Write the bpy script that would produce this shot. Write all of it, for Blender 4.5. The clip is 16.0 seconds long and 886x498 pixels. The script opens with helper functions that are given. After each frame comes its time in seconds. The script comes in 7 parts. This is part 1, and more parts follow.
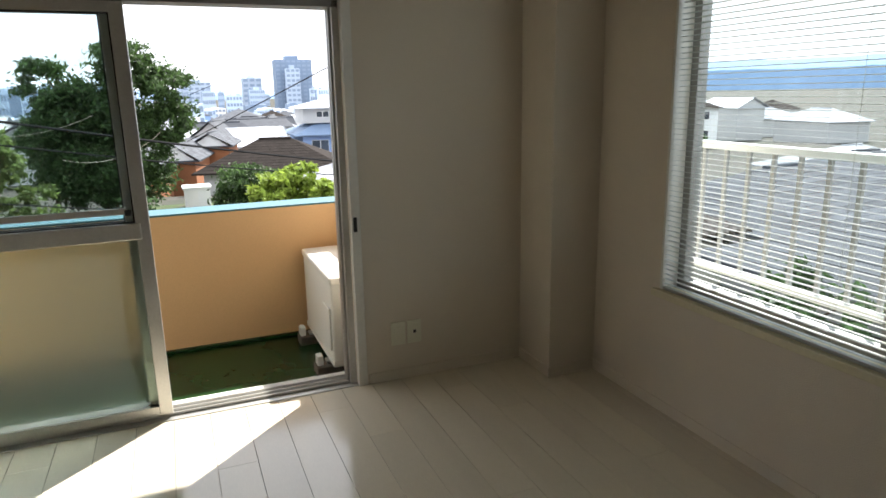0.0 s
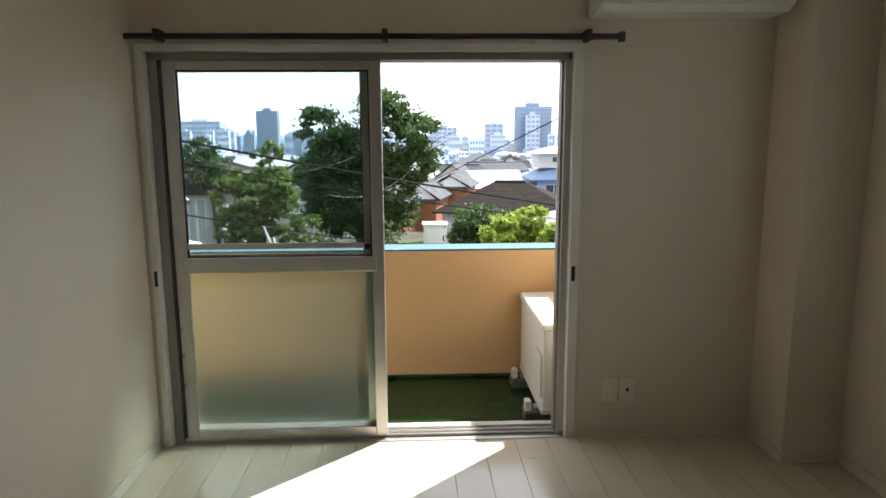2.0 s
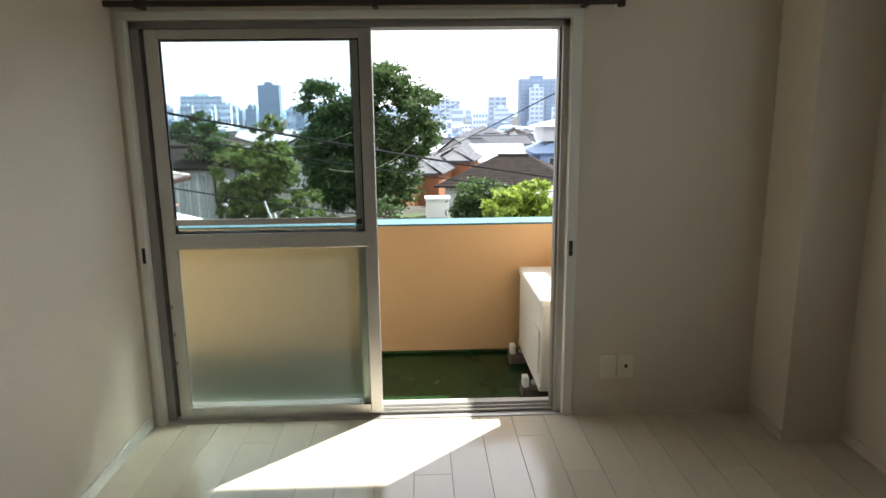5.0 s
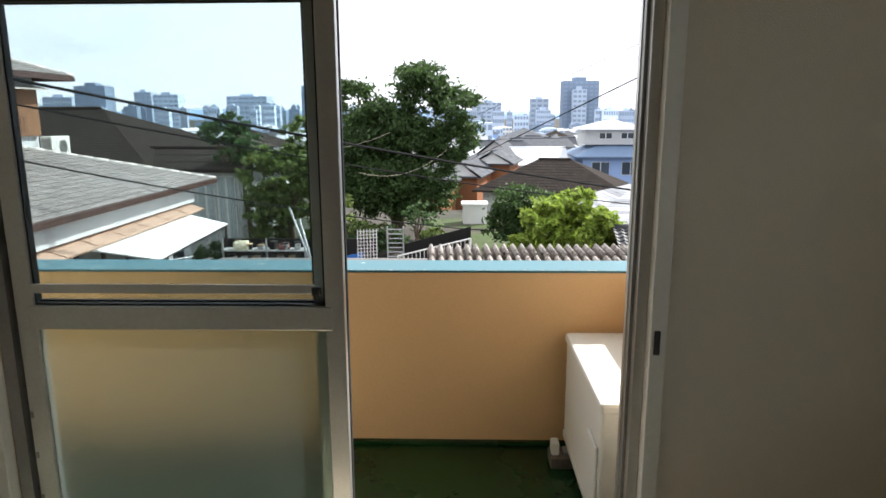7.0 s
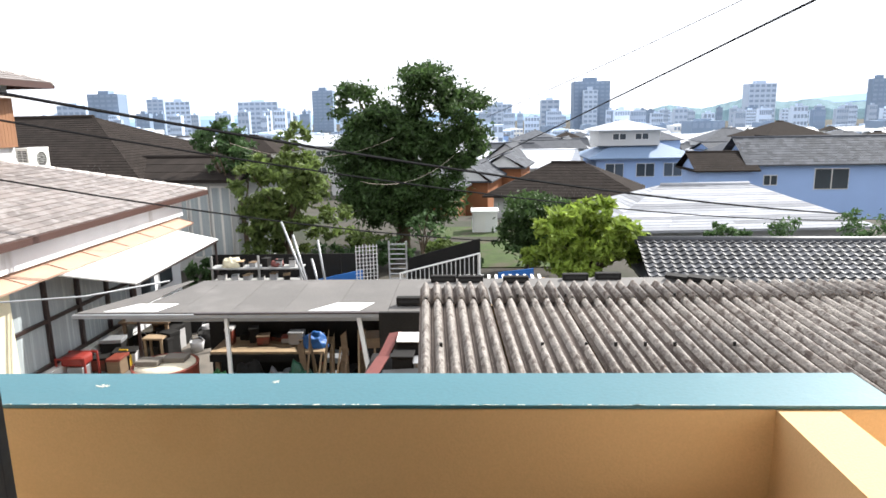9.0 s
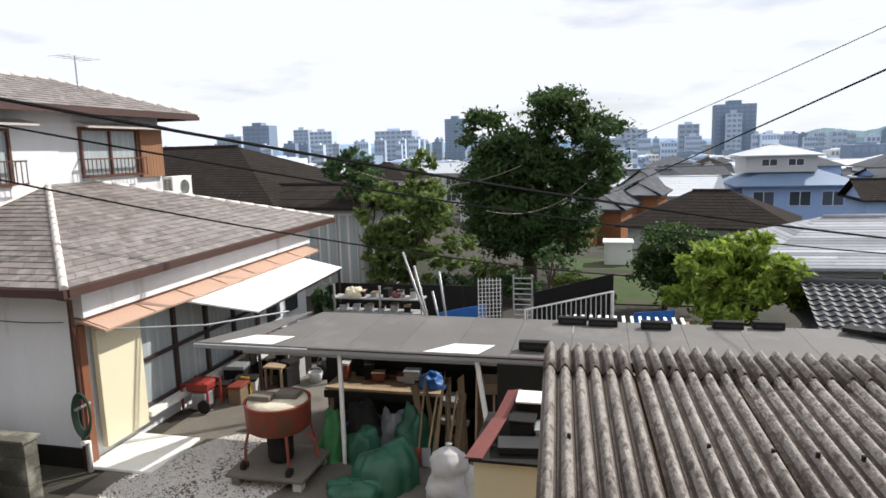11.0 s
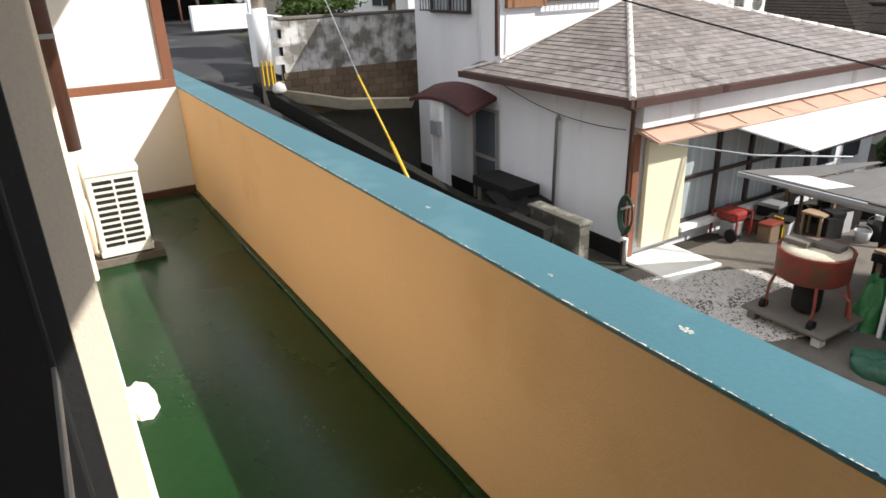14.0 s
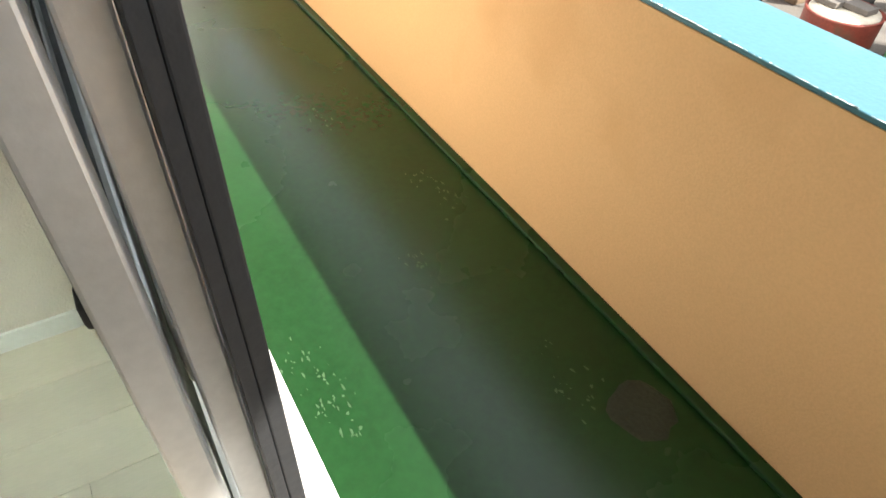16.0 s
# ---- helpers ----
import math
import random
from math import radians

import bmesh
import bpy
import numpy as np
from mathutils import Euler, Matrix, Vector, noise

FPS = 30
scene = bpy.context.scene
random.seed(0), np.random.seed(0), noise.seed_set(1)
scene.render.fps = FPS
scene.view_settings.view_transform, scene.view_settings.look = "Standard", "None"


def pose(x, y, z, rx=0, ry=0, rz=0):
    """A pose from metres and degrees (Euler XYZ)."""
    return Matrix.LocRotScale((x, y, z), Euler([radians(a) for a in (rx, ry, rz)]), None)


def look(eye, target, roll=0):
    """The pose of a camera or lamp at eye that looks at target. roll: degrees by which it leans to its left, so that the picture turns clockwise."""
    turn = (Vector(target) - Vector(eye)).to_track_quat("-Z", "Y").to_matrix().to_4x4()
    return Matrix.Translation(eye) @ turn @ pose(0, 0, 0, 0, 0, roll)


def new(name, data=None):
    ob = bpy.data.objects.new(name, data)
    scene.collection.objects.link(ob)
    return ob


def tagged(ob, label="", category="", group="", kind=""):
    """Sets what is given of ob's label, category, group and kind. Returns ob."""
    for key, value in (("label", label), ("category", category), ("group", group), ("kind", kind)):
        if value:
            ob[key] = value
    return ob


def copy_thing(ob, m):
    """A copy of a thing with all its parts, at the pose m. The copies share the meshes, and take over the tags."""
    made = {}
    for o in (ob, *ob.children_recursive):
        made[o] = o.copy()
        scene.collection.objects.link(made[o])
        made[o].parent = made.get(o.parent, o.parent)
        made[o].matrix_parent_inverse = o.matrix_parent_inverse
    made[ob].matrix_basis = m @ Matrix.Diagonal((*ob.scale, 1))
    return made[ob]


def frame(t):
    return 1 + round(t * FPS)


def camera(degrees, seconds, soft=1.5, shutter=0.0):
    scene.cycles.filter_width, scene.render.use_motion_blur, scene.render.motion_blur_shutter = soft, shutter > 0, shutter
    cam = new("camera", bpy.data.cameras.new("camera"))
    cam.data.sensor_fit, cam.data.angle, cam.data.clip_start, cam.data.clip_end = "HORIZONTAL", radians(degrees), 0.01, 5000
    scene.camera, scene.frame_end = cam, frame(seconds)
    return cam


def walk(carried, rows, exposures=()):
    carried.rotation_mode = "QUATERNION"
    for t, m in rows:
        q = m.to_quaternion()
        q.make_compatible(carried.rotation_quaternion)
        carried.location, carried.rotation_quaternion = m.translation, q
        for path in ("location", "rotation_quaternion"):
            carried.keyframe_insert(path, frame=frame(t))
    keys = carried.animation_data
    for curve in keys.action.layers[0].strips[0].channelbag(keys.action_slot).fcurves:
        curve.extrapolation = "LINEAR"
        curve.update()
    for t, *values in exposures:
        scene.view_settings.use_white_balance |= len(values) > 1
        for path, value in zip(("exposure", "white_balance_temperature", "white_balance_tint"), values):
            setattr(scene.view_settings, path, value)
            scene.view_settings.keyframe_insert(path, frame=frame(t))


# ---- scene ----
cam = camera(68.2, 16.0, soft=1.6)
PATH = [
    (0, (1.150, -2.928, 1.401), (1.886, -1.127, 0.935), -1.1),
    (0.5, (1.150, -2.922, 1.395), (1.435, -0.995, 0.941), -0.2),
    (1, (1.200, -2.944, 1.397), (1.235, -1.002, 0.921), -0.2),
    (1.5, (1.196, -2.947, 1.402), (1.220, -0.996, 0.962), -0.7),
    (2, (1.189, -2.945, 1.417), (1.266, -0.974, 1.091), -0.3),
    (2.5, (1.186, -2.944, 1.433), (1.283, -0.954, 1.253), -0.6),
    (3, (1.188, -2.942, 1.445), (1.300, -0.947, 1.364), -0.8),
    (3.5, (1.190, -2.939, 1.446), (1.303, -0.943, 1.390), -0.8),
    (4, (1.196, -2.941, 1.432), (1.306, -0.951, 1.268), -1.0),
    (4.5, (1.206, -2.942, 1.417), (1.314, -0.972, 1.087), -1.0),
    (4.7, (1.216, -2.931, 1.406), (1.308, -0.971, 1.018), -0.9),
    (6.8, (1.352, -1.878, 1.420), (1.310, 0.075, 0.991), 0.0),
    (7, (1.362, -1.741, 1.424), (1.309, 0.218, 1.026), -0.2),
    (7.5, (1.384, -1.395, 1.438), (1.381, 0.568, 1.052), -0.5),
    (8, (1.433, -1.057, 1.443), (1.368, 0.904, 1.055), -0.8),
    (8.2, (1.443, -0.943, 1.447), (1.351, 1.014, 1.046), -0.4),
    (10.3, (1.448, 0.402, 1.443), (1.382, 2.377, 1.134), -1.9),
    (10.5, (1.435, 0.449, 1.439), (1.350, 2.425, 1.145), -1.1),
    (11, (1.396, 0.449, 1.443), (0.922, 2.368, 1.141), -1.6),
    (11.5, (1.290, 0.369, 1.506), (0.227, 2.034, 1.194), -1.7),
    (12, (1.228, 0.300, 1.529), (-0.245, 1.614, 1.207), -1.6),
    (12.5, (1.142, 0.215, 1.534), (-0.568, 1.197, 1.204), -1.2),
    (13, (1.141, 0.205, 1.524), (-0.615, 1.086, 1.154), -1.0),
    (13.5, (1.163, 0.203, 1.488), (-0.523, 1.127, 0.938), -1.4),
    (14, (1.201, 0.196, 1.445), (-0.385, 1.145, 0.682), -2.0),
    (14.5, (1.246, 0.166, 1.395), (-0.189, 1.128, 0.386), -1.4),
    (15, (1.256, 0.182, 1.369), (-0.007, 1.117, 0.133), -1.4),
    (15.5, (1.307, 0.128, 1.318), (0.180, 1.051, -0.052), 0.8),
    (16, (1.337, 0.078, 1.283), (0.087, 0.834, -0.083), 1.9),
]
walk(cam, [(t, look(eye, target, roll)) for t, eye, target, roll in PATH], [
    (0.0, 1.45), (3.5, 1.5), (4.7, 1.65), (7.0, 1.05), (7.5, 0.95), (8.2, 1.1), (10.3, 0.28), (12.0, 0.1), (13.0, 0.08), (14.0, 0.38), (14.5, 0.65), (15.0, 1.0), (15.5, 1.45), (16.0, 1.8)])

# ---- world and sun ----
SUN_EL, SUN_AZ = radians(41), radians(46.5)     # the sun stands over +x +y
world = bpy.data.worlds.new("sky")
scene.world = world
world.use_nodes = True
wn, wl = world.node_tree.nodes, world.node_tree.links
wn.clear()
sky = wn.new("ShaderNodeTexSky")
sky.sky_type, sky.sun_disc = "NISHITA", False
sky.sun_elevation, sky.sun_rotation = SUN_EL, SUN_AZ
sky.dust_density = 0.35
wtc = wn.new("ShaderNodeTexCoord")
wmap = wn.new("ShaderNodeMapping")
wmap.inputs["Scale"].default_value = (1.6, 1.6, 7.0)
wnoise = wn.new("ShaderNodeTexNoise")
wnoise.inputs["Scale"].default_value, wnoise.inputs["Detail"].default_value = 1.7, 7.0
wramp = wn.new("ShaderNodeValToRGB")
wramp.color_ramp.elements[0].position, wramp.color_ramp.elements[1].position = 0.20, 0.43
wmix = wn.new("ShaderNodeMixRGB")
wmix.inputs[2].default_value = (14.6, 15.1, 16.4, 1)
wbg, wout = wn.new("ShaderNodeBackground"), wn.new("ShaderNodeOutputWorld")
wbg.inputs["Strength"].default_value = 0.06
wl.new(wtc.outputs["Generated"], wmap.inputs["Vector"])
wl.new(wmap.outputs["Vector"], wnoise.inputs["Vector"])
wl.new(wnoise.outputs["Fac"], wramp.inputs["Fac"])
wl.new(wramp.outputs["Color"], wmix.inputs["Fac"])
wl.new(sky.outputs["Color"], wmix.inputs[1])
wl.new(wmix.outputs["Color"], wbg.inputs["Color"])
wl.new(wbg.outputs["Background"], wout.inputs["Surface"])
sun_data = bpy.data.lights.new("sun", "SUN")
sun_data.energy, sun_data.angle, sun_data.color = 5.0, radians(0.55), (1.0, 0.965, 0.915)
sun = new("sun", sun_data)
sun.matrix_world = look((30, 30, 38), (30 - math.cos(SUN_EL) * math.sin(SUN_AZ), 30 - math.cos(SUN_EL) * math.cos(SUN_AZ), 38 - math.sin(SUN_EL)))


# ---- materials ----
def mat(name, col, rough=0.7, var=0.12, scale=3.0, fine=60.0, bump=0.15, metal=0.0, spec=0.5, stain=None, stain_at=0.6,
        stain_scale=1.2, obj_var=0.0, island=0.0, stretch=(1, 1, 1)):
    """A surface with broad and fine variation, fine relief and, if asked, stains of a second colour."""
    m = bpy.data.materials.new(name)
    m.use_nodes = True
    n, l = m.node_tree.nodes, m.node_tree.links
    p = n["Principled BSDF"]
    tc, mp = n.new("ShaderNodeTexCoord"), n.new("ShaderNodeMapping")
    mp.inputs["Scale"].default_value = stretch
    where = n.new("ShaderNodeNewGeometry").outputs["Position"] if obj_var else tc.outputs["Object"]
    l.new(where, mp.inputs["Vector"])
    broad, grain = n.new("ShaderNodeTexNoise"), n.new("ShaderNodeTexNoise")
    for t, s, d in ((broad, scale, 5.0), (grain, fine, 3.0)):
        t.inputs["Scale"].default_value, t.inputs["Detail"].default_value = s, d
        l.new(mp.outputs["Vector"], t.inputs["Vector"])
    add = n.new("ShaderNodeMath")
    add.operation = "ADD"
    l.new(broad.outputs["Fac"], add.inputs[0])
    l.new(grain.outputs["Fac"], add.inputs[1])
    span = n.new("ShaderNodeMapRange")
    span.inputs["From Min"].default_value, span.inputs["From Max"].default_value = 0.6, 1.4
    span.inputs["To Min"].default_value, span.inputs["To Max"].default_value = 1 - var, 1 + var
    l.new(add.outputs[0], span.inputs["Value"])
    value = span.outputs["Result"]
    for amount, kind, socket in ((obj_var, "ShaderNodeObjectInfo", "Random"), (island, "ShaderNodeNewGeometry", "Random Per Island")):
        if amount:
            info, r, mul = n.new(kind), n.new("ShaderNodeMapRange"), n.new("ShaderNodeMath")
            r.inputs["To Min"].default_value, r.inputs["To Max"].default_value = 1 - amount, 1 + amount
            mul.operation = "MULTIPLY"
            l.new(info.outputs[socket], r.inputs["Value"])
            l.new(r.outputs["Result"], mul.inputs[0])
            l.new(value, mul.inputs[1])
            value = mul.outputs[0]
    hsv = n.new("ShaderNodeHueSaturation")
    hsv.inputs["Color"].default_value = (*col, 1)
    l.new(value, hsv.inputs["Value"])
    out = hsv.outputs["Color"]
    if stain:
        st, ramp, mix = n.new("ShaderNodeTexNoise"), n.new("ShaderNodeValToRGB"), n.new("ShaderNodeMixRGB")
        st.inputs["Scale"].default_value, st.inputs["Detail"].default_value = stain_scale, 8.0
        l.new(mp.outputs["Vector"], st.inputs["Vector"])
        ramp.color_ramp.elements[0].position, ramp.color_ramp.elements[1].position = stain_at - 0.06, stain_at + 0.08
        l.new(st.outputs["Fac"], ramp.inputs["Fac"])
        l.new(ramp.outputs["Color"], mix.inputs["Fac"])
        l.new(out, mix.inputs[1])
        mix.inputs[2].default_value = (*stain, 1)
        out = mix.outputs["Color"]
    l.new(out, p.inputs["Base Color"])
    rr = n.new("ShaderNodeMapRange")
    rr.inputs["To Min"].default_value, rr.inputs["To Max"].default_value = max(0.02, rough - 0.1), min(1, rough + 0.1)
    l.new(broad.outputs["Fac"], rr.inputs["Value"])
    l.new(rr.outputs["Result"], p.inputs["Roughness"])
    p.inputs["Metallic"].default_value, p.inputs["Specular IOR Level"].default_value = metal, spec if rough < 0.75 else spec * 0.4
    if bump:
        b = n.new("ShaderNodeBump")
        b.inputs["Strength"].default_value, b.inputs["Distance"].default_value = bump, 0.01
        l.new(grain.outputs["Fac"], b.inputs["Height"])
        l.new(b.outputs["Normal"], p.inputs["Normal"])
    return m


def clear_glass(name, tint):
    m = bpy.data.materials.new(name)
    m.use_nodes = True
    n, l = m.node_tree.nodes, m.node_tree.links
    n.remove(n["Principled BSDF"])
    tr, gl, fr, mx = n.new("ShaderNodeBsdfTransparent"), n.new("ShaderNodeBsdfGlossy"), n.new("ShaderNodeLayerWeight"), n.new("ShaderNodeMixShader")
    pw, mr = n.new("ShaderNodeMath"), n.new("ShaderNodeMapRange")
    pw.operation = "POWER"
    pw.inputs[1].default_value = 5.0
    mr.inputs["To Min"].default_value, mr.inputs["To Max"].default_value = 0.025, 0.75
    tr.inputs["Color"].default_value = (*tint, 1)
    gl.inputs["Roughness"].default_value = 0.02
    fr.inputs["Blend"].default_value = 0.5
    l.new(fr.outputs["Facing"], pw.inputs[0])
    l.new(pw.outputs[0], mr.inputs["Value"])
    l.new(mr.outputs["Result"], mx.inputs[0])
    l.new(tr.outputs[0], mx.inputs[1])
    l.new(gl.outputs[0], mx.inputs[2])
    l.new(mx.outputs[0], n["Material Output"].inputs["Surface"])
    return m


def frosted_glass(name):
    m = bpy.data.materials.new(name)
    m.use_nodes = True
    n, l = m.node_tree.nodes, m.node_tree.links
    n.remove(n["Principled BSDF"])
    rf, df, mx = n.new("ShaderNodeBsdfRefraction"), n.new("ShaderNodeBsdfTranslucent"), n.new("ShaderNodeMixShader")
    rf.inputs["Roughness"].default_value, rf.inputs["IOR"].default_value = 0.72, 1.12
    rf.inputs["Color"].default_value = (0.80, 0.85, 0.82, 1)
    df.inputs["Color"].default_value = (0.85, 0.88, 0.86, 1)
    mx.inputs[0].default_value = 0.03
    nz, b = n.new("ShaderNodeTexNoise"), n.new("ShaderNodeBump")
    nz.inputs["Scale"].default_value = 180
    b.inputs["Strength"].default_value, b.inputs["Distance"].default_value = 0.25, 0.004
    l.new(nz.outputs["Fac"], b.inputs["Height"])
    l.new(b.outputs["Normal"], rf.inputs["Normal"])
    l.new(rf.outputs[0], mx.inputs[1])
    l.new(df.outputs[0], mx.inputs[2])
    l.new(mx.outputs[0], n["Material Output"].inputs["Surface"])
    return m


def leaf_mat(name, col, var=0.35):
    m = mat(name, col, rough=0.55, var=0.25, scale=0.8, fine=9, bump=0, island=var, spec=0.3)
    n, l = m.node_tree.nodes, m.node_tree.links
    p, out = n["Principled BSDF"], n["Material Output"]
    tl, mx = n.new("ShaderNodeBsdfTranslucent"), n.new("ShaderNodeMixShader")
    l.new(p.inputs["Base Color"].links[0].from_socket, tl.inputs["Color"])
    mx.inputs[0].default_value = 0.4
    l.new(p.outputs[0], mx.inputs[1])
    l.new(tl.outputs[0], mx.inputs[2])
    l.new(mx.outputs[0], out.inputs["Surface"])
    return m


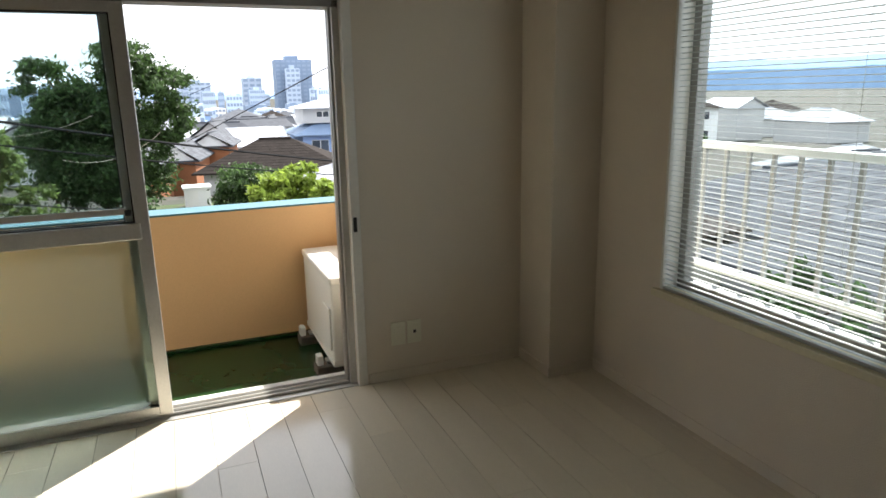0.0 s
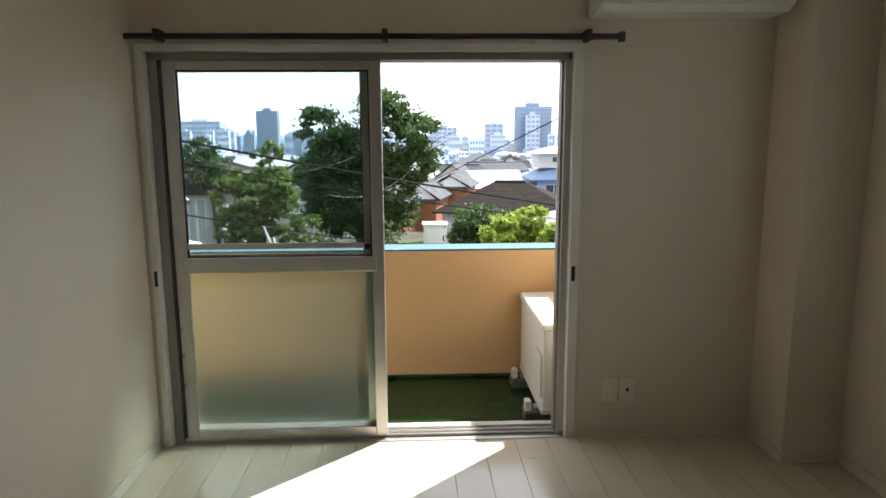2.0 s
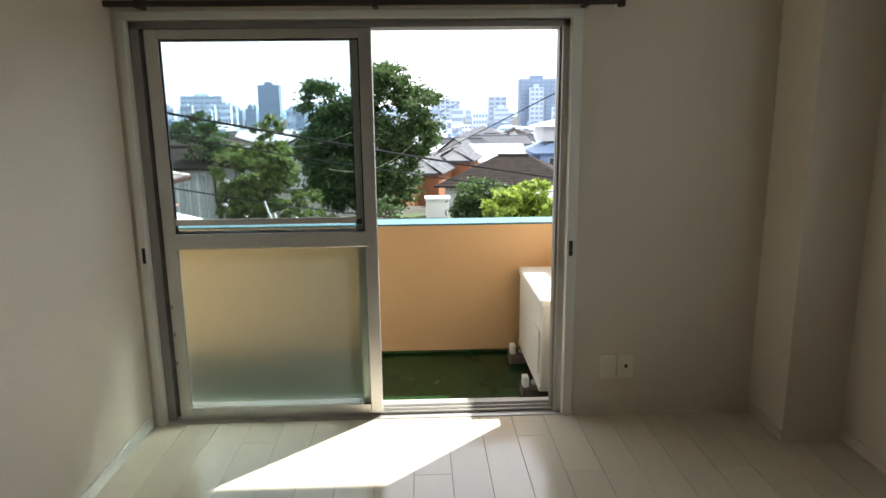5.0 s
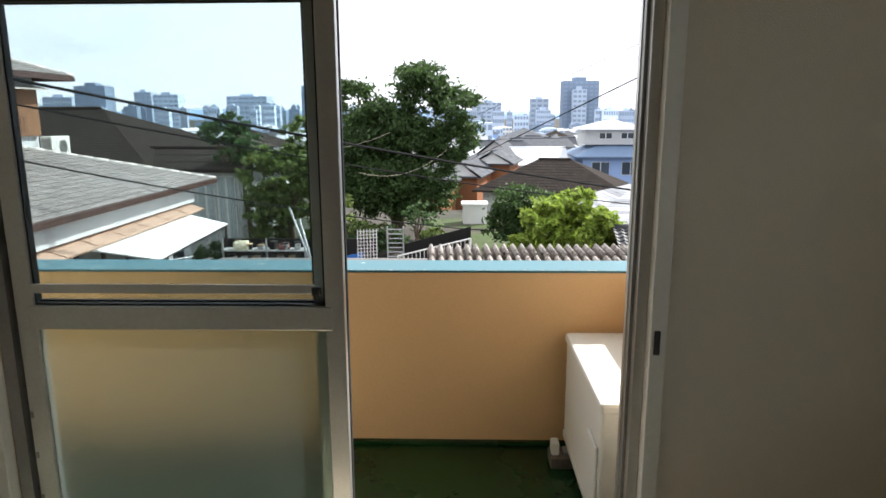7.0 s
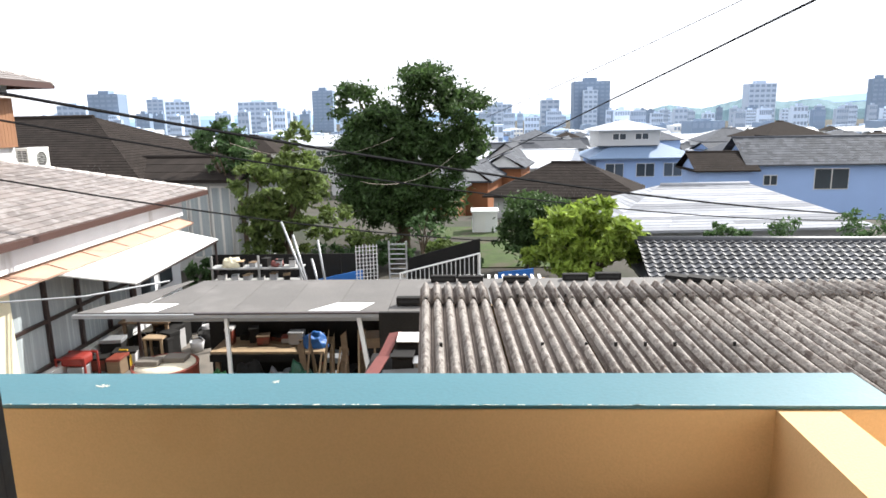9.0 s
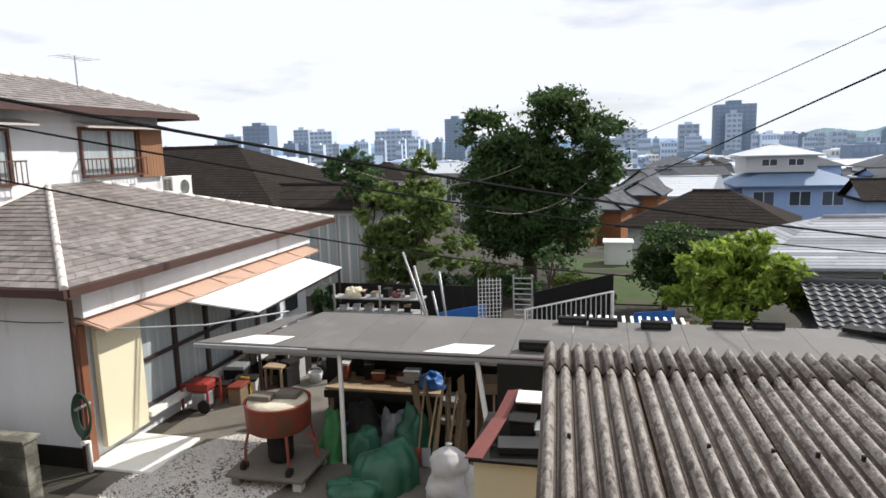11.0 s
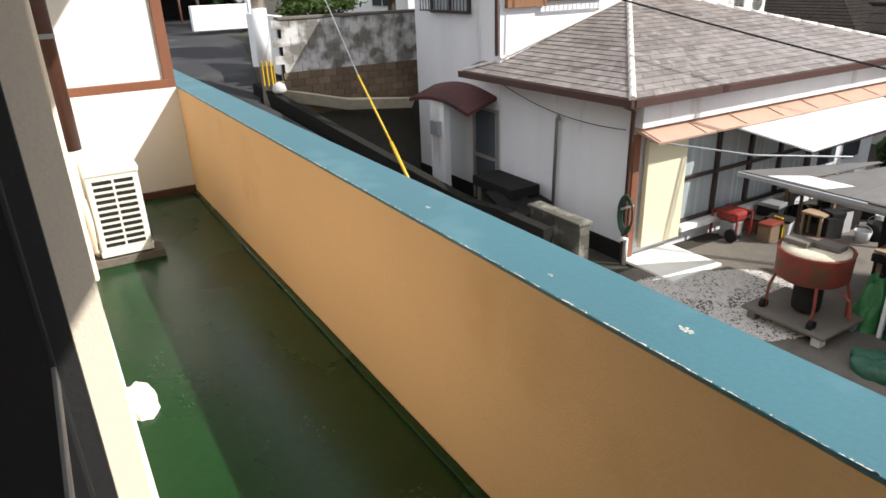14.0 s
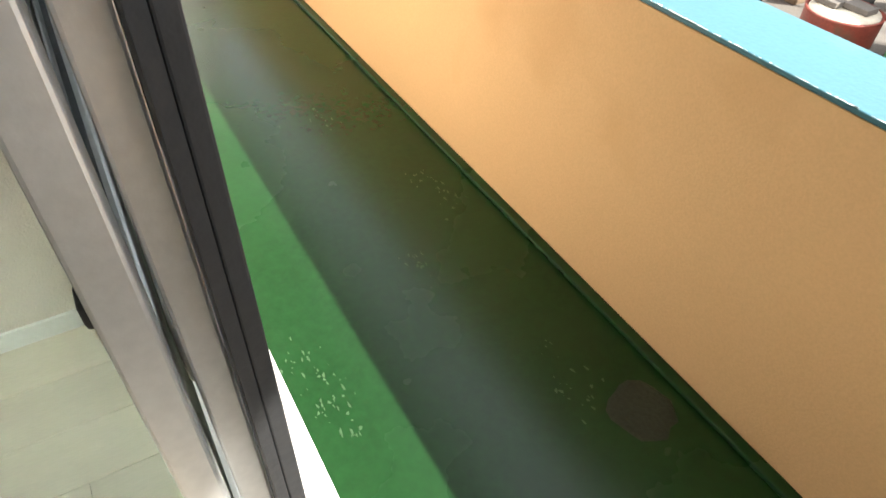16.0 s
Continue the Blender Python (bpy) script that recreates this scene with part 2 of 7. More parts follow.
M = dict(
    wallpaper=mat("wallpaper", (0.74, 0.665, 0.555), 0.85, 0.05, 1.5, 220, 0.35),
    # Invented brown for the unseen back wall, to lower the room's bounce light.
    backwall=mat("brown_unseen_wall", (0.22, 0.15, 0.10), 0.6, 0.12, 2, 50, 0.1, stretch=(6, 6, 0.5)),
    ceiling=mat("ceiling_paper", (0.70, 0.64, 0.54), 0.9, 0.04, 1.5, 200, 0.3),
    board=mat("floor_board", (0.70, 0.63, 0.50), 0.13, 0.05, 2.0, 40, 0.015, spec=0.8, obj_var=0.04, stretch=(6, 0.8, 1)),
    groove=mat("floor_groove", (0.55, 0.47, 0.36), 0.8, 0.1),
    trim=mat("white_trim", (0.78, 0.76, 0.70), 0.4, 0.05, 3, 60, 0.05),
    alu=mat("aluminium", (0.62, 0.61, 0.58), 0.38, 0.08, 6, 90, 0.04, metal=0.75),
    alu_dark=mat("dull_aluminium", (0.33, 0.32, 0.30), 0.5, 0.1, 6, 90, 0.05, metal=0.6),
    gasket=mat("black_gasket", (0.02, 0.02, 0.02), 0.6, 0.1),
    wirecloth=mat("black_screen_wire", (0.012, 0.012, 0.013), 0.8, 0.1, bump=0),
    glass=clear_glass("clear_glass", (0.91, 0.955, 0.96)),
    frost=frosted_glass("frosted_glass"),
    rod=mat("dark_rail", (0.030, 0.018, 0.016), 0.4, 0.15, 8, 80, 0.05),
    plastic=mat("white_plastic", (0.78, 0.78, 0.72), 0.4, 0.04, 4, 120, 0.03),
    old_plastic=mat("ivory_plastic", (0.80, 0.78, 0.64), 0.45, 0.05, 4, 90, 0.03),
    blind=mat("blind_slat", (0.42, 0.44, 0.41), 0.4, 0.05, 4, 60, 0.02),
    black=mat("black_slot", (0.012, 0.012, 0.012), 0.6, 0.1),
    parapet=mat("parapet_render", (0.70, 0.455, 0.235), 0.85, 0.07, 1.2, 160, 0.15, stain=(0.62, 0.38, 0.18), stain_at=0.68),
    cap=mat("blue_cap_paint", (0.042, 0.145, 0.18), 0.5, 0.1, 2.5, 90, 0.06, stain=(0.075, 0.19, 0.225), stain_at=0.64, stain_scale=3),
    cap_edge=mat("chipped_paint", (0.62, 0.62, 0.55), 0.8, 0.2),
    green=mat("green_floor_coat", (0.010, 0.042, 0.0115), 0.27, 0.25, 1.6, 45, 0.035, spec=0.26, stain=(0.012, 0.038, 0.014), stain_at=0.6, stain_scale=2.2),
    plaster=mat("white_plaster", (0.75, 0.73, 0.68), 0.9, 0.1, 5, 70, 0.5),
    scuff_pale=mat("worn_coating", (0.05, 0.10, 0.045), 0.8, 0.25, 14, 90, 0.3),
    scuff=mat("worn_concrete_spot", (0.036, 0.042, 0.028), 0.9, 0.25, 14, 90, 0.5),
    outwall=mat("cream_render", (0.86, 0.745, 0.60), 0.85, 0.07, 1.3, 150, 0.12),
    slab=mat("white_soffit", (0.66, 0.64, 0.58), 0.85, 0.06, 1.0, 120, 0.3),
    brown=mat("brown_pipe", (0.10, 0.042, 0.028), 0.45, 0.15, 5, 70, 0.08),
    brown_frame=mat("brown_frame", (0.22, 0.085, 0.045), 0.5, 0.12, 5, 70, 0.1),
    panel=mat("white_board", (0.78, 0.77, 0.73), 0.7, 0.05, 2, 90, 0.1),
    concrete=mat("concrete", (0.15, 0.133, 0.112), 0.9, 0.25, 1.5, 40, 0.4, stain=(0.10, 0.09, 0.078), stain_at=0.6),
    asphalt=mat("asphalt", (0.036, 0.035, 0.037), 0.9, 0.2, 0.8, 60, 0.5, stain=(0.07, 0.069, 0.067), stain_at=0.62, stain_scale=0.6),
    dirt=mat("dirt", (0.055, 0.05, 0.04), 0.95, 0.3, 0.5, 20, 0.6, stain=(0.035, 0.04, 0.026), stain_at=0.55, stain_scale=0.25),
    grass=mat("short_grass", (0.05, 0.075, 0.024), 0.95, 0.35, 2, 40, 0.8, stain=(0.075, 0.07, 0.045), stain_at=0.58),
    gravel=mat("gravel", (0.60, 0.57, 0.53), 0.95, 0.3, 18, 70, 1.0),
    housewall=mat("white_render", (0.70, 0.71, 0.725), 0.9, 0.08, 0.8, 80, 0.35, stain=(0.40, 0.38, 0.35), stain_at=0.68, stain_scale=0.9, stretch=(2.4, 2.4, 0.35)),
    slate=mat("grey_slate", (0.17, 0.145, 0.132), 0.55, 0.22, 2, 50, 0.3, obj_var=0.25, stain=(0.26, 0.235, 0.22), stain_at=0.56, stain_scale=5),
    slate_rest=mat("grey_slate_far", (0.17, 0.145, 0.132), 0.55, 0.22, 2, 50, 0.3, island=0.25, stain=(0.26, 0.235, 0.22), stain_at=0.56, stain_scale=5),
    hipcap=mat("hip_cap", (0.66, 0.61, 0.56), 0.55, 0.12, 5, 50, 0.2),
    redbrown=mat("red_brown_metal", (0.065, 0.03, 0.023), 0.5, 0.2, 3, 50, 0.15),
    shutter=mat("brown_shutter", (0.24, 0.115, 0.055), 0.55, 0.12, 2, 50, 0.15, stretch=(1, 1, 0.2)),
    awning=mat("salmon_metal_awning", (0.52, 0.34, 0.25), 0.5, 0.12, 2, 50, 0.1),
    canopy=mat("white_sheet", (0.82, 0.82, 0.80), 0.5, 0.05, 2, 50, 0.05),
    creamboard=mat("cream_board", (0.72, 0.66, 0.47), 0.6, 0.06, 1, 60, 0.1),
    curtain=mat("curtain", (0.36, 0.40, 0.41), 0.25, 0.2, 2, 40, 0.2, stretch=(9, 9, 0.2)),
    darkglass=mat("dark_window", (0.05, 0.06, 0.07), 0.1, 0.15, 1, 30, 0.0),
    # Pale crests, dark troughs: rib shading put into colour, over weathered stains.
    corr_crest=mat("pale_cement_crest", (0.25, 0.23, 0.21), 0.95, 0.5, 9, 70, 1.0, stain=(0.11, 0.09, 0.08), stain_at=0.56, stain_scale=24, obj_var=0.1, stretch=(1, 0.6, 1)),
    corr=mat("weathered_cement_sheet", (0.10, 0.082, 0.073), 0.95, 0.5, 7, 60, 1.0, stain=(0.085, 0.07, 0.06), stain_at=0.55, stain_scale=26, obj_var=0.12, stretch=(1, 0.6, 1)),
    grey_roof=mat("grey_corrugated_plastic", (0.115, 0.108, 0.10), 0.7, 0.22, 2.5, 40, 0.25, obj_var=0.05, stain=(0.16, 0.15, 0.14), stain_at=0.6),
    galv=mat("galvanised_steel", (0.36, 0.37, 0.38), 0.45, 0.12, 6, 50, 0.1, metal=0.5),
    rust=mat("rusty_red_paint", (0.20, 0.036, 0.019), 0.6, 0.35, 4, 40, 0.4, stain=(0.12, 0.055, 0.03), stain_at=0.58, stain_scale=4),
    cement=mat("dried_cement", (0.58, 0.52, 0.40), 0.95, 0.2, 6, 40, 0.8),
    porch=mat("dark_red_sheet", (0.085, 0.02, 0.018), 0.6, 0.25, 3, 40, 0.2, stain=(0.04, 0.015, 0.013), stain_at=0.55),
    red=mat("red_paint", (0.25, 0.028, 0.02), 0.45, 0.2, 4, 40, 0.1),
    pinkred=mat("faded_red_sheet", (0.16, 0.04, 0.032), 0.6, 0.25, 4, 40, 0.2),
    yellow=mat("yellow_paint", (0.62, 0.38, 0.02), 0.45, 0.15, 4, 40, 0.1),
    blue=mat("blue_tarp", (0.02, 0.13, 0.42), 0.5, 0.2, 4, 40, 0.2),
    tarp=mat("green_tarp", (0.018, 0.09, 0.052), 0.5, 0.35, 3, 40, 0.3),
    netgreen=mat("bright_green_plastic", (0.035, 0.17, 0.05), 0.5, 0.2, 8, 60, 0.4),
    greysack=mat("grey_sack", (0.16, 0.165, 0.18), 0.6, 0.2, 6, 60, 0.3),
    sack=mat("white_sack", (0.46, 0.45, 0.44), 0.8, 0.12, 6, 80, 0.4),
    wood=mat("weathered_wood", (0.20, 0.14, 0.09), 0.8, 0.25, 4, 40, 0.3, obj_var=0.25, stretch=(1, 1, 6)),
    palewood=mat("pale_wood", (0.33, 0.24, 0.15), 0.75, 0.2, 4, 40, 0.3, obj_var=0.2),
    hose=mat("dark_green_hose", (0.02, 0.05, 0.03), 0.4, 0.2, 4, 40, 0.05),
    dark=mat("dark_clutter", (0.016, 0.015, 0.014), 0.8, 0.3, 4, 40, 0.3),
    blockwall=mat("old_concrete_block", (0.19, 0.18, 0.16), 0.95, 0.25, 2, 40, 0.6, obj_var=0.2, stain=(0.58, 0.57, 0.55), stain_at=0.50, stain_scale=2.2),
    mossblock=mat("mossy_pillar_block", (0.085, 0.08, 0.065), 0.95, 0.3, 3, 40, 0.6, obj_var=0.2, stain=(0.24, 0.23, 0.19), stain_at=0.60, stain_scale=3),
    kawara=mat("dark_wavy_roof_tile", (0.042, 0.044, 0.050), 0.5, 0.35, 4, 40, 0.4, island=0.55),
    brickbrown=mat("brown_block", (0.17, 0.125, 0.085), 0.9, 0.2, 3, 40, 0.5, obj_var=0.22),
    darkwall=mat("near_black_wall", (0.014, 0.013, 0.011), 0.95, 0.3, 2, 30, 0.5),
    pole=mat("concrete_pole", (0.42, 0.36, 0.30), 0.85, 0.12, 2, 50, 0.2),
    white=mat("white_paint", (0.78, 0.78, 0.76), 0.6, 0.08, 2, 50, 0.1),
    # Grey for the shaded side of white balusters, and for the shelf steel.
    railgrey=mat("shaded_grey_steel", (0.36, 0.36, 0.35), 0.5, 0.1, 5, 60, 0.05),
    wire=mat("black_cable", (0.010, 0.010, 0.011), 0.9, 0.1, bump=0),
    bark=mat("bark", (0.10, 0.075, 0.05), 0.95, 0.3, 6, 40, 0.8),
    tilegrey=mat("grey_kawara", (0.085, 0.09, 0.10), 0.8, 0.3, 1.5, 30, 0.2, island=0.25, spec=0.15),
    tilepale=mat("pale_roof_tile", (0.33, 0.34, 0.36), 0.85, 0.2, 1.5, 30, 0.2, island=0.4, spec=0.15),
    tilebrown=mat("brown_roof_tile", (0.030, 0.025, 0.022), 0.95, 0.25, 1.2, 30, 0.3, island=0.12, spec=0.1),
    paleroof=mat("pale_metal_roof", (0.50, 0.52, 0.55), 0.6, 0.1, 0.6, 20, 0.1),
    blueroof=mat("blue_metal_roof", (0.16, 0.23, 0.34), 0.6, 0.1, 0.6, 20, 0.1),
    bluewall=mat("pale_blue_siding", (0.30, 0.42, 0.66), 0.8, 0.06, 0.8, 30, 0.15),
    orangewall=mat("orange_siding", (0.25, 0.105, 0.05), 0.8, 0.1, 0.8, 30, 0.15),
    greywall=mat("grey_siding", (0.46, 0.46, 0.45), 0.85, 0.1, 0.4, 20, 0.15),
    # Blue distance haze is mixed into the three town colours.
    citywall=mat("hazed_pale_facade", (0.50, 0.59, 0.72), 0.85, 0.08, 0.05, 2, 0.0, obj_var=0.25),
    citydark=mat("hazed_grey_facade", (0.20, 0.27, 0.37), 0.7, 0.08, 0.05, 2, 0.0),
    citywin=mat("hazed_facade_window", (0.24, 0.31, 0.42), 0.3, 0.1, 0.1, 2, 0.0),
    # Hill colours carry the blue of distance haze.
    hill=mat("hazed_wooded_hill", (0.10, 0.17, 0.20), 0.95, 0.3, 0.01, 0.1, 0.0),
    mount=mat("hazed_far_hill", (0.22, 0.33, 0.48), 0.95, 0.1, 0.002, 0.02, 0.0),
    leaf_dark=leaf_mat("dark_leaf", (0.055, 0.098, 0.030), 0.55),
    leaf_mid=leaf_mat("green_leaf", (0.085, 0.135, 0.034)),
    leaf_sun=leaf_mat("sunny_leaf", (0.13, 0.18, 0.05), 0.55),
    leaf_lime=leaf_mat("bright_leaf", (0.22, 0.30, 0.05), 0.45),
    leaf_far=leaf_mat("garden_leaf", (0.06, 0.11, 0.04)),
)


# ---- mesh helpers ----
def box(bm, x0, y0, z0, x1, y1, z1, bevel=0.0):
    r = bmesh.ops.create_cube(bm, size=1.0)
    vs = r["verts"]
    for v in vs:
        v.co = Vector((x0 + (v.co.x + 0.5) * (x1 - x0), y0 + (v.co.y + 0.5) * (y1 - y0), z0 + (v.co.z + 0.5) * (z1 - z0)))
    if bevel:
        es = list({e for v in vs for e in v.link_edges})
        bmesh.ops.bevel(bm, geom=es, offset=bevel, segments=2, affect="EDGES", profile=0.5)
    return bm


def bx(*a, bevel=0.0):
    return box(bmesh.new(), *a, bevel=bevel)


def poly(bm, pts):
    return bm.faces.new([bm.verts.new(p) for p in pts])


def slabbed(pts, depth):
    """A flat plate through the points, with a thickness along -normal."""
    bm = bmesh.new()
    n = (Vector(pts[1]) - Vector(pts[0])).cross(Vector(pts[2]) - Vector(pts[0])).normalized()
    top = [bm.verts.new(p) for p in pts]
    low = [bm.verts.new(Vector(p) - n * depth) for p in pts]
    bm.faces.new(top)
    bm.faces.new(low[::-1])
    for i in range(len(pts)):
        j = (i + 1) % len(pts)
        bm.faces.new((top[j], top[i], low[i], low[j]))
    return bm


def tube(bm, pts, r, n=8, taper=None):
    """A round bar through the points."""
    pts = [Vector(p) for p in pts]
    rings = []
    for i, p in enumerate(pts):
        d = (pts[min(i + 1, len(pts) - 1)] - pts[max(i - 1, 0)]).normalized()
        a = d.orthogonal().normalized()
        if i and rings:
            a = (rings[-1][1] - d * rings[-1][1].dot(d)).normalized()
        b = d.cross(a)
        rad = r if taper is None else r + (taper - r) * i / (len(pts) - 1)
        rings.append(([bm.verts.new(p + rad * (math.cos(k * 2 * math.pi / n) * a + math.sin(k * 2 * math.pi / n) * b)) for k in range(n)], a))
    for (r0, _), (r1, _) in zip(rings, rings[1:]):
        for k in range(n):
            f = bm.faces.new((r0[k], r0[(k + 1) % n], r1[(k + 1) % n], r1[k]))
            f.smooth = n > 6
    bm.faces.new(rings[0][0][::-1])
    bm.faces.new(rings[-1][0])
    return bm


def bar(a, b, r, n=8, taper=None):
    return tube(bmesh.new(), [a, b], r, n, taper)


def lathe(profile, n=24):
    """A turned body from (radius, height) pairs about the z axis."""
    bm = bmesh.new()
    rings = [[bm.verts.new((r * math.cos(k * 2 * math.pi / n), r * math.sin(k * 2 * math.pi / n), z)) for k in range(n)] for r, z in profile]
    for a, b in zip(rings, rings[1:]):
        for k in range(n):
            bm.faces.new((a[k], a[(k + 1) % n], b[(k + 1) % n], b[k])).smooth = True
    bm.faces.new(rings[0][::-1])
    bm.faces.new(rings[-1])
    return bm


def to_mesh(name, bm, material):
    me = bpy.data.meshes.new(name)
    bmesh.ops.recalc_face_normals(bm, faces=bm.faces)
    bm.to_mesh(me)
    bm.free()
    me.materials.append(material)
    return me


def part(name, bm, material, parent=None, label="", at=None):
    ob = new(name, to_mesh(name, bm, material))
    if at is not None:
        ob.matrix_basis = at
    if parent is not None:
        ob.parent = parent
    if label:
        tagged(ob, label)
    return ob


def thing(name, label, category, group="", at=(0, 0, 0), rz=0.0, kind=""):
    ob = new(name)
    ob.matrix_basis = pose(*at, 0, 0, rz)
    return tagged(ob, label, category, group, kind)


def single(name, bm, material, label, category, group="", kind="", at=None):
    ob = part(name, bm, material, None, "", at)
    return tagged(ob, label, category, group, kind)


def soup(name, verts, faces, material, parent=None, label=""):
    me = bpy.data.meshes.new(name)
    me.from_pydata(verts, [], faces)
    me.materials.append(material)
    ob = new(name, me)
    if parent is not None:
        ob.parent = parent
    if label:
        tagged(ob, label)
    return ob

# ---- the room ----
XL, XR, YB, ZC = -0.03, 3.05, -4.7, 2.415
DX0, DX1, DZ1 = 0.01, 1.90, 1.80          # door opening
WALL = 0.21                              # outer face of the facade
floor_ob = single("floor", bx(XL - 0.1, YB - 0.1, -0.25, XR + 0.1, 0.0, -0.012), M["groove"], "pale glossy laminate floor of narrow boards", "floor", kind="structure")
ceiling_ob = single("ceiling", bx(XL - 0.1, YB - 0.1, ZC, XR + 0.15, 0.0, ZC + 0.12), M["ceiling"], "white papered ceiling", "ceiling", kind="structure")
single("wall_left", bx(XL - 0.12, YB, -0.012, XL, 0.0, ZC), M["wallpaper"], "plain cream papered wall beside the sliding door", "wall", kind="structure")
single("wall_back", bx(XL, YB - 0.12, -0.012, XR, YB, ZC), M["backwall"], "plain brown wall out of view, darkened to cut bounce", "wall", kind="structure")

# facade wall with the door opening
bm = bmesh.new()
box(bm, -9.0, 0.0, -0.4, DX0, WALL, 2.75)
box(bm, DX1, 0.0, -0.4, 3.3, WALL, 2.75)
box(bm, DX0, 0.0, DZ1, DX1, WALL, 2.75)
box(bm, DX0, 0.0, -0.4, DX1, WALL, -0.012)
facade = single("wall_door", bm, M["wallpaper"], "cream wall with a wide sliding balcony door", "wall", kind="structure")
facade.data.materials.append(M["outwall"])
for f in facade.data.polygons:
    if f.center.y > 0.02 and not (f.normal.y < -0.5):
        f.material_index = 1
column = single("wall_column", bx(2.785, -0.30, -0.012, XR, 0.0, ZC), M["wallpaper"], "cream papered corner column", "column", kind="structure")

# right wall with the blind window
WY0, WY1, WZ0, WZ1 = -2.62, -0.76, 0.55, 2.05
bm = bmesh.new()
box(bm, XR, YB, -0.012, XR + 0.15, WY0, ZC)
box(bm, XR, WY1, -0.012, XR + 0.15, 0.0, ZC)
box(bm, XR, WY0, -0.012, XR + 0.15, WY1, WZ0)
box(bm, XR, WY0, WZ1, XR + 0.15, WY1, ZC)
single("wall_right", bm, M["wallpaper"], "cream papered wall with a window", "wall", kind="structure")

# baseboards
bm = bmesh.new()
box(bm, XL, YB, -0.004, XL + 0.008, -0.03, 0.055)
single("baseboard", bm, M["trim"], "thin white baseboard", "baseboard", kind="structure")
bm = bmesh.new()
box(bm, 1.94, -0.008, -0.004, 2.777, 0.0, 0.05)
box(bm, 2.777, -0.308, -0.004, 2.785, 0.0, 0.05)
box(bm, 2.785, -0.308, -0.004, XR - 0.008, -0.30, 0.05)
box(bm, XR - 0.008, YB, -0.004, XR, -0.30, 0.05)
single("baseboard", bm, M["wallpaper"], "cream baseboard", "baseboard", kind="structure")

# door casing
casing = thing("trim", "white painted wooden door casing", "trim", kind="structure")
part("jamb", bx(DX0 - 0.02, -0.012, 0.0, DX0 + 0.015, 0.03, 1.80, bevel=0.003), M["trim"], casing)
part("jamb", bx(DX1 - 0.015, -0.012, 0.0, DX1 + 0.03, 0.03, 1.80, bevel=0.003), M["trim"], casing)
part("head", bx(DX0 - 0.02, -0.012, 1.80, DX1 + 0.03, 0.03, 1.835, bevel=0.003), M["trim"], casing)
part("strike_plate", bx(DX1 - 0.005, -0.016, 0.775, DX1 + 0.012, -0.011, 0.845, bevel=0.002), M["gasket"], casing, "black strike plate")
part("strike_plate", bx(DX0 - 0.006, -0.016, 0.775, DX0 + 0.008, -0.011, 0.845, bevel=0.002), M["gasket"], casing, "black strike plate")

# aluminium door frame with its tracks
dframe = thing("door_frame", "dull aluminium sliding door frame with floor tracks", "door frame", kind="structure")
part("side_rail", bx(DX0 + 0.016, 0.031, 0.0, DX0 + 0.055, 0.104, 1.79), M["alu_dark"], dframe)
part("side_rail", bx(DX0 + 0.016, 0.1045, 0.0, DX0 + 0.055, 0.155, 1.79), M["gasket"], dframe, "black outer frame rail")
part("side_rail", bx(DX1 - 0.045, 0.031, 0.0, DX1 - 0.016, 0.155, 1.79), M["alu"], dframe)
part("side_rail", bx(DX1 - 0.055, 0.060, 0.0, DX1 - 0.0455, 0.082, 1.79), M["alu_dark"], dframe)
part("side_rail", bx(DX1 - 0.055, 0.100, 0.0, DX1 - 0.0455, 0.125, 1.79), M["alu"], dframe)
part("head_rail", bx(DX0 + 0.016, 0.031, 1.77, DX1 - 0.016, 0.155, 1.799), M["alu_dark"], dframe)
sill = bmesh.new()
box(sill, DX0 + 0.016, 0.0, -0.0115, DX1 - 0.016, 0.129, 0.004)
for y in (0.045, 0.085, 0.125):
    box(sill, DX0 + 0.056, y - 0.003, 0.004, DX1 - 0.056, y + 0.003, 0.018)
part("sill", sill, M["alu"], dframe)
# Made-up black strip that fills the dark band beside the tracks.
part("weather_strip", bx(DX0 + 0.056, 0.1292, -0.0115, DX1 - 0.056, 0.1600, 0.002), M["gasket"], dframe, "dark strip added beside the tracks")
part("sill_nose", bx(DX0 + 0.002, 0.1605, -0.011, DX1 - 0.002, 0.2095, -0.004), M["plaster"], dframe, "whitened cement sill")
single("trim_kerb", bx(-2.6, 0.2105, -0.0995, 1.72, 0.236, -0.012, bevel=0.004), M["plaster"], "whitened cement strip along the foot of the facade", "kerb", kind="structure")


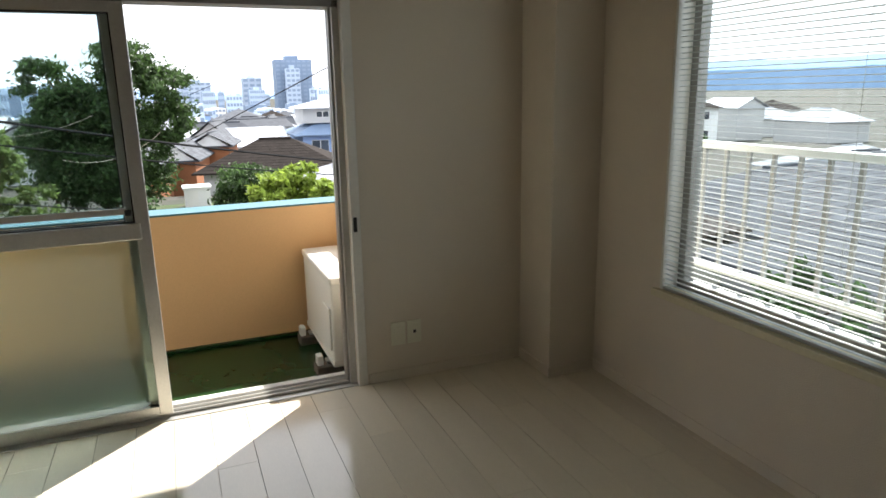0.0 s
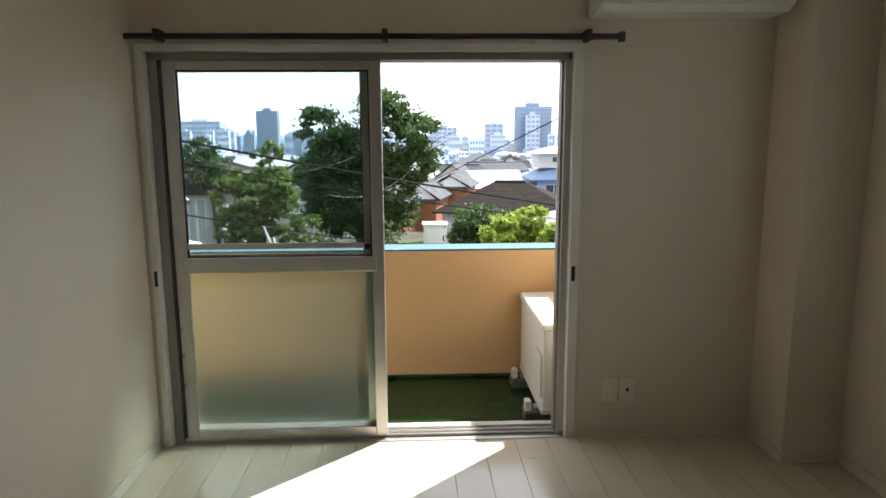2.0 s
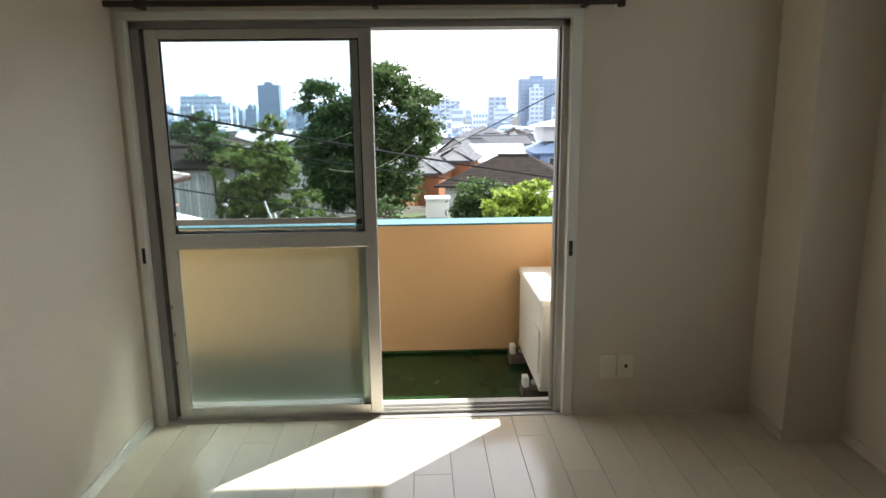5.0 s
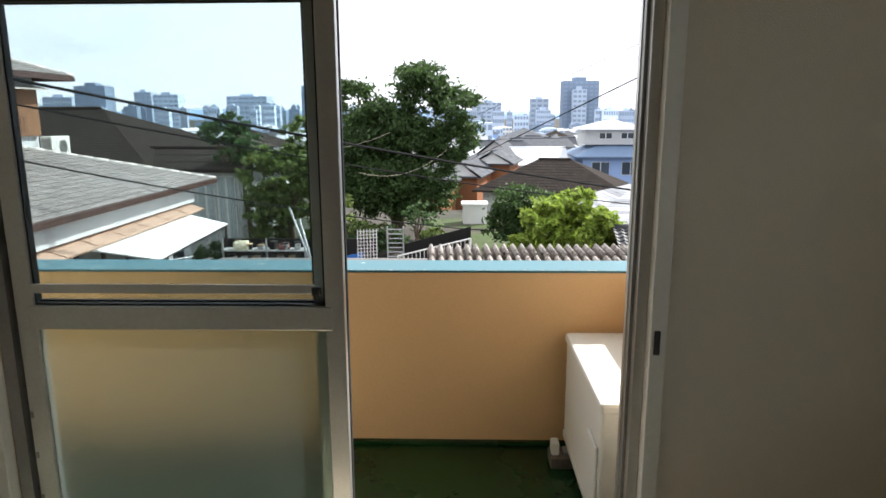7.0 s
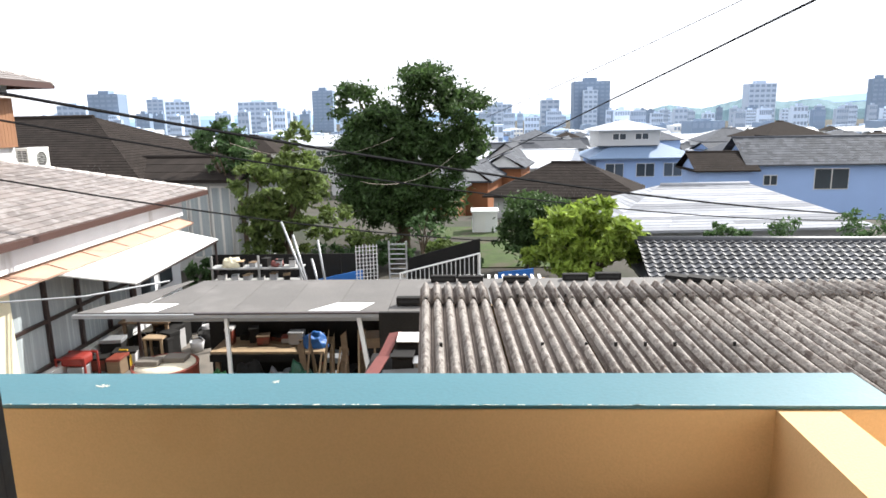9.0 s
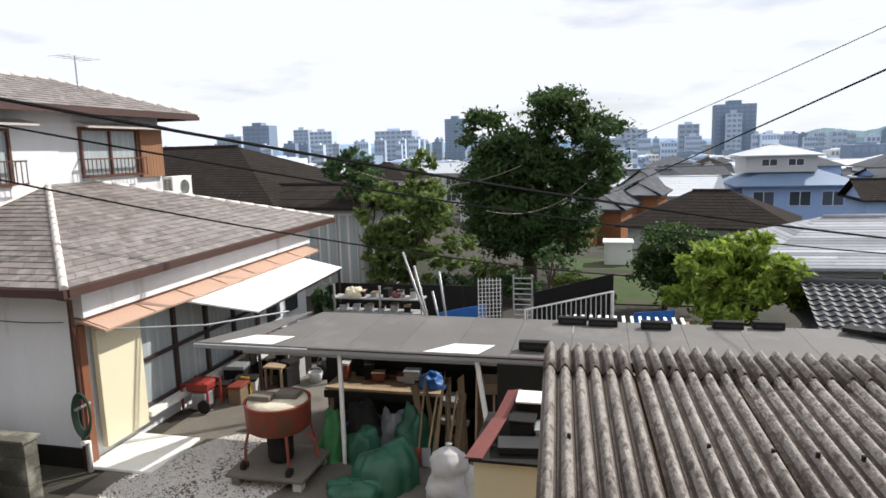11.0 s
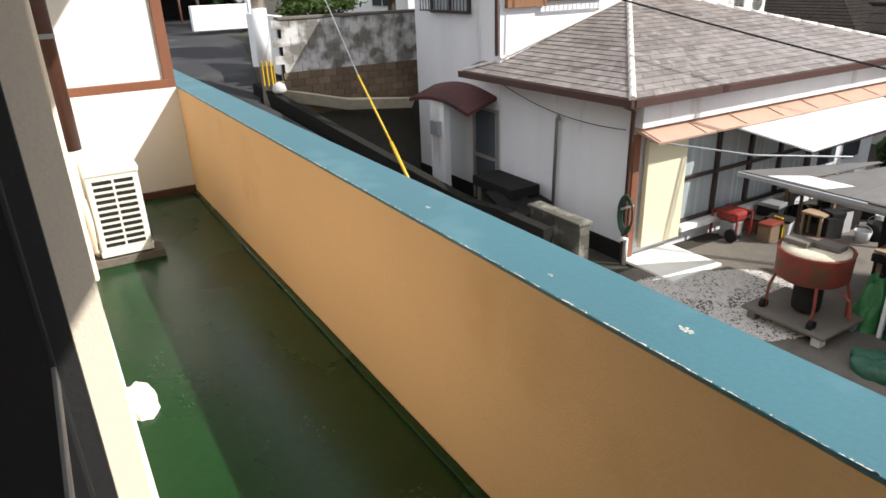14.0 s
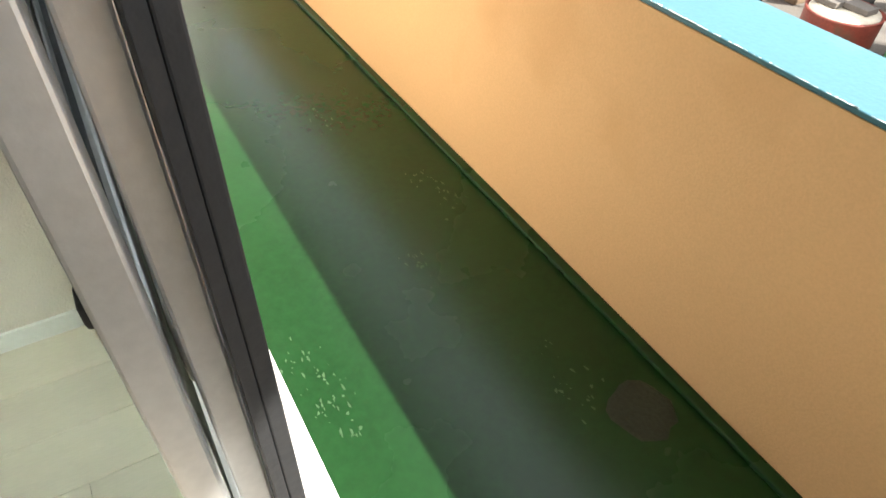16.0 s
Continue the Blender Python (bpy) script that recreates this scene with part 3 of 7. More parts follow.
def sash(name, x0, x1, y0, y1, label, metal, frosted=True, z0=0.019, z1=1.768):
    """A sliding panel: clear pane above, frosted pane below."""
    s = thing(name, label, "sliding door")
    st, mid0, mid1 = 0.055, 0.825, 0.895
    part("stile", bx(x0, y0, z0, x0 + st, y1, z1, bevel=0.003), metal, s)
    part("stile", bx(x1 - st, y0, z0, x1, y1, z1, bevel=0.003), metal, s)
    part("rail", bx(x0 + st, y0, z0, x1 - st, y1, z0 + 0.045, bevel=0.003), metal, s)
    part("rail", bx(x0 + st, y0, z1 - 0.04, x1 - st, y1, z1, bevel=0.003), metal, s)
    part("middle_rail", bx(x0 + st - 0.02, y0 - 0.004, mid0, x1 - st + 0.02, y1, mid1, bevel=0.004), metal, s)
    ym = (y0 + y1) / 2
    up = part("upper_pane", bx(x0 + st, ym - 0.0025, mid1, x1 - st, ym + 0.0025, z1 - 0.04), M["glass"], s, "clear glass pane")
    lo = part("lower_pane", bx(x0 + st, ym - 0.0025, z0 + 0.045, x1 - st, ym + 0.0025, mid0), M["frost" if frosted else "glass"], s, "frosted glass pane" if frosted else "clear glass pane")
    up.visible_shadow = False
    g = bmesh.new()
    for a in ((x0 + st, mid1, x0 + st + 0.006, z1 - 0.04), (x1 - st - 0.006, mid1, x1 - st, z1 - 0.04),
              (x0 + st + 0.006, mid1, x1 - st - 0.006, mid1 + 0.006), (x0 + st + 0.006, z1 - 0.046, x1 - st - 0.006, z1 - 0.04)):
        box(g, a[0], ym - 0.006, a[1], a[2], ym + 0.006, a[3])
    part("gasket", g, M["gasket"], s)
    return s


inner = sash("sliding_door", 0.085, 1.035, 0.032, 0.062, "aluminium sliding glass door pushed open, frosted lower pane", M["alu"])
part("pull_bar", bx(0.145, 0.022, 0.935, 0.955, 0.031, 0.962, bevel=0.003), M["alu"], inner)
part("crescent_lock", bx(0.945, 0.018, 0.93, 0.972, 0.031, 0.955, bevel=0.004), M["gasket"], inner)
for z in (0.28, 0.42, 0.55):
    part("screw", bx(0.088, 0.028, z, 0.098, 0.0318, z + 0.02, bevel=0.002), M["alu_dark"], inner)
outer = sash("sliding_door", 0.068, 0.997, 0.070, 0.098, "second aluminium sliding door parked behind the first", M["alu"], False)

# fly screen parked behind the doors
screen = thing("fly_screen", "black mesh fly screen in a thin aluminium frame", "fly screen")
sx0, sx1, sy0, sy1 = 0.068, 1.031, 0.109, 0.123
for a in ((sx0, 0.019, sx0 + 0.03, 1.765), (sx1 - 0.03, 0.019, sx1, 1.765)):
    part("stile", bx(a[0], sy0, a[1], a[2], sy1, a[3], bevel=0.002), M["gasket"], screen)
for z in (0.019, 0.86, 1.735):
    part("rail", bx(sx0 + 0.03, sy0, z, sx1 - 0.03, sy1, z + 0.03, bevel=0.002), M["alu_dark"], screen)
part("brush_seal", bx(0.998, 0.0985, 0.03, 1.032, 0.1085, 1.76), M["gasket"], screen, "black brush seal")
vs, fs = [], []
for i in range(690):
    x = sx0 + 0.031 + i * 0.0013
    k = len(vs)
    vs += [(x + a, 0.1158 + b, z) for z in (0.049, 1.735) for a, b in ((0, 0), (0.0002, 0), (0.0002, 0.0003), (0, 0.0003))]
    fs += [(k + j, k + (j + 1) % 4, k + 4 + (j + 1) % 4, k + 4 + j) for j in range(4)]
tagged(soup("mesh_cloth", vs, fs, M["wirecloth"], screen, "black screen mesh"), kind="stuff")

# curtain rail
rail = thing("curtain_rail", "dark brown metal curtain rail above the door", "curtain rail")
part("rod", bx(-0.025, -0.075, 1.842, 2.08, -0.050, 1.866, bevel=0.005), M["rod"], rail)
for x in (0.11, 1.06, 1.93):
    part("bracket", bx(x - 0.012, -0.082, 1.836, x + 0.012, 0.0, 1.884, bevel=0.004), M["rod"], rail)
part("end_cap", bx(2.06, -0.080, 1.832, 2.086, -0.045, 1.874, bevel=0.004), M["rod"], rail)
for x in (1.70, 1.715, 1.73, 1.745, 1.76, 2.045):
    part("runner", bx(x, -0.066, 1.822, x + 0.007, -0.058, 1.842), M["plastic"], rail)

# wall air conditioner
ac = thing("air_conditioner", "white wall-mounted air conditioner near the ceiling", "air conditioner", at=(0.042, 0, 0.012))
prof = [(0.0, 1.925), (-0.17, 1.925), (-0.215, 1.95), (-0.225, 2.0), (-0.225, 2.195), (-0.205, 2.22), (0.0, 2.22)]
bm = bmesh.new()
ends = [[bm.verts.new((x, y, z)) for y, z in prof] for x in (1.90, 2.70)]
bm.faces.new(ends[0])
bm.faces.new(ends[1][::-1])
for i in range(len(prof)):
    j = (i + 1) % len(prof)
    bm.faces.new((ends[0][j], ends[0][i], ends[1][i], ends[1][j]))
bmesh.ops.bevel(bm, geom=[e for e in bm.edges if abs(e.verts[0].co.x - e.verts[1].co.x) < 1e-4], offset=0.008, segments=2, affect="EDGES")
part("body", bm, M["plastic"], ac)
part("louvre", bx(1.97, -0.224, 1.946, 2.60, -0.196, 1.966, bevel=0.003), M["plastic"], ac)
part("outlet_slot", bx(1.965, -0.2235, 1.9655, 2.605, -0.19, 1.9715), M["black"], ac, "dark air slot")
part("intake_grille", bx(1.96, -0.19, 2.2195, 2.64, -0.02, 2.224), M["old_plastic"], ac)
part("lamp", bx(2.63, -0.2275, 2.01, 2.66, -0.224, 2.016), M["old_plastic"], ac)
bm = bmesh.new()
tube(bm, [(2.70, -0.06, 2.02), (2.74, -0.06, 2.03), (2.765, -0.06, 2.08), (2.765, -0.06, 2.30), (2.74, -0.06, 2.34)], 0.022, 10)
part("pipe", bm, M["plastic"], ac, "white insulated pipe")
single("cable_bracket", bx(2.46, -0.10, 2.39, 2.52, 0.0, ZC, bevel=0.01), M["wallpaper"], "small white bracket under the ceiling", "bracket")
bm = bmesh.new()
tube(bm, [(2.52, -0.04, 2.40), (2.58, -0.03, 2.33), (2.63, -0.02, 2.26)], 0.006, 6)
single("cord", bm, M["wallpaper"], "thin white cord on the wall", "cord")

# sockets low on the wall
for x, w in ((2.058, 0.075), (2.142, 0.075)):
    o = thing("outlet", "ivory plastic wall socket plate", "outlet", "wall sockets")
    part("plate", bx(x, -0.009, 0.18, x + w, 0.0, 0.30, bevel=0.003), M["old_plastic"], o)
    part("face", bx(x + 0.022, -0.0125, 0.205, x + w - 0.022, -0.0091, 0.275, bevel=0.0015), M["old_plastic"], o)
    if x > 2.1:
        part("socket", bx(x + 0.031, -0.0145, 0.235, x + 0.044, -0.0131, 0.25), M["black"], o, "round dark aerial socket")

# right window, blind and outside rail
win = thing("window_1", "aluminium side window behind a venetian blind", "window", kind="structure")
for a in ((WY0, WZ0, WY0 + 0.05, WZ1), (WY1 - 0.05, WZ0, WY1, WZ1), (WY0 + 0.05, WZ0, WY1 - 0.05, WZ0 + 0.04), (WY0 + 0.05, WZ1 - 0.04, WY1 - 0.05, WZ1), (-1.72, WZ0 + 0.04, -1.67, WZ1 - 0.04)):
    part("window_frame", bx(XR + 0.085, a[0], a[1], XR + 0.135, a[2], a[3]), M["alu_dark"], win)
pane = part("pane", bx(XR + 0.108, WY0 + 0.05, WZ0 + 0.04, XR + 0.112, WY1 - 0.05, WZ1 - 0.04), M["glass"], win)
pane.visible_shadow = False
part("window_sill", bx(XR - 0.022, WY0 - 0.03, WZ0 - 0.03, XR + 0.0845, WY1 + 0.03, WZ0 + 0.0025, bevel=0.004), M["creamboard"], win)
part("lining", bx(XR + 0.001, WY1 - 0.012, WZ0 + 0.003, XR + 0.0845, WY1 - 0.0005, WZ1 - 0.0005), M["trim"], win)
part("lining", bx(XR + 0.001, WY0, WZ1 - 0.012, XR + 0.0845, WY1 - 0.0125, WZ1 - 0.0005), M["trim"], win)
blind = thing("venetian_blind", "white aluminium venetian blind with open slats", "blind")
part("head_box", bx(XR - 0.004, WY0 + 0.01, WZ1 - 0.048, XR + 0.036, WY1 - 0.016, WZ1 - 0.0125), M["blind"], blind)
part("bottom_bar", bx(XR + 0.003, WY0 + 0.01, WZ0 + 0.003, XR + 0.028, WY1 - 0.016, WZ0 + 0.016, bevel=0.003), M["blind"], blind)
slat = bmesh.new()
rows_ = [[slat.verts.new((0.0125 * u, y, 0.0016 * (1 - u * u))) for u in (-1, -0.5, 0, 0.5, 1)] for y in (WY0 + 0.01, WY1 - 0.016)]
for k in range(4):
    slat.faces.new((rows_[0][k], rows_[0][k + 1], rows_[1][k + 1], rows_[1][k])).smooth = True
slat_me = to_mesh("slat", slat, M["blind"])
for i in range(67):
    s = new("slat", slat_me)
    s.matrix_basis = pose(XR + 0.016, 0, WZ0 + 0.03 + i * 0.0212, 0, 5, 0)
    s.parent = blind
for y in (WY1 - 0.12, -1.55, WY0 + 0.12):
    part("ladder_cord", bar((XR + 0.0285, y, WZ0 + 0.01), (XR + 0.0285, y, WZ1 - 0.03), 0.0008, 4), M["blind"], blind)
guard = thing("window_railing", "white steel safety railing outside the side window", "railing")
gx = XR + 0.5
part("top_rail", bx(gx - 0.02, -2.9, 1.115, gx + 0.02, -0.42, 1.15, bevel=0.004), M["white"], guard)
part("bottom_rail", bx(gx - 0.03, -2.9, 0.53, gx + 0.015, -0.42, 0.56, bevel=0.004), M["white"], guard)
for i in range(19):
    y = -2.85 + i * 0.133
    # shade on the white balusters is put into this grey
    part("baluster", bx(gx - 0.008, y - 0.009, 0.56, gx + 0.008, y + 0.009, 1.115), M["railgrey"], guard)
for y in (-2.888, -0.432):
    part("arm", bx(XR + 0.15, y - 0.012, 0.533, gx - 0.015, y + 0.012, 0.557), M["white"], guard)
    part("arm", bx(XR + 0.15, y - 0.012, 1.12, gx - 0.02, y + 0.012, 1.145), M["white"], guard)

# ---- the balcony ----
FZ, PY0, PY1, PZ = -0.10, 1.135, 1.345, 0.742
BX0, BX1 = -4.30, 2.19
balcony = single("balcony_floor", bx(-9.0, WALL, -0.45, BX1 + 0.3, PY1, FZ), M["green"], "worn glossy green coated balcony floor", "balcony floor", kind="structure")
bm = bmesh.new()
box(bm, BX0 + 0.03, PY0 - 0.036, FZ, BX1, PY0, FZ + 0.018, bevel=0.006)
single("trim_skirt", bx(BX0 + 0.002, WALL + 0.002, FZ, BX0 + 0.03, PY0 - 0.001, FZ + 0.05), M["brown"], "brown skirting under the partition", "skirting", kind="structure")
single("trim_skirt", bm, M["green"], "dark green waterproof upstand along the parapet", "skirting", kind="structure")
bm = bx(-9.0, PY0, FZ, BX1 + 0.3, PY1 - 0.03, PZ - 0.012)
box(bm, -9.0, PY0 - 0.0015, PZ - 0.062, BX1, PY0 - 0.0002, PZ - 0.0125, bevel=0.0006)
single("parapet", bm, M["parapet"], "orange rendered balcony parapet", "parapet", kind="structure")
single("parapet_cap", bx(-9.0, PY0 - 0.003, PZ - 0.011, BX1 + 0.3, PY1, PZ, bevel=0.003), M["cap"], "chipped blue painted parapet capping", "parapet capping", kind="structure")
random.seed(5)
vs, fs = [], []
for i in range(420):
    x, l, h = random.uniform(-4.0, 2.1), random.uniform(0.003, 0.03) * random.uniform(0.3, 1.6), random.uniform(0.001, 0.006)
    k = len(vs)
    vs += [(x, PY0 - 0.0028, PZ + 0.0006), (x + l, PY0 - 0.0028, PZ + 0.0006), (x + l * 0.75, PY0 - 0.003 + h, PZ + 0.0006), (x + l * 0.2, PY0 - 0.003 + h * 0.7, PZ + 0.0006)]
    fs.append((k, k + 1, k + 2, k + 3))
for cx, cy, s in ((0.431, 1.25, 0.032), (-0.6, 1.22, 0.02), (0.05, 1.2, 0.015), (0.9, 1.28, 0.02)):
    for j in range(7):
        a, k, q = j * 0.9, len(vs), s * random.uniform(0.5, 1)
        vs += [(cx, cy, PZ + 0.001), (cx + q * math.cos(a), cy + q * 0.5 * math.sin(a), PZ + 0.001), (cx + q * 0.7 * math.cos(a + 0.5), cy + q * 0.4 * math.sin(a + 0.5), PZ + 0.001)]
        fs.append((k, k + 1, k + 2))
tagged(soup("paint_chips", vs, fs, M["cap_edge"]), "pale chips in the blue paint along the capping", "paint chips", kind="stuff")
single("wall_end", bx(BX1, WALL, FZ, BX1 + 0.15, PY0, PZ - 0.012), M["parapet"], "orange rendered end wall of the balcony", "wall", kind="structure")
# Roof and fascia run on unseen past the end wall to trim the sun patch.
single("balcony_roof", bx(-9.0, WALL, 2.46, 3.4, PY1 - 0.06, 2.62), M["slab"], "white soffit of the balcony above", "soffit", kind="structure")
single("roof_fascia", bx(-9.0, PY1 - 0.06, 2.42, 3.4, PY1 + 0.01, 2.75), M["outwall"], "cream edge beam of the balcony above", "fascia", kind="structure")
single("roof_over", bx(-9.0, YB - 0.3, 2.76, 3.4, PY1, 2.95), M["slab"], "concrete slab over the flat", "slab", kind="structure")
# partition to the neighbour
pt = thing("balcony_partition", "white board partition in a brown steel frame", "partition", kind="structure")
part("base_wall", bx(BX0 - 0.10, WALL, FZ, BX0, PY0, 0.735), M["panel"], pt)
pw = part("board", bx(BX0 - 0.05, 0.30, 0.80, BX0 - 0.03, 1.05, 1.88), M["panel"], pt, "white board panel")
for a in ((0.24, 0.735, 1.13, 0.80), (0.24, 1.88, 1.13, 1.94)):
    part("frame", bx(BX0 - 0.065, a[0], a[1], BX0 - 0.005, a[2], a[3], bevel=0.004), M["brown_frame"], pt)
for a in ((0.24, 0.80, 0.30, 1.88), (1.05, 0.80, 1.13, 1.88)):
    part("frame", bx(BX0 - 0.065, a[0], a[1], BX0 - 0.005, a[2], a[3], bevel=0.004), M["brown_frame"], pt)
part("post", bx(BX0 - 0.06, 1.06, 1.94, BX0 - 0.01, 1.12, 2.46), M["brown_frame"], pt)

# downpipe and wall pipes
dp = thing("downpipe", "dark brown round rainwater downpipe on the facade", "downpipe")
bm = tube(bmesh.new(), [(-3.0, 0.285, 2.40), (-3.0, 0.285, 0.62)], 0.06, 16)
part("pipe", bm, M["brown"], dp)
part("bracket", bx(-3.06, 0.211, 1.22, -2.94, 0.345, 1.245), M["galv"], dp, "galvanised pipe bracket")
part("collar", tube(bmesh.new(), [(-3.0, 0.285, 2.34), (-3.0, 0.285, 2.43)], 0.064, 16), M["plastic"], dp)
duct = single("wall_duct", bx(-1.95, 0.211, 0.25, -1.86, 0.25, 2.40, bevel=0.012), M["outwall"], "cream pipe cover running up the facade", "duct")
nb = thing("window_2", "neighbouring aluminium door frame on the facade", "window", kind="structure")
for x in (-2.5, -2.42):
    part("window_frame", bx(x, 0.211, -0.05, x + 0.05, 0.235, 1.85, bevel=0.003), M["alu"], nb)
part("window_frame", bx(-2.5, 0.211, 1.851, -1.2, 0.235, 1.90, bevel=0.003), M["alu"], nb)


def hanger(x, y):
    h = thing("laundry_hanger", "white steel laundry pole hanger under the soffit", "laundry hanger", "laundry hangers")
    part("plate", bx(x - 0.04, y - 0.04, 2.445, x + 0.04, y + 0.04, 2.46), M["white"], h)
    bm = tube(bmesh.new(), [(x, y, 2.45), (x, y, 2.1)] + [(x, y + 0.08 - 0.08 * math.cos(a), 1.97 - 0.085 * math.sin(a)) for a in [k * math.pi / 12 for k in range(13)]] + [(x, y + 0.16, 2.02)], 0.010, 8)
    part("hook", bm, M["white"], h)
    return h


for x in (-2.25, 0.62):
    for y in (0.48, 0.80):
        hanger(x, y)
    rb = thing("hanger_bar", "thin white steel cross bar under the soffit", "bar")
    part("bar", bar((x, 0.3, 2.25), (x, 1.2, 2.25), 0.006, 6), M["white"], rb)
    for y in (0.42, 0.62, 0.95, 1.12):
        part("drop_rod", bar((x, y, 2.25), (x, y, 2.46), 0.004, 6), M["white"], rb)


def outdoor_unit(name_label, w, d, h, slotted=True):
    """Unit with its fan on +y, length along x, base at z = 0."""
    u = thing("outdoor_unit", name_label, "outdoor unit", "outdoor units")
    part("body", bx(-w / 2, -d / 2, 0.03, w / 2, d / 2, h - 0.03, bevel=0.012), M["plastic"], u)
    part("lid", bx(-w / 2 - 0.008, -d / 2 - 0.008, h - 0.045, w / 2 + 0.008, d / 2 + 0.008, h, bevel=0.014), M["plastic"], u)
    part("base_pan", bx(-w / 2 - 0.004, -d / 2 - 0.004, 0.012, w / 2 + 0.004, d / 2 + 0.004, 0.045, bevel=0.004), M["plastic"], u)
    slot = to_mesh("slot", bx(0, -0.052, -0.011, 0.006, 0.052, 0.011, bevel=0.002), M["black"])
    for i in range(11 if slotted else 0):
        for k in (-1, 1):
            s = new("slot", slot)
            s.matrix_basis = pose(w / 2 - 0.003, k * 0.058, 0.085 + i * 0.038)
            s.parent = u
    ring = tube(bmesh.new(), [(-0.08 + 0.19 * math.cos(a), d / 2 + 0.004, h * 0.5 + 0.19 * math.sin(a)) for a in [i * math.pi / 12 for i in range(25)]], 0.008, 6)
    part("fan_ring", ring, M["plastic"], u)
    part("fan_recess", tube(bmesh.new(), [(-0.08, d / 2 - 0.01, h * 0.5), (-0.08, d / 2 + 0.002, h * 0.5)], 0.185, 24), M["black"], u)
    for i in range(9):
        z = h * 0.5 - 0.16 + i * 0.04
        part("grille_bar", bar((-0.26, d / 2 + 0.006, z), (0.10, d / 2 + 0.006, z), 0.003, 5), M["plastic"], u)
    for x in (-w / 2 + 0.13, w / 2 - 0.13):
        part("foot", bx(x - 0.03, -d / 2 - 0.02, 0.0, x + 0.03, d / 2 + 0.02, 0.0125), M["galv"], u)
    part("service_cover", bx(w / 2 - 0.17, -d / 2 - 0.012, 0.10, w / 2 - 0.02, -d / 2 - 0.0005, 0.34, bevel=0.006), M["plastic"], u)
    return u


u1 = outdoor_unit("white outdoor unit with a slotted side on concrete blocks", 0.76, 0.285, 0.545)
u1.matrix_basis = pose(-3.32, 0.455, -0.045)
u2 = outdoor_unit("white outdoor unit with a plain lid beside the open door", 0.74, 0.285, 0.515, False)
u2.matrix_basis = pose(1.985, 0.71, -0.045, 0, 0, -90)


def block(x, y, w, d, h, z=FZ):
    single("concrete_block", bx(x - w / 2, y - d / 2, z, x + w / 2, y + d / 2, z + h, bevel=0.006), M["concrete"], "grey concrete block under an outdoor unit", "block", "unit blocks")


for x in (-3.02, -3.58):
    block(x, 0.46, 0.16, 0.40, 0.0545)
for y in (0.45, 0.95):
    block(1.97, y, 0.42, 0.11, 0.0545)
for y in (0.445, 0.945):
    single("rubber_foot", bx(1.765, y - 0.03, FZ + 0.0545, 1.80, y + 0.03, FZ + 0.115, bevel=0.008), M["plastic"], "white plastic foot on the block edge", "foot", "unit feet")
bm = tube(bmesh.new(), [(-2.98, 0.25, 0.35), (-2.94, 0.28, 0.34), (-2.92, 0.29, 0.2), (-2.95, 0.28, 0.02), (-3.0, 0.30, -0.02)], 0.018, 8)
single("refrigerant_pipe", bm, M["outwall"], "cream insulated pipe between wall and outdoor unit", "pipe")

# worn spots on the green floor
def blot(name, cx, cy, rx, ry, z, material, label, seed, hgt=0.004, n=18):
    rnd = random.Random(seed)
    bm = bmesh.new()
    ring = [(cx + rx * (1 + rnd.uniform(-0.1, 0.1)) * math.cos(a), cy + ry * (1 + rnd.uniform(-0.1, 0.1)) * math.sin(a)) for a in [2 * math.pi * i / n for i in range(n)]]
    top = [bm.verts.new((x * 0.9 + cx * 0.1, y * 0.9 + cy * 0.1, z + hgt)) for x, y in ring]
    low = [bm.verts.new((x, y, z)) for x, y in ring]
    bm.faces.new(top)
    for i in range(n):
        bm.faces.new((low[i], low[(i + 1) % n], top[(i + 1) % n], top[i]))
    return single(name, bm, material, label, "stain")


blot("plaster_patch", -1.34, 0.275, 0.14, 0.065, FZ, M["plaster"], "white plaster lump at the foot of the facade", 1, 0.03)
blot("worn_spot", 0.81, 0.985, 0.085, 0.085, FZ, M["scuff"], "pale round worn spot on the green floor", 2, 0.0015)
random.seed(9)
vs, fs = [], []
spots = [(-1.6, 0.36), (-1.25, 0.42), (-0.58, 0.30), (0.32, 0.33), (0.25, 0.30), (0.5, 0.34), (-0.15, 1.0), (0.1, 0.75), (-0.8, 0.8), (0.62, 0.9), (0.7, 0.85), (-0.3, 0.95), (0.35, 0.36), (0.4, 0.29), (-1.7, 0.4)]
for cx, cy in spots:
    for j in range(random.randint(8, 22)):
        x, y, s = random.gauss(cx, 0.05), min(1.1, max(0.25, random.gauss(cy, 0.025))), random.uniform(0.002, 0.009)
        a, k = random.uniform(0, 6.28), len(vs)
        vs += [(x + s * q * math.cos(a + b), y + 0.5 * s * q * math.sin(a + b), FZ + 0.001) for b, q in ((0, 1.6), (1.3, 0.7), (2.4, 1.0), (3.6, 1.3), (5.0, 0.6))]
        fs.append(tuple(range(k, k + 5)))
tagged(soup("scratches", vs, fs, M["scuff_pale"]), "small pale scuffs on the green floor", "scuffs", kind="stuff")

# ---- the ground outside ----
G = -3.0


def smooth(a, b, v):
    v = min(1, max(0, (v - a) / (b - a)))
    return v * v * (3 - 2 * v)


def wall_line(x):
    """y of the low wall between road and house plot."""
    return 6.35 - 0.33 * max(0, -7.3 - x)


def road_z(x):
    return G + min(2.6, 0.285 * max(0, -5.6 - x)) + 0.03 * max(0, -15 - x)


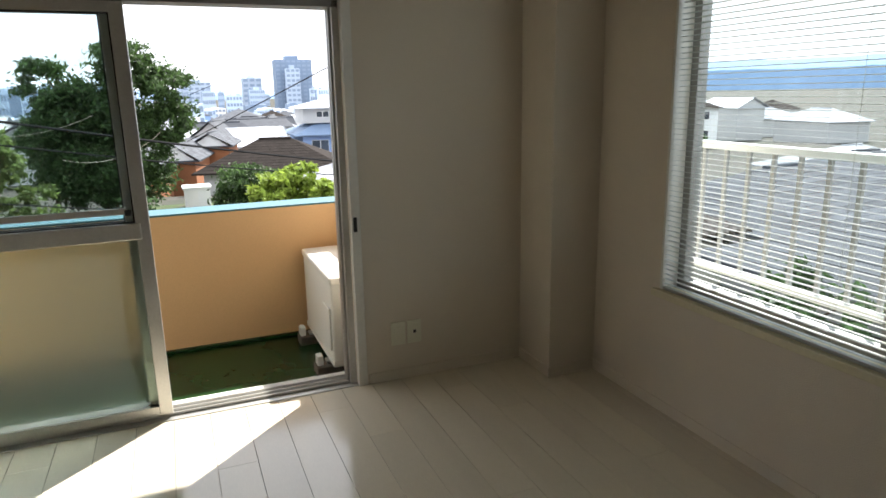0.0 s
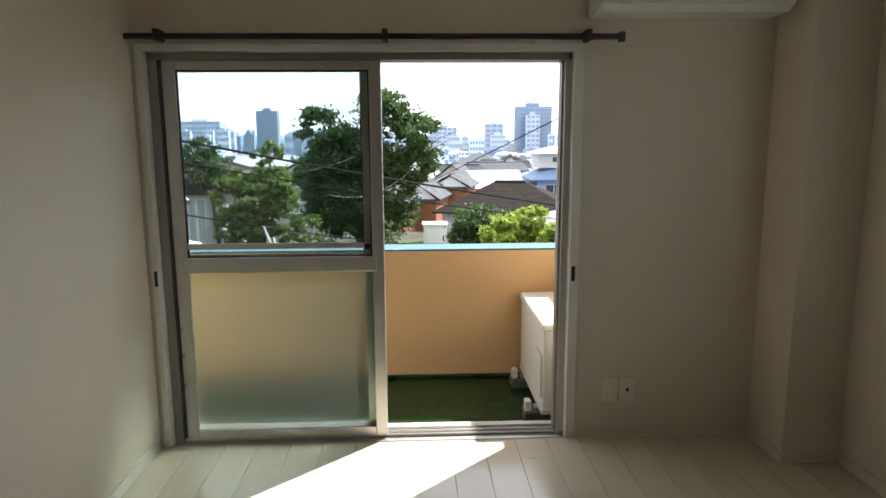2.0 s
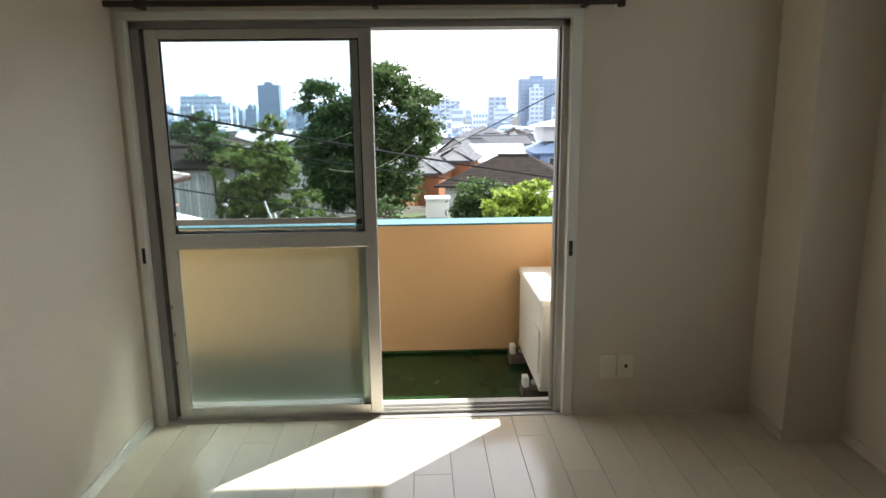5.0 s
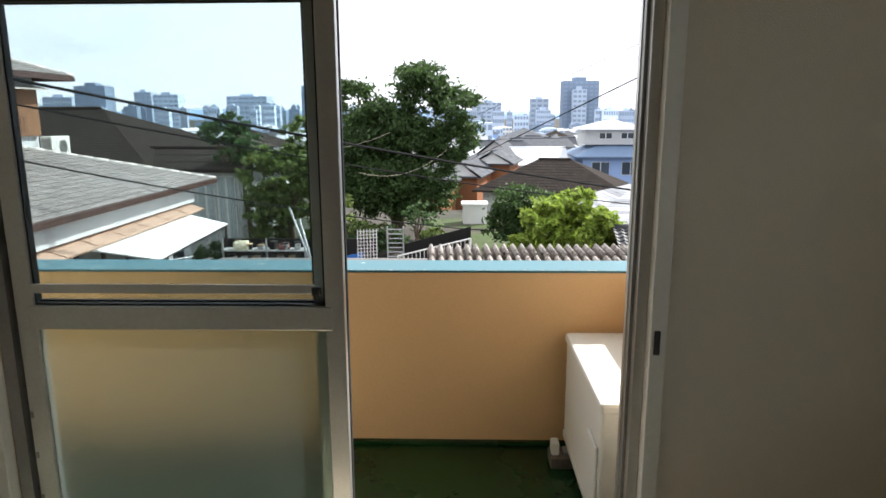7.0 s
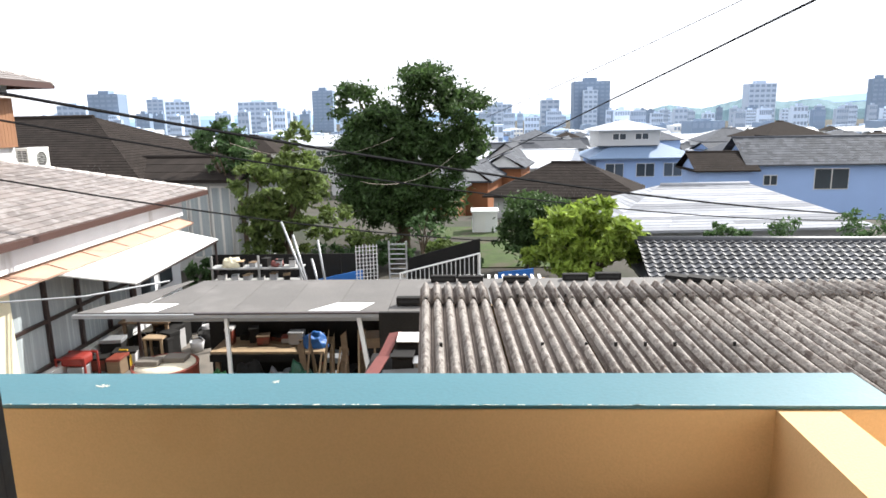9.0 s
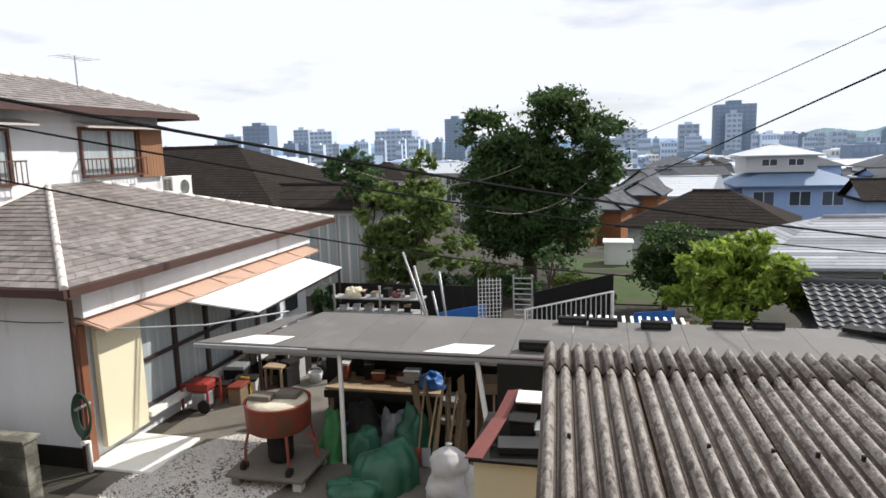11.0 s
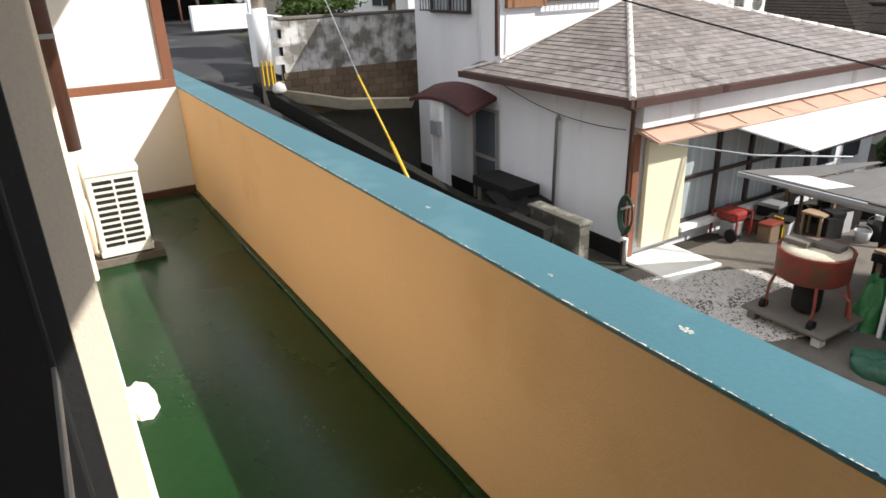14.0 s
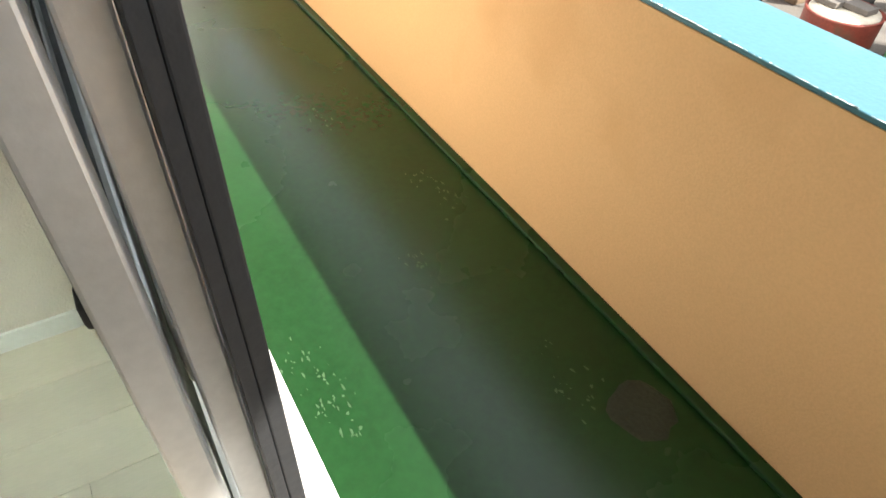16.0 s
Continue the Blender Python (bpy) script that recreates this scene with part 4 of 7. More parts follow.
def gz(x, y):
    yard = G
    for y0, y1, drop in ((24, 60, 3.5), (60, 160, 3.0), (160, 420, 4.0)):
        yard -= drop * smooth(y0, y1, y + 0.15 * x)
    up = 1 - smooth(wall_line(x) - 0.15, wall_line(x) + 0.15, y)
    if x < -12.6:
        up = max(up, 0.0) if y < 30 else up
        edge = 4.4 + 0.25 * max(0, -13.2 - x)
        plot = road_z(x) - 0.02 + 0.3 * smooth(edge, edge + 0.5, y)
        t = smooth(-12.6, -13.4, x) if x > -13.4 else 1.0
        t *= 1 - smooth(20, 60, y)
        yard = yard * (1 - t) + plot * t
    return yard * (1 - up) + road_z(x) * up if x < -5.0 else yard


def axis(*runs):
    out = []
    for a, b, s in runs:
        n = max(1, round((b - a) / s))
        out += [a + (b - a) * i / n for i in range(n)]
    return out + [runs[-1][1]]


gxs = axis((-3500, -400, 500), (-400, -60, 40), (-60, -20, 4), (-20, 6, 0.5), (6, 60, 5), (60, 400, 40), (400, 3500, 500))
gys = axis((-600, -40, 80), (-40, 0, 6), (0, 3, 1), (3, 9, 0.25), (9, 70, 3), (70, 420, 25), (420, 4500, 500))
gv = [(x, y, gz(x, y) - 0.02) for y in gys for x in gxs]
nx = len(gxs)
gf = [(j * nx + i, j * nx + i + 1, (j + 1) * nx + i + 1, (j + 1) * nx + i) for j in range(len(gys) - 1) for i in range(nx - 1)]
tagged(soup("ground", gv, gf, M["dirt"]), "bare earth and garden ground sloping to the town", "ground", kind="structure")
# road up the hill and the concrete yard
rv, rf = [], []
rx = axis((-34, -5.0, 0.5))
for i, x in enumerate(rx):
    y1 = min(wall_line(x) - 0.2, 6.2) if x > -13.2 else 4.3 + 0.25 * (-13.2 - x)
    rv += [(x, -2.0 + max(0, -15 - x) * 0.25, road_z(x)), (x, y1, road_z(x))]
    if i:
        k = 2 * i
        rf.append((k - 2, k, k + 1, k - 1))
tagged(soup("road", rv, rf, M["asphalt"]), "narrow asphalt lane climbing the hill", "road", kind="structure")
single("pavement", bx(-5.5, 2.0, G - 0.3, 7.0, 14.0, G + 0.012), M["concrete"], "stained concrete yard", "yard", kind="structure")
single("doorstep", bx(-5.85, 7.85, G, -4.75, 9.0, G + 0.05, bevel=0.01), M["panel"], "white concrete doorstep slab", "step")

# gravel spread
rnd = random.Random(4)
vs, fs = [], []
for i in range(15000):
    a, q = rnd.uniform(0, 6.28), math.sqrt(rnd.random())
    x, y, s = -3.90 + 1.15 * q * math.cos(a) + 0.15 * math.sin(3 * a), 7.85 + 1.45 * q * math.sin(a), rnd.uniform(0.008, 0.024)
    k = len(vs)
    b = rnd.uniform(0, 6.28)
    vs += [(x + s * math.cos(b + j * 1.57), y + s * math.sin(b + j * 1.57), G + 0.013) for j in range(4)] + [(x, y, G + 0.013 + s * rnd.uniform(0.5, 1.0))]
    fs += [(k + j, k + (j + 1) % 4, k + 4) for j in range(4)]
tagged(soup("gravel", vs, fs, M["gravel"]), "pale gravel spread on the yard", "gravel", kind="stuff")


# ---- roofs ----
def slate_course(name, a, b, d, c, parent, limit, row=0.182, wide=0.455):
    """Slates on the plane a-b (eave) to d-c (top edge); the first `limit` are pieces, the rest one mesh."""
    a, b, c, d = (Vector(p) for p in (a, b, c, d))
    n = (b - a).cross(d - a).normalized()
    if n.z < 0:
        n = -n
    up = ((d - a) - (b - a).normalized() * (d - a).dot((b - a).normalized())).normalized()
    h = (d - a).dot(up)
    rows = max(1, round(h / row))
    count, rest = 0, bmesh.new()
    for r in range(rows):
        t0, t1 = r / rows, (r + 1.12) / rows
        l0, r0 = a.lerp(d, t0), b.lerp(c, t0)
        l1, r1 = a.lerp(d, min(t1, 1)), b.lerp(c, min(t1, 1))
        length = (r0 - l0).length
        if length < 0.05:
            continue
        m = max(1, round(length / wide))
        cuts = [0.0] + [min(1, max(0, (k + (0.5 if r % 2 else 0)) / m)) for k in range(0 if r % 2 else 1, m)] + [1.0]
        for u0, u1 in zip(cuts, cuts[1:]):
            if u1 - u0 < 0.004:
                continue
            g = 0.004 / length
            p = [l0.lerp(r0, u0 + g), l0.lerp(r0, u1 - g), l1.lerp(r1, u1 - g), l1.lerp(r1, u0 + g)]
            low = [p[0] + n * 0.016, p[1] + n * 0.016, p[2] + n * 0.004, p[3] + n * 0.004]
            foot = [p[0] + n * 0.002, p[1] + n * 0.002]
            if count < limit:
                q = bmesh.new()
            else:
                q = rest
            v = [q.verts.new(x) for x in low] + [q.verts.new(x) for x in foot]
            q.faces.new(v[:4])
            q.faces.new((v[4], v[5], v[1], v[0]))
            q.faces.new((v[4], v[0], v[3]))
            q.faces.new((v[1], v[5], v[2]))
            if count < limit:
                part("slate", q, M["slate"], parent)
            count += 1
    if len(rest.verts):
        tagged(part("slate_field", rest, M["slate_rest"], parent), kind="stuff")
    else:
        rest.free()


def hip_line(a, b, parent, r=0.055, material=None, n=9):
    """Half-round caps laid one over the next along a hip or ridge."""
    a, b = Vector(a), Vector(b)
    k = max(1, round((b - a).length / 0.35))
    for i in range(k):
        p, q = a.lerp(b, i / k), a.lerp(b, (i + 1.06) / k)
        part("ridge_cap", tube(bmesh.new(), [p, q], r, 8, r * 0.86), material or M["hipcap"], parent)


# ---- the two-storey house ----
S, E, X2 = 7.9, -5.87, -9.3
house = thing("house", "white rendered two-storey house with brown shutters and slate roofs", "house")
HB = -12.55
low_z, top_z = -0.30, 2.42
hw = bmesh.new()
box(hw, HB, S, G - 0.4, X2, 14.75, top_z)
part("wall", hw, M["housewall"], house, "streaked white rendered wall")
hw = bmesh.new()
box(hw, X2 + 0.002, S + 0.02, G - 0.4, E, 15.3, low_z)
part("wall", hw, M["housewall"], house, "streaked white rendered wall")
# Added band, proud of the wall so that sun reaches below the eave.
part("wall", bx(E + 0.0005, S + 0.021, -0.765, E + 0.2, 15.29, low_z - 0.002), M["housewall"], house, "white wall band set forward to catch the sun")
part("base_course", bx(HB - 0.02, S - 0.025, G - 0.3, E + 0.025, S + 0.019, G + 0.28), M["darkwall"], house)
# upper roof
ux0, ux1, uy0, uy1, uz, rz0 = -13.3, -8.72, 7.3, 15.6, 2.48, 3.28
u_a, u_b, u_c, u_d = (ux1, uy0, uz), (ux1, uy1, uz), (ux0, uy1, uz), (ux0, uy0, uz)
r_a, r_b = (-11.0, 9.6, rz0), (-11.0, 13.3, rz0)
roof2 = part("roof", slabbed([u_a, u_b, u_c, u_d], 0.05), M["redbrown"], house, "grey slate hipped roof with brown fascia")
fasc = bmesh.new()
for p, q in ((u_a, u_b), (u_b, u_c), (u_c, u_d), (u_d, u_a)):
    x0, x1, y0, y1 = min(p[0], q[0]), max(p[0], q[0]), min(p[1], q[1]), max(p[1], q[1])
    box(fasc, x0 - 0.02, y0 - 0.02, uz - 0.14, x1 + 0.02, y1 + 0.02, uz - 0.051)
part("fascia", fasc, M["redbrown"], roof2)
slate_course("slate", u_a, u_b, r_a, r_b, roof2, 0)
slate_course("slate", u_d, u_a, r_a, r_a, roof2, 0)
slate_course("slate", u_c, u_d, r_b, r_a, roof2, 0)
slate_course("slate", u_b, u_c, r_b, r_b, roof2, 0)
for p, q in ((u_a, r_a), (u_b, r_b), (u_c, r_b), (u_d, r_a), (r_a, r_b)):
    hip_line(p, q, roof2)
# lower roof
lx1, ly0, ly1, lz, lr = -5.45, 7.42, 16.3, -0.24, 0.96
l_w0, l_w1 = (X2 + 0.0, 11.25, lr), (X2 + 0.0, 12.45, lr)
l_a, l_b, l_d, l_c = (lx1, ly0, lz), (lx1, ly1, lz), (-9.95, ly0, lz), (X2, ly1, lz)
roof1 = part("roof", slabbed([l_a, l_b, l_c, (X2, ly0, lz)], 0.05), M["redbrown"], house, "brownish grey slate hipped roof over the ground floor")
fasc = bmesh.new()
box(fasc, -9.98, ly0 - 0.05, lz - 0.12, lx1 + 0.03, ly0 + 0.03, lz - 0.005)
box(fasc, lx1 - 0.03, ly0 + 0.031, lz - 0.12, lx1 + 0.05, ly1, lz - 0.005)
part("gutter", fasc, M["redbrown"], roof1, "red-brown gutter")
part("eave_end", slabbed([(-9.95, ly0, lz), (X2, ly0, lz), (X2, S - 0.01, lz + 0.14), (-9.95, S - 0.01, lz + 0.14)], 0.05), M["redbrown"], roof1)
slate_course("slate", l_a, l_b, l_w0, l_w1, roof1, 190)
slate_course("slate", (-9.95, ly0, lz), l_a, (X2, 11.25, lr), l_w0, roof1, 110)
slate_course("slate", l_b, l_c, l_w1, l_w1, roof1, 0)
hip_line(l_a, l_w0, roof1, 0.06)
hip_line(l_b, l_w1, roof1, 0.05)
hip_line((-9.95, ly0, lz), (X2, 8.1, -0.02), roof1, 0.045)
# flashing along the upper wall
part("flashing", bar((X2 + 0.02, S, 0.0), (X2 + 0.02, 11.25, lr + 0.02), 0.03, 6), M["hipcap"], roof1)


def hwindow(parent, plane, u0, u1, z0, z1, frame_mat, panes=2, rail=None, out=0.05):
    """A window on plane ('x' faces +x, 'y' faces -y); u runs along the wall."""
    c = X2 if plane == "x" else S

    def slab(a, b, z_0, z_1, d0, d1, m, name, par, label=""):
        if plane == "x":
            return part(name, bx(c + d0, a, z_0, c + d1, b, z_1), m, par, label)
        return part(name, bx(a, c - d1, z_0, b, c - d0, z_1), m, par, label)

    w = slab(u0, u1, z0, z1, 0.002, 0.012, M["curtain"], "window", parent, "curtained window")
    for a, b, p, q in ((u0, u0 + 0.05, z0, z1), (u1 - 0.05, u1, z0, z1), (u0 + 0.05, u1 - 0.05, z1 - 0.06, z1), (u0 + 0.05, u1 - 0.05, z0, z0 + 0.06)):
        slab(a, b, p, q, 0.013, 0.07, frame_mat, "frame", w)
    for i in range(1, panes):
        m = u0 + (u1 - u0) * i / panes
        slab(m - 0.025, m + 0.025, z0 + 0.06, z1 - 0.06, 0.013, 0.06, frame_mat, "mullion", w)
    slab(u0 + 0.05, u1 - 0.05, z0 + 0.06, z1 - 0.06, 0.0125, 0.0128, M["curtain"], "pane", w)
    if rail:
        r0, r1, zt, zb, dep = rail
        slab(r0, r1, zt - 0.03, zt, dep - 0.02, dep + 0.02, frame_mat, "top_rail", w)
        slab(r0, r1, zb, zb + 0.03, dep - 0.02, dep + 0.02, frame_mat, "bottom_rail", w)
        k = round((r1 - r0) / 0.12)
        for i in range(k + 1):
            u = r0 + 0.01 + (r1 - r0 - 0.02) * i / k
            slab(u - 0.007, u + 0.007, zb + 0.03, zt - 0.03, dep - 0.007, dep + 0.007, frame_mat, "baluster", w)
        for u in (r0, r1 - 0.02):
            slab(u, u + 0.02, zt - 0.03, zt - 0.001, 0.0, dep - 0.02, frame_mat, "arm", w)
    return w


DKF = M["rod"]
hwindow(house, "y", -11.75, -10.25, 0.78, 1.78, DKF, 2, (-11.95, -10.1, 1.2, 0.82, 0.2))
hwindow(house, "x", 8.95, 10.45, 0.98, 2.04, M["brown"], 2, (8.95, 10.6, 1.45, 1.0, 0.22))
hwindow(house, "x", 12.14, 13.9, 1.04, 2.10, M["brown"], 2, (12.1, 13.95, 1.45, 1.05, 0.22))


def shutter_box(y0, y1, z0, z1):
    sb = part("shutter_box", bx(X2 + 0.003, y0, z0, X2 + 0.11, y1, z1, bevel=0.006), M["shutter"], house, "brown metal shutter box")
    k = round((y1 - y0) / 0.12)
    for i in range(k):
        y = y0 + (y1 - y0) * (i + 0.5) / k
        part("rib", bx(X2 + 0.1105, y - 0.006, z0 + 0.04, X2 + 0.114, y + 0.006, z1 - 0.04), M["shutter"], sb)


shutter_box(8.0, 8.93, 0.90, 2.05)
shutter_box(13.93, 14.72, 0.98, 2.1)
for y0, y1 in ((7.95, 10.8), (12.0, 14.74)):
    part("window_hood", slabbed([(X2 + 0.001, y1, 2.22), (X2 + 0.001, y0, 2.22), (X2 + 0.42, y0, 2.12), (X2 + 0.42, y1, 2.12)], 0.04), M["hipcap"], house, "pale metal window hood")
# porch, door and pipes on the road side
bm = bmesh.new()
arc = [(-11.75 + 2.35 * k / 10, 0.16 * math.sin(math.pi * k / 10)) for k in range(11)]
for (xa, za), (xb, zb) in zip(arc, arc[1:]):
    top = [bm.verts.new(p) for p in ((xa, 7.2, -0.98 + za), (xb, 7.2, -0.98 + zb), (xb, S - 0.001, -0.74 + zb), (xa, S - 0.001, -0.74 + za))]
    low = [bm.verts.new(v.co - Vector((0, 0, 0.07))) for v in top]
    bm.faces.new(top)
    bm.faces.new(low[::-1])
    for k in range(4):
        bm.faces.new((top[(k + 1) % 4], top[k], low[k], low[(k + 1) % 4]))
part("porch_roof", bm, M["porch"], house, "dark red arched metal porch roof")
door = part("door", bx(-10.12, S - 0.02, G + 0.05, -9.40, S - 0.0005, -1.05), M["darkglass"], house, "dark glazed entrance door")
for a in ((-10.2, -10.12, G, -1.0), (-9.40, -9.32, G, -1.0), (-10.12, -9.40, -1.05, -1.0), (-10.12, -9.40, -2.05, -1.98)):
    part("frame", bx(a[0], S - 0.05, a[2], a[1], S - 0.0205, a[3]), M["alu_dark"], door)
part("porch_wall", bx(-10.9, 7.24, G, -10.35, 7.38, -0.90), M["housewall"], house)
part("meter_box", bx(-10.75, 7.13, -1.6, -10.45, 7.239, -1.3, bevel=0.01), M["galv"], house)
part("downpipe", tube(bmesh.new(), [(-9.35, 7.38, 2.36), (-9.33, 7.84, 2.2), (-9.33, 7.84, 0.05)], 0.035, 8), M["brown"], house)
part("downpipe", tube(bmesh.new(), [(-5.62, 7.46, -0.36), (-5.80, 7.84, -0.5), (-5.83, 7.85, G)], 0.035, 8), M["brown"], house)
part("cable_duct", tube(bmesh.new(), [(-7.60, 7.86, -2.5), (-7.56, 7.86, -0.9), (-7.50, 7.84, -0.82), (-7.46, 7.84, -0.9)], 0.03, 8), M["alu_dark"], house)
part("corner_post", bx(E + 0.001, S + 0.03, G, E + 0.07, S + 0.16, low_z - 0.6), M["brown_frame"], house)
# garden side: awning, shutter board, sliding doors
aw = part("awning", slabbed([(E + 0.001, 15.15, -0.78), (E + 0.001, 7.95, -0.78), (E + 0.52, 7.95, -0.93), (E + 0.52, 15.15, -0.93)], 0.035), M["awning"], house, "faded salmon metal awning strip")
for i in range(8):
    y = 8.0 + i * 1.02
    part("seam", bar((E + 0.02, y, -0.775), (E + 0.52, y, -0.922), 0.008, 5), M["awning"], aw)
part("shutter_board", bx(E + 0.071, 8.16, -2.80, E + 0.16, 9.08, -0.98, bevel=0.005), M["creamboard"], house, "cream storm shutter box")
gd = part("sliding_door", bx(E + 0.002, 9.1, -2.62, E + 0.01, 12.9, -0.98), M["curtain"], house, "curtained sliding doors with dark frames")
for i in range(5):
    y = 9.12 + i * 0.93
    part("stile", bx(E + 0.011, y - 0.04, -2.6, E + 0.07, y + 0.04, -0.98), M["rod"], gd)
for z in (-2.62, -1.85, -1.03):
    part("rail", bx(E + 0.011, 9.1, z, E + 0.065, 12.9, z + 0.06), M["rod"], gd)
part("sill", bx(E + 0.012, 9.1, -2.72, E + 0.20, 12.9, -2.63), M["panel"], house)
for y in (13.3, 14.2):
    part("window", bx(E + 0.002, y, -2.3, E + 0.02, y + 0.6, -1.1), M["darkglass"], house)
# aerial on the upper roof
ant = thing("roof_aerial", "thin metal roof aerial", "aerial")
part("mast", bar((-10.2, 13.3, 2.9), (-10.2, 13.3, 3.75), 0.015, 6), M["galv"], ant)
part("boom", bar((-10.2, 12.8, 3.7), (-10.2, 13.8, 3.7), 0.008, 5), M["galv"], ant)
for i in range(5):
    y = 12.85 + i * 0.22
    part("element", bar((-10.5, y, 3.7), (-9.9, y, 3.7), 0.005, 4), M["galv"], ant)
u3 = outdoor_unit("white outdoor unit on the slate roof", 0.76, 0.285, 0.545)
u3.matrix_basis = pose(-8.85, 14.7, 0.42, 0, 0, -90)
single("unit_stand", bx(-9.15, 14.35, 0.2, -8.55, 15.05, 0.419), M["galv"], "galvanised stand under the roof unit", "stand")
# hose reel on the corner
hose = thing("garden_hose", "coiled dark green garden hose on the house corner", "hose")
for i in range(5):
    r, off = 0.19 + 0.015 * i, 0.02 * i
    part("coil", tube(bmesh.new(), [(-5.70 + r * 0.6 * math.cos(a), 7.76 - off * 0.5, -2.12 + r * 1.3 * math.sin(a)) for a in [k * math.pi / 10 for k in range(21)]], 0.018, 6), M["hose"], hose)
part("peg", bar((-5.70, 7.62, -2.0), (-5.70, 7.9, -2.0), 0.02, 6), M["galv"], hose)
single("water_tap", tube(bmesh.new(), [(-5.72, 7.8, G), (-5.72, 7.8, -2.55), (-5.72, 7.70, -2.53)], 0.04, 8), M["white"], "white standpipe tap at the house corner", "tap")
# white canopy beside the doors
cn = thing("patio_canopy", "white sheet canopy on thin dark posts", "canopy")
part("sheet", slabbed([(-5.42, 14.3, -0.97), (-5.42, 9.9, -0.97), (-4.5, 10.6, -1.3), (-4.6, 14.7, -1.26)], 0.03), M["canopy"], cn)
for y in (10.7, 14.5):
    part("post", bar((-4.6, y, G), (-4.6, y, -1.32), 0.03, 6), M["rod"], cn)
part("beam", bar((-4.55, 10.6, -1.34), (-4.6, 14.6, -1.30), 0.03, 6), M["rod"], cn)
cl = single("clothes_line", tube(bmesh.new(), [(-5.6, 8.0, -0.95), (-4.4, 8.9, -1.08), (-3.6, 10.0, -1.12)], 0.015, 6), M["galv"], "thin steel pole slung under the awning", "pole")

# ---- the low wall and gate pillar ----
lw = thing("wall_road", "near-black retaining wall along the lane", "wall", kind="structure")
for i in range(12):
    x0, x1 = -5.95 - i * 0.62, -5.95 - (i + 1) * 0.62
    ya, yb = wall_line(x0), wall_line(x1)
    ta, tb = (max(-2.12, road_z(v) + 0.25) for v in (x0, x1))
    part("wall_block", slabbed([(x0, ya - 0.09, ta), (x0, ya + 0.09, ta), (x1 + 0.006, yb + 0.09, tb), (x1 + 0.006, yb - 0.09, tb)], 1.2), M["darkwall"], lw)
pil = thing("gate_pillar", "weathered concrete block gate pillar", "pillar")
for k in range(5):
    for x in (-6.78, -6.18):
        part("block", bx(x + 0.004, 6.66, G + k * 0.19, x + 0.592, 6.86, G + k * 0.19 + 0.185, bevel=0.006), M["mossblock"], pil)
part("coping", bx(-6.81, 6.62, G + 0.952, -5.56, 6.90, G + 1.0, bevel=0.01), M["mossblock"], pil)
sink = thing("garden_sink", "old dark stone sink against the house", "sink")
part("basin", bx(-9.2, 7.15, G + 0.65, -7.9, 7.8, G + 0.85, bevel=0.02), M["dark"], sink)
for x in (-9.1, -8.1):
    part("leg", bx(x, 7.2, G, x + 0.12, 7.75, G + 0.649), M["concrete"], sink)
hp = thing("rubbish_heap", "heap of dark sheeting by the house wall", "heap")
rnd = random.Random(8)
for i in range(7):
    x, y = -7.6 + rnd.uniform(-0.5, 0.7), 7.3 + rnd.uniform(-0.2, 0.2)
    part("sheet", slabbed([(x - 0.4, y - 0.3, G + 0.5 + rnd.uniform(-0.1, 0.25)), (x + 0.4, y - 0.3, G + 0.4 + rnd.uniform(0, 0.2)), (x + 0.35, y + 0.3, G + 0.6), (x - 0.35, y + 0.3, G + 0.7)], 0.05), M["dark"], hp)
part("crate", bx(-8.2, 7.05, G, -6.9, 7.6, G + 0.42, bevel=0.02), M["dark"], hp)

# ---- corrugated shed roof ----
shed = thing("shed", "low shed with a weathered corrugated cement roof", "shed")
SX0, SX1, SY0, SY1 = 1.03, 6.4, 1.95, 4.62


def shed_z(y):
    return 0.03 + 0.065 * (y - 2.9) / 1.0


def corrugated(w, y0, y1, z0, z1, waves, amp, lean=-0.065):
    """A sheet of width w with rounded ribs running along y, which lean in plan."""
    bm = bmesh.new()
    nxx = waves * 10
    cols = []
    for i in range(nxx + 1):
        x, h = w * i / nxx, amp * (2 * ((1 - math.cos(2 * math.pi * waves * i / nxx)) / 2) ** 0.85 - 1)
        cols.append([bm.verts.new((x + lean * (y - SY1), y, z + h + dz)) for y, z, dz in ((y0, z0, 0), (y1, z1, 0), (y1, z1, -0.007), (y0, z0, -0.007))])
    for a, b in zip(cols, cols[1:]):
        for k in range(4):
            f = bm.faces.new((a[k], b[k], b[(k + 1) % 4], a[(k + 1) % 4]))
            f.smooth = k in (0, 2)
            # crest faces take the painted lighter tone, trough faces the darker
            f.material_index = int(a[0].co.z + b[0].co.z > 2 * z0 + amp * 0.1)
    return bm


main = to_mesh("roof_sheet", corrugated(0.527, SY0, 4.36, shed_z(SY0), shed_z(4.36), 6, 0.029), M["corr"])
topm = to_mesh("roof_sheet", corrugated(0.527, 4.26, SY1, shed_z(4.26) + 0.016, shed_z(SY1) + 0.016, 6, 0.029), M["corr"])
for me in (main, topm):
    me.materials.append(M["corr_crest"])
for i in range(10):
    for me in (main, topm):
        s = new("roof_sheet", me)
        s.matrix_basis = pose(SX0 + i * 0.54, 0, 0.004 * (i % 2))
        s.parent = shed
part("side_wall", bx(1.26, 2.2, G, 1.34, 4.5, -0.06), M["creamboard"], shed, "cream boarded side")
part("back_wall", bx(1.12, 4.5, G, 6.3, 4.56, 0.02), M["wood"], shed)
for x in (1.1, 3.7, 6.3):
    part("post", bx(x, 4.42, G, x + 0.1, 4.499, 0.02), M["wood"], shed)
bm = bmesh.new()
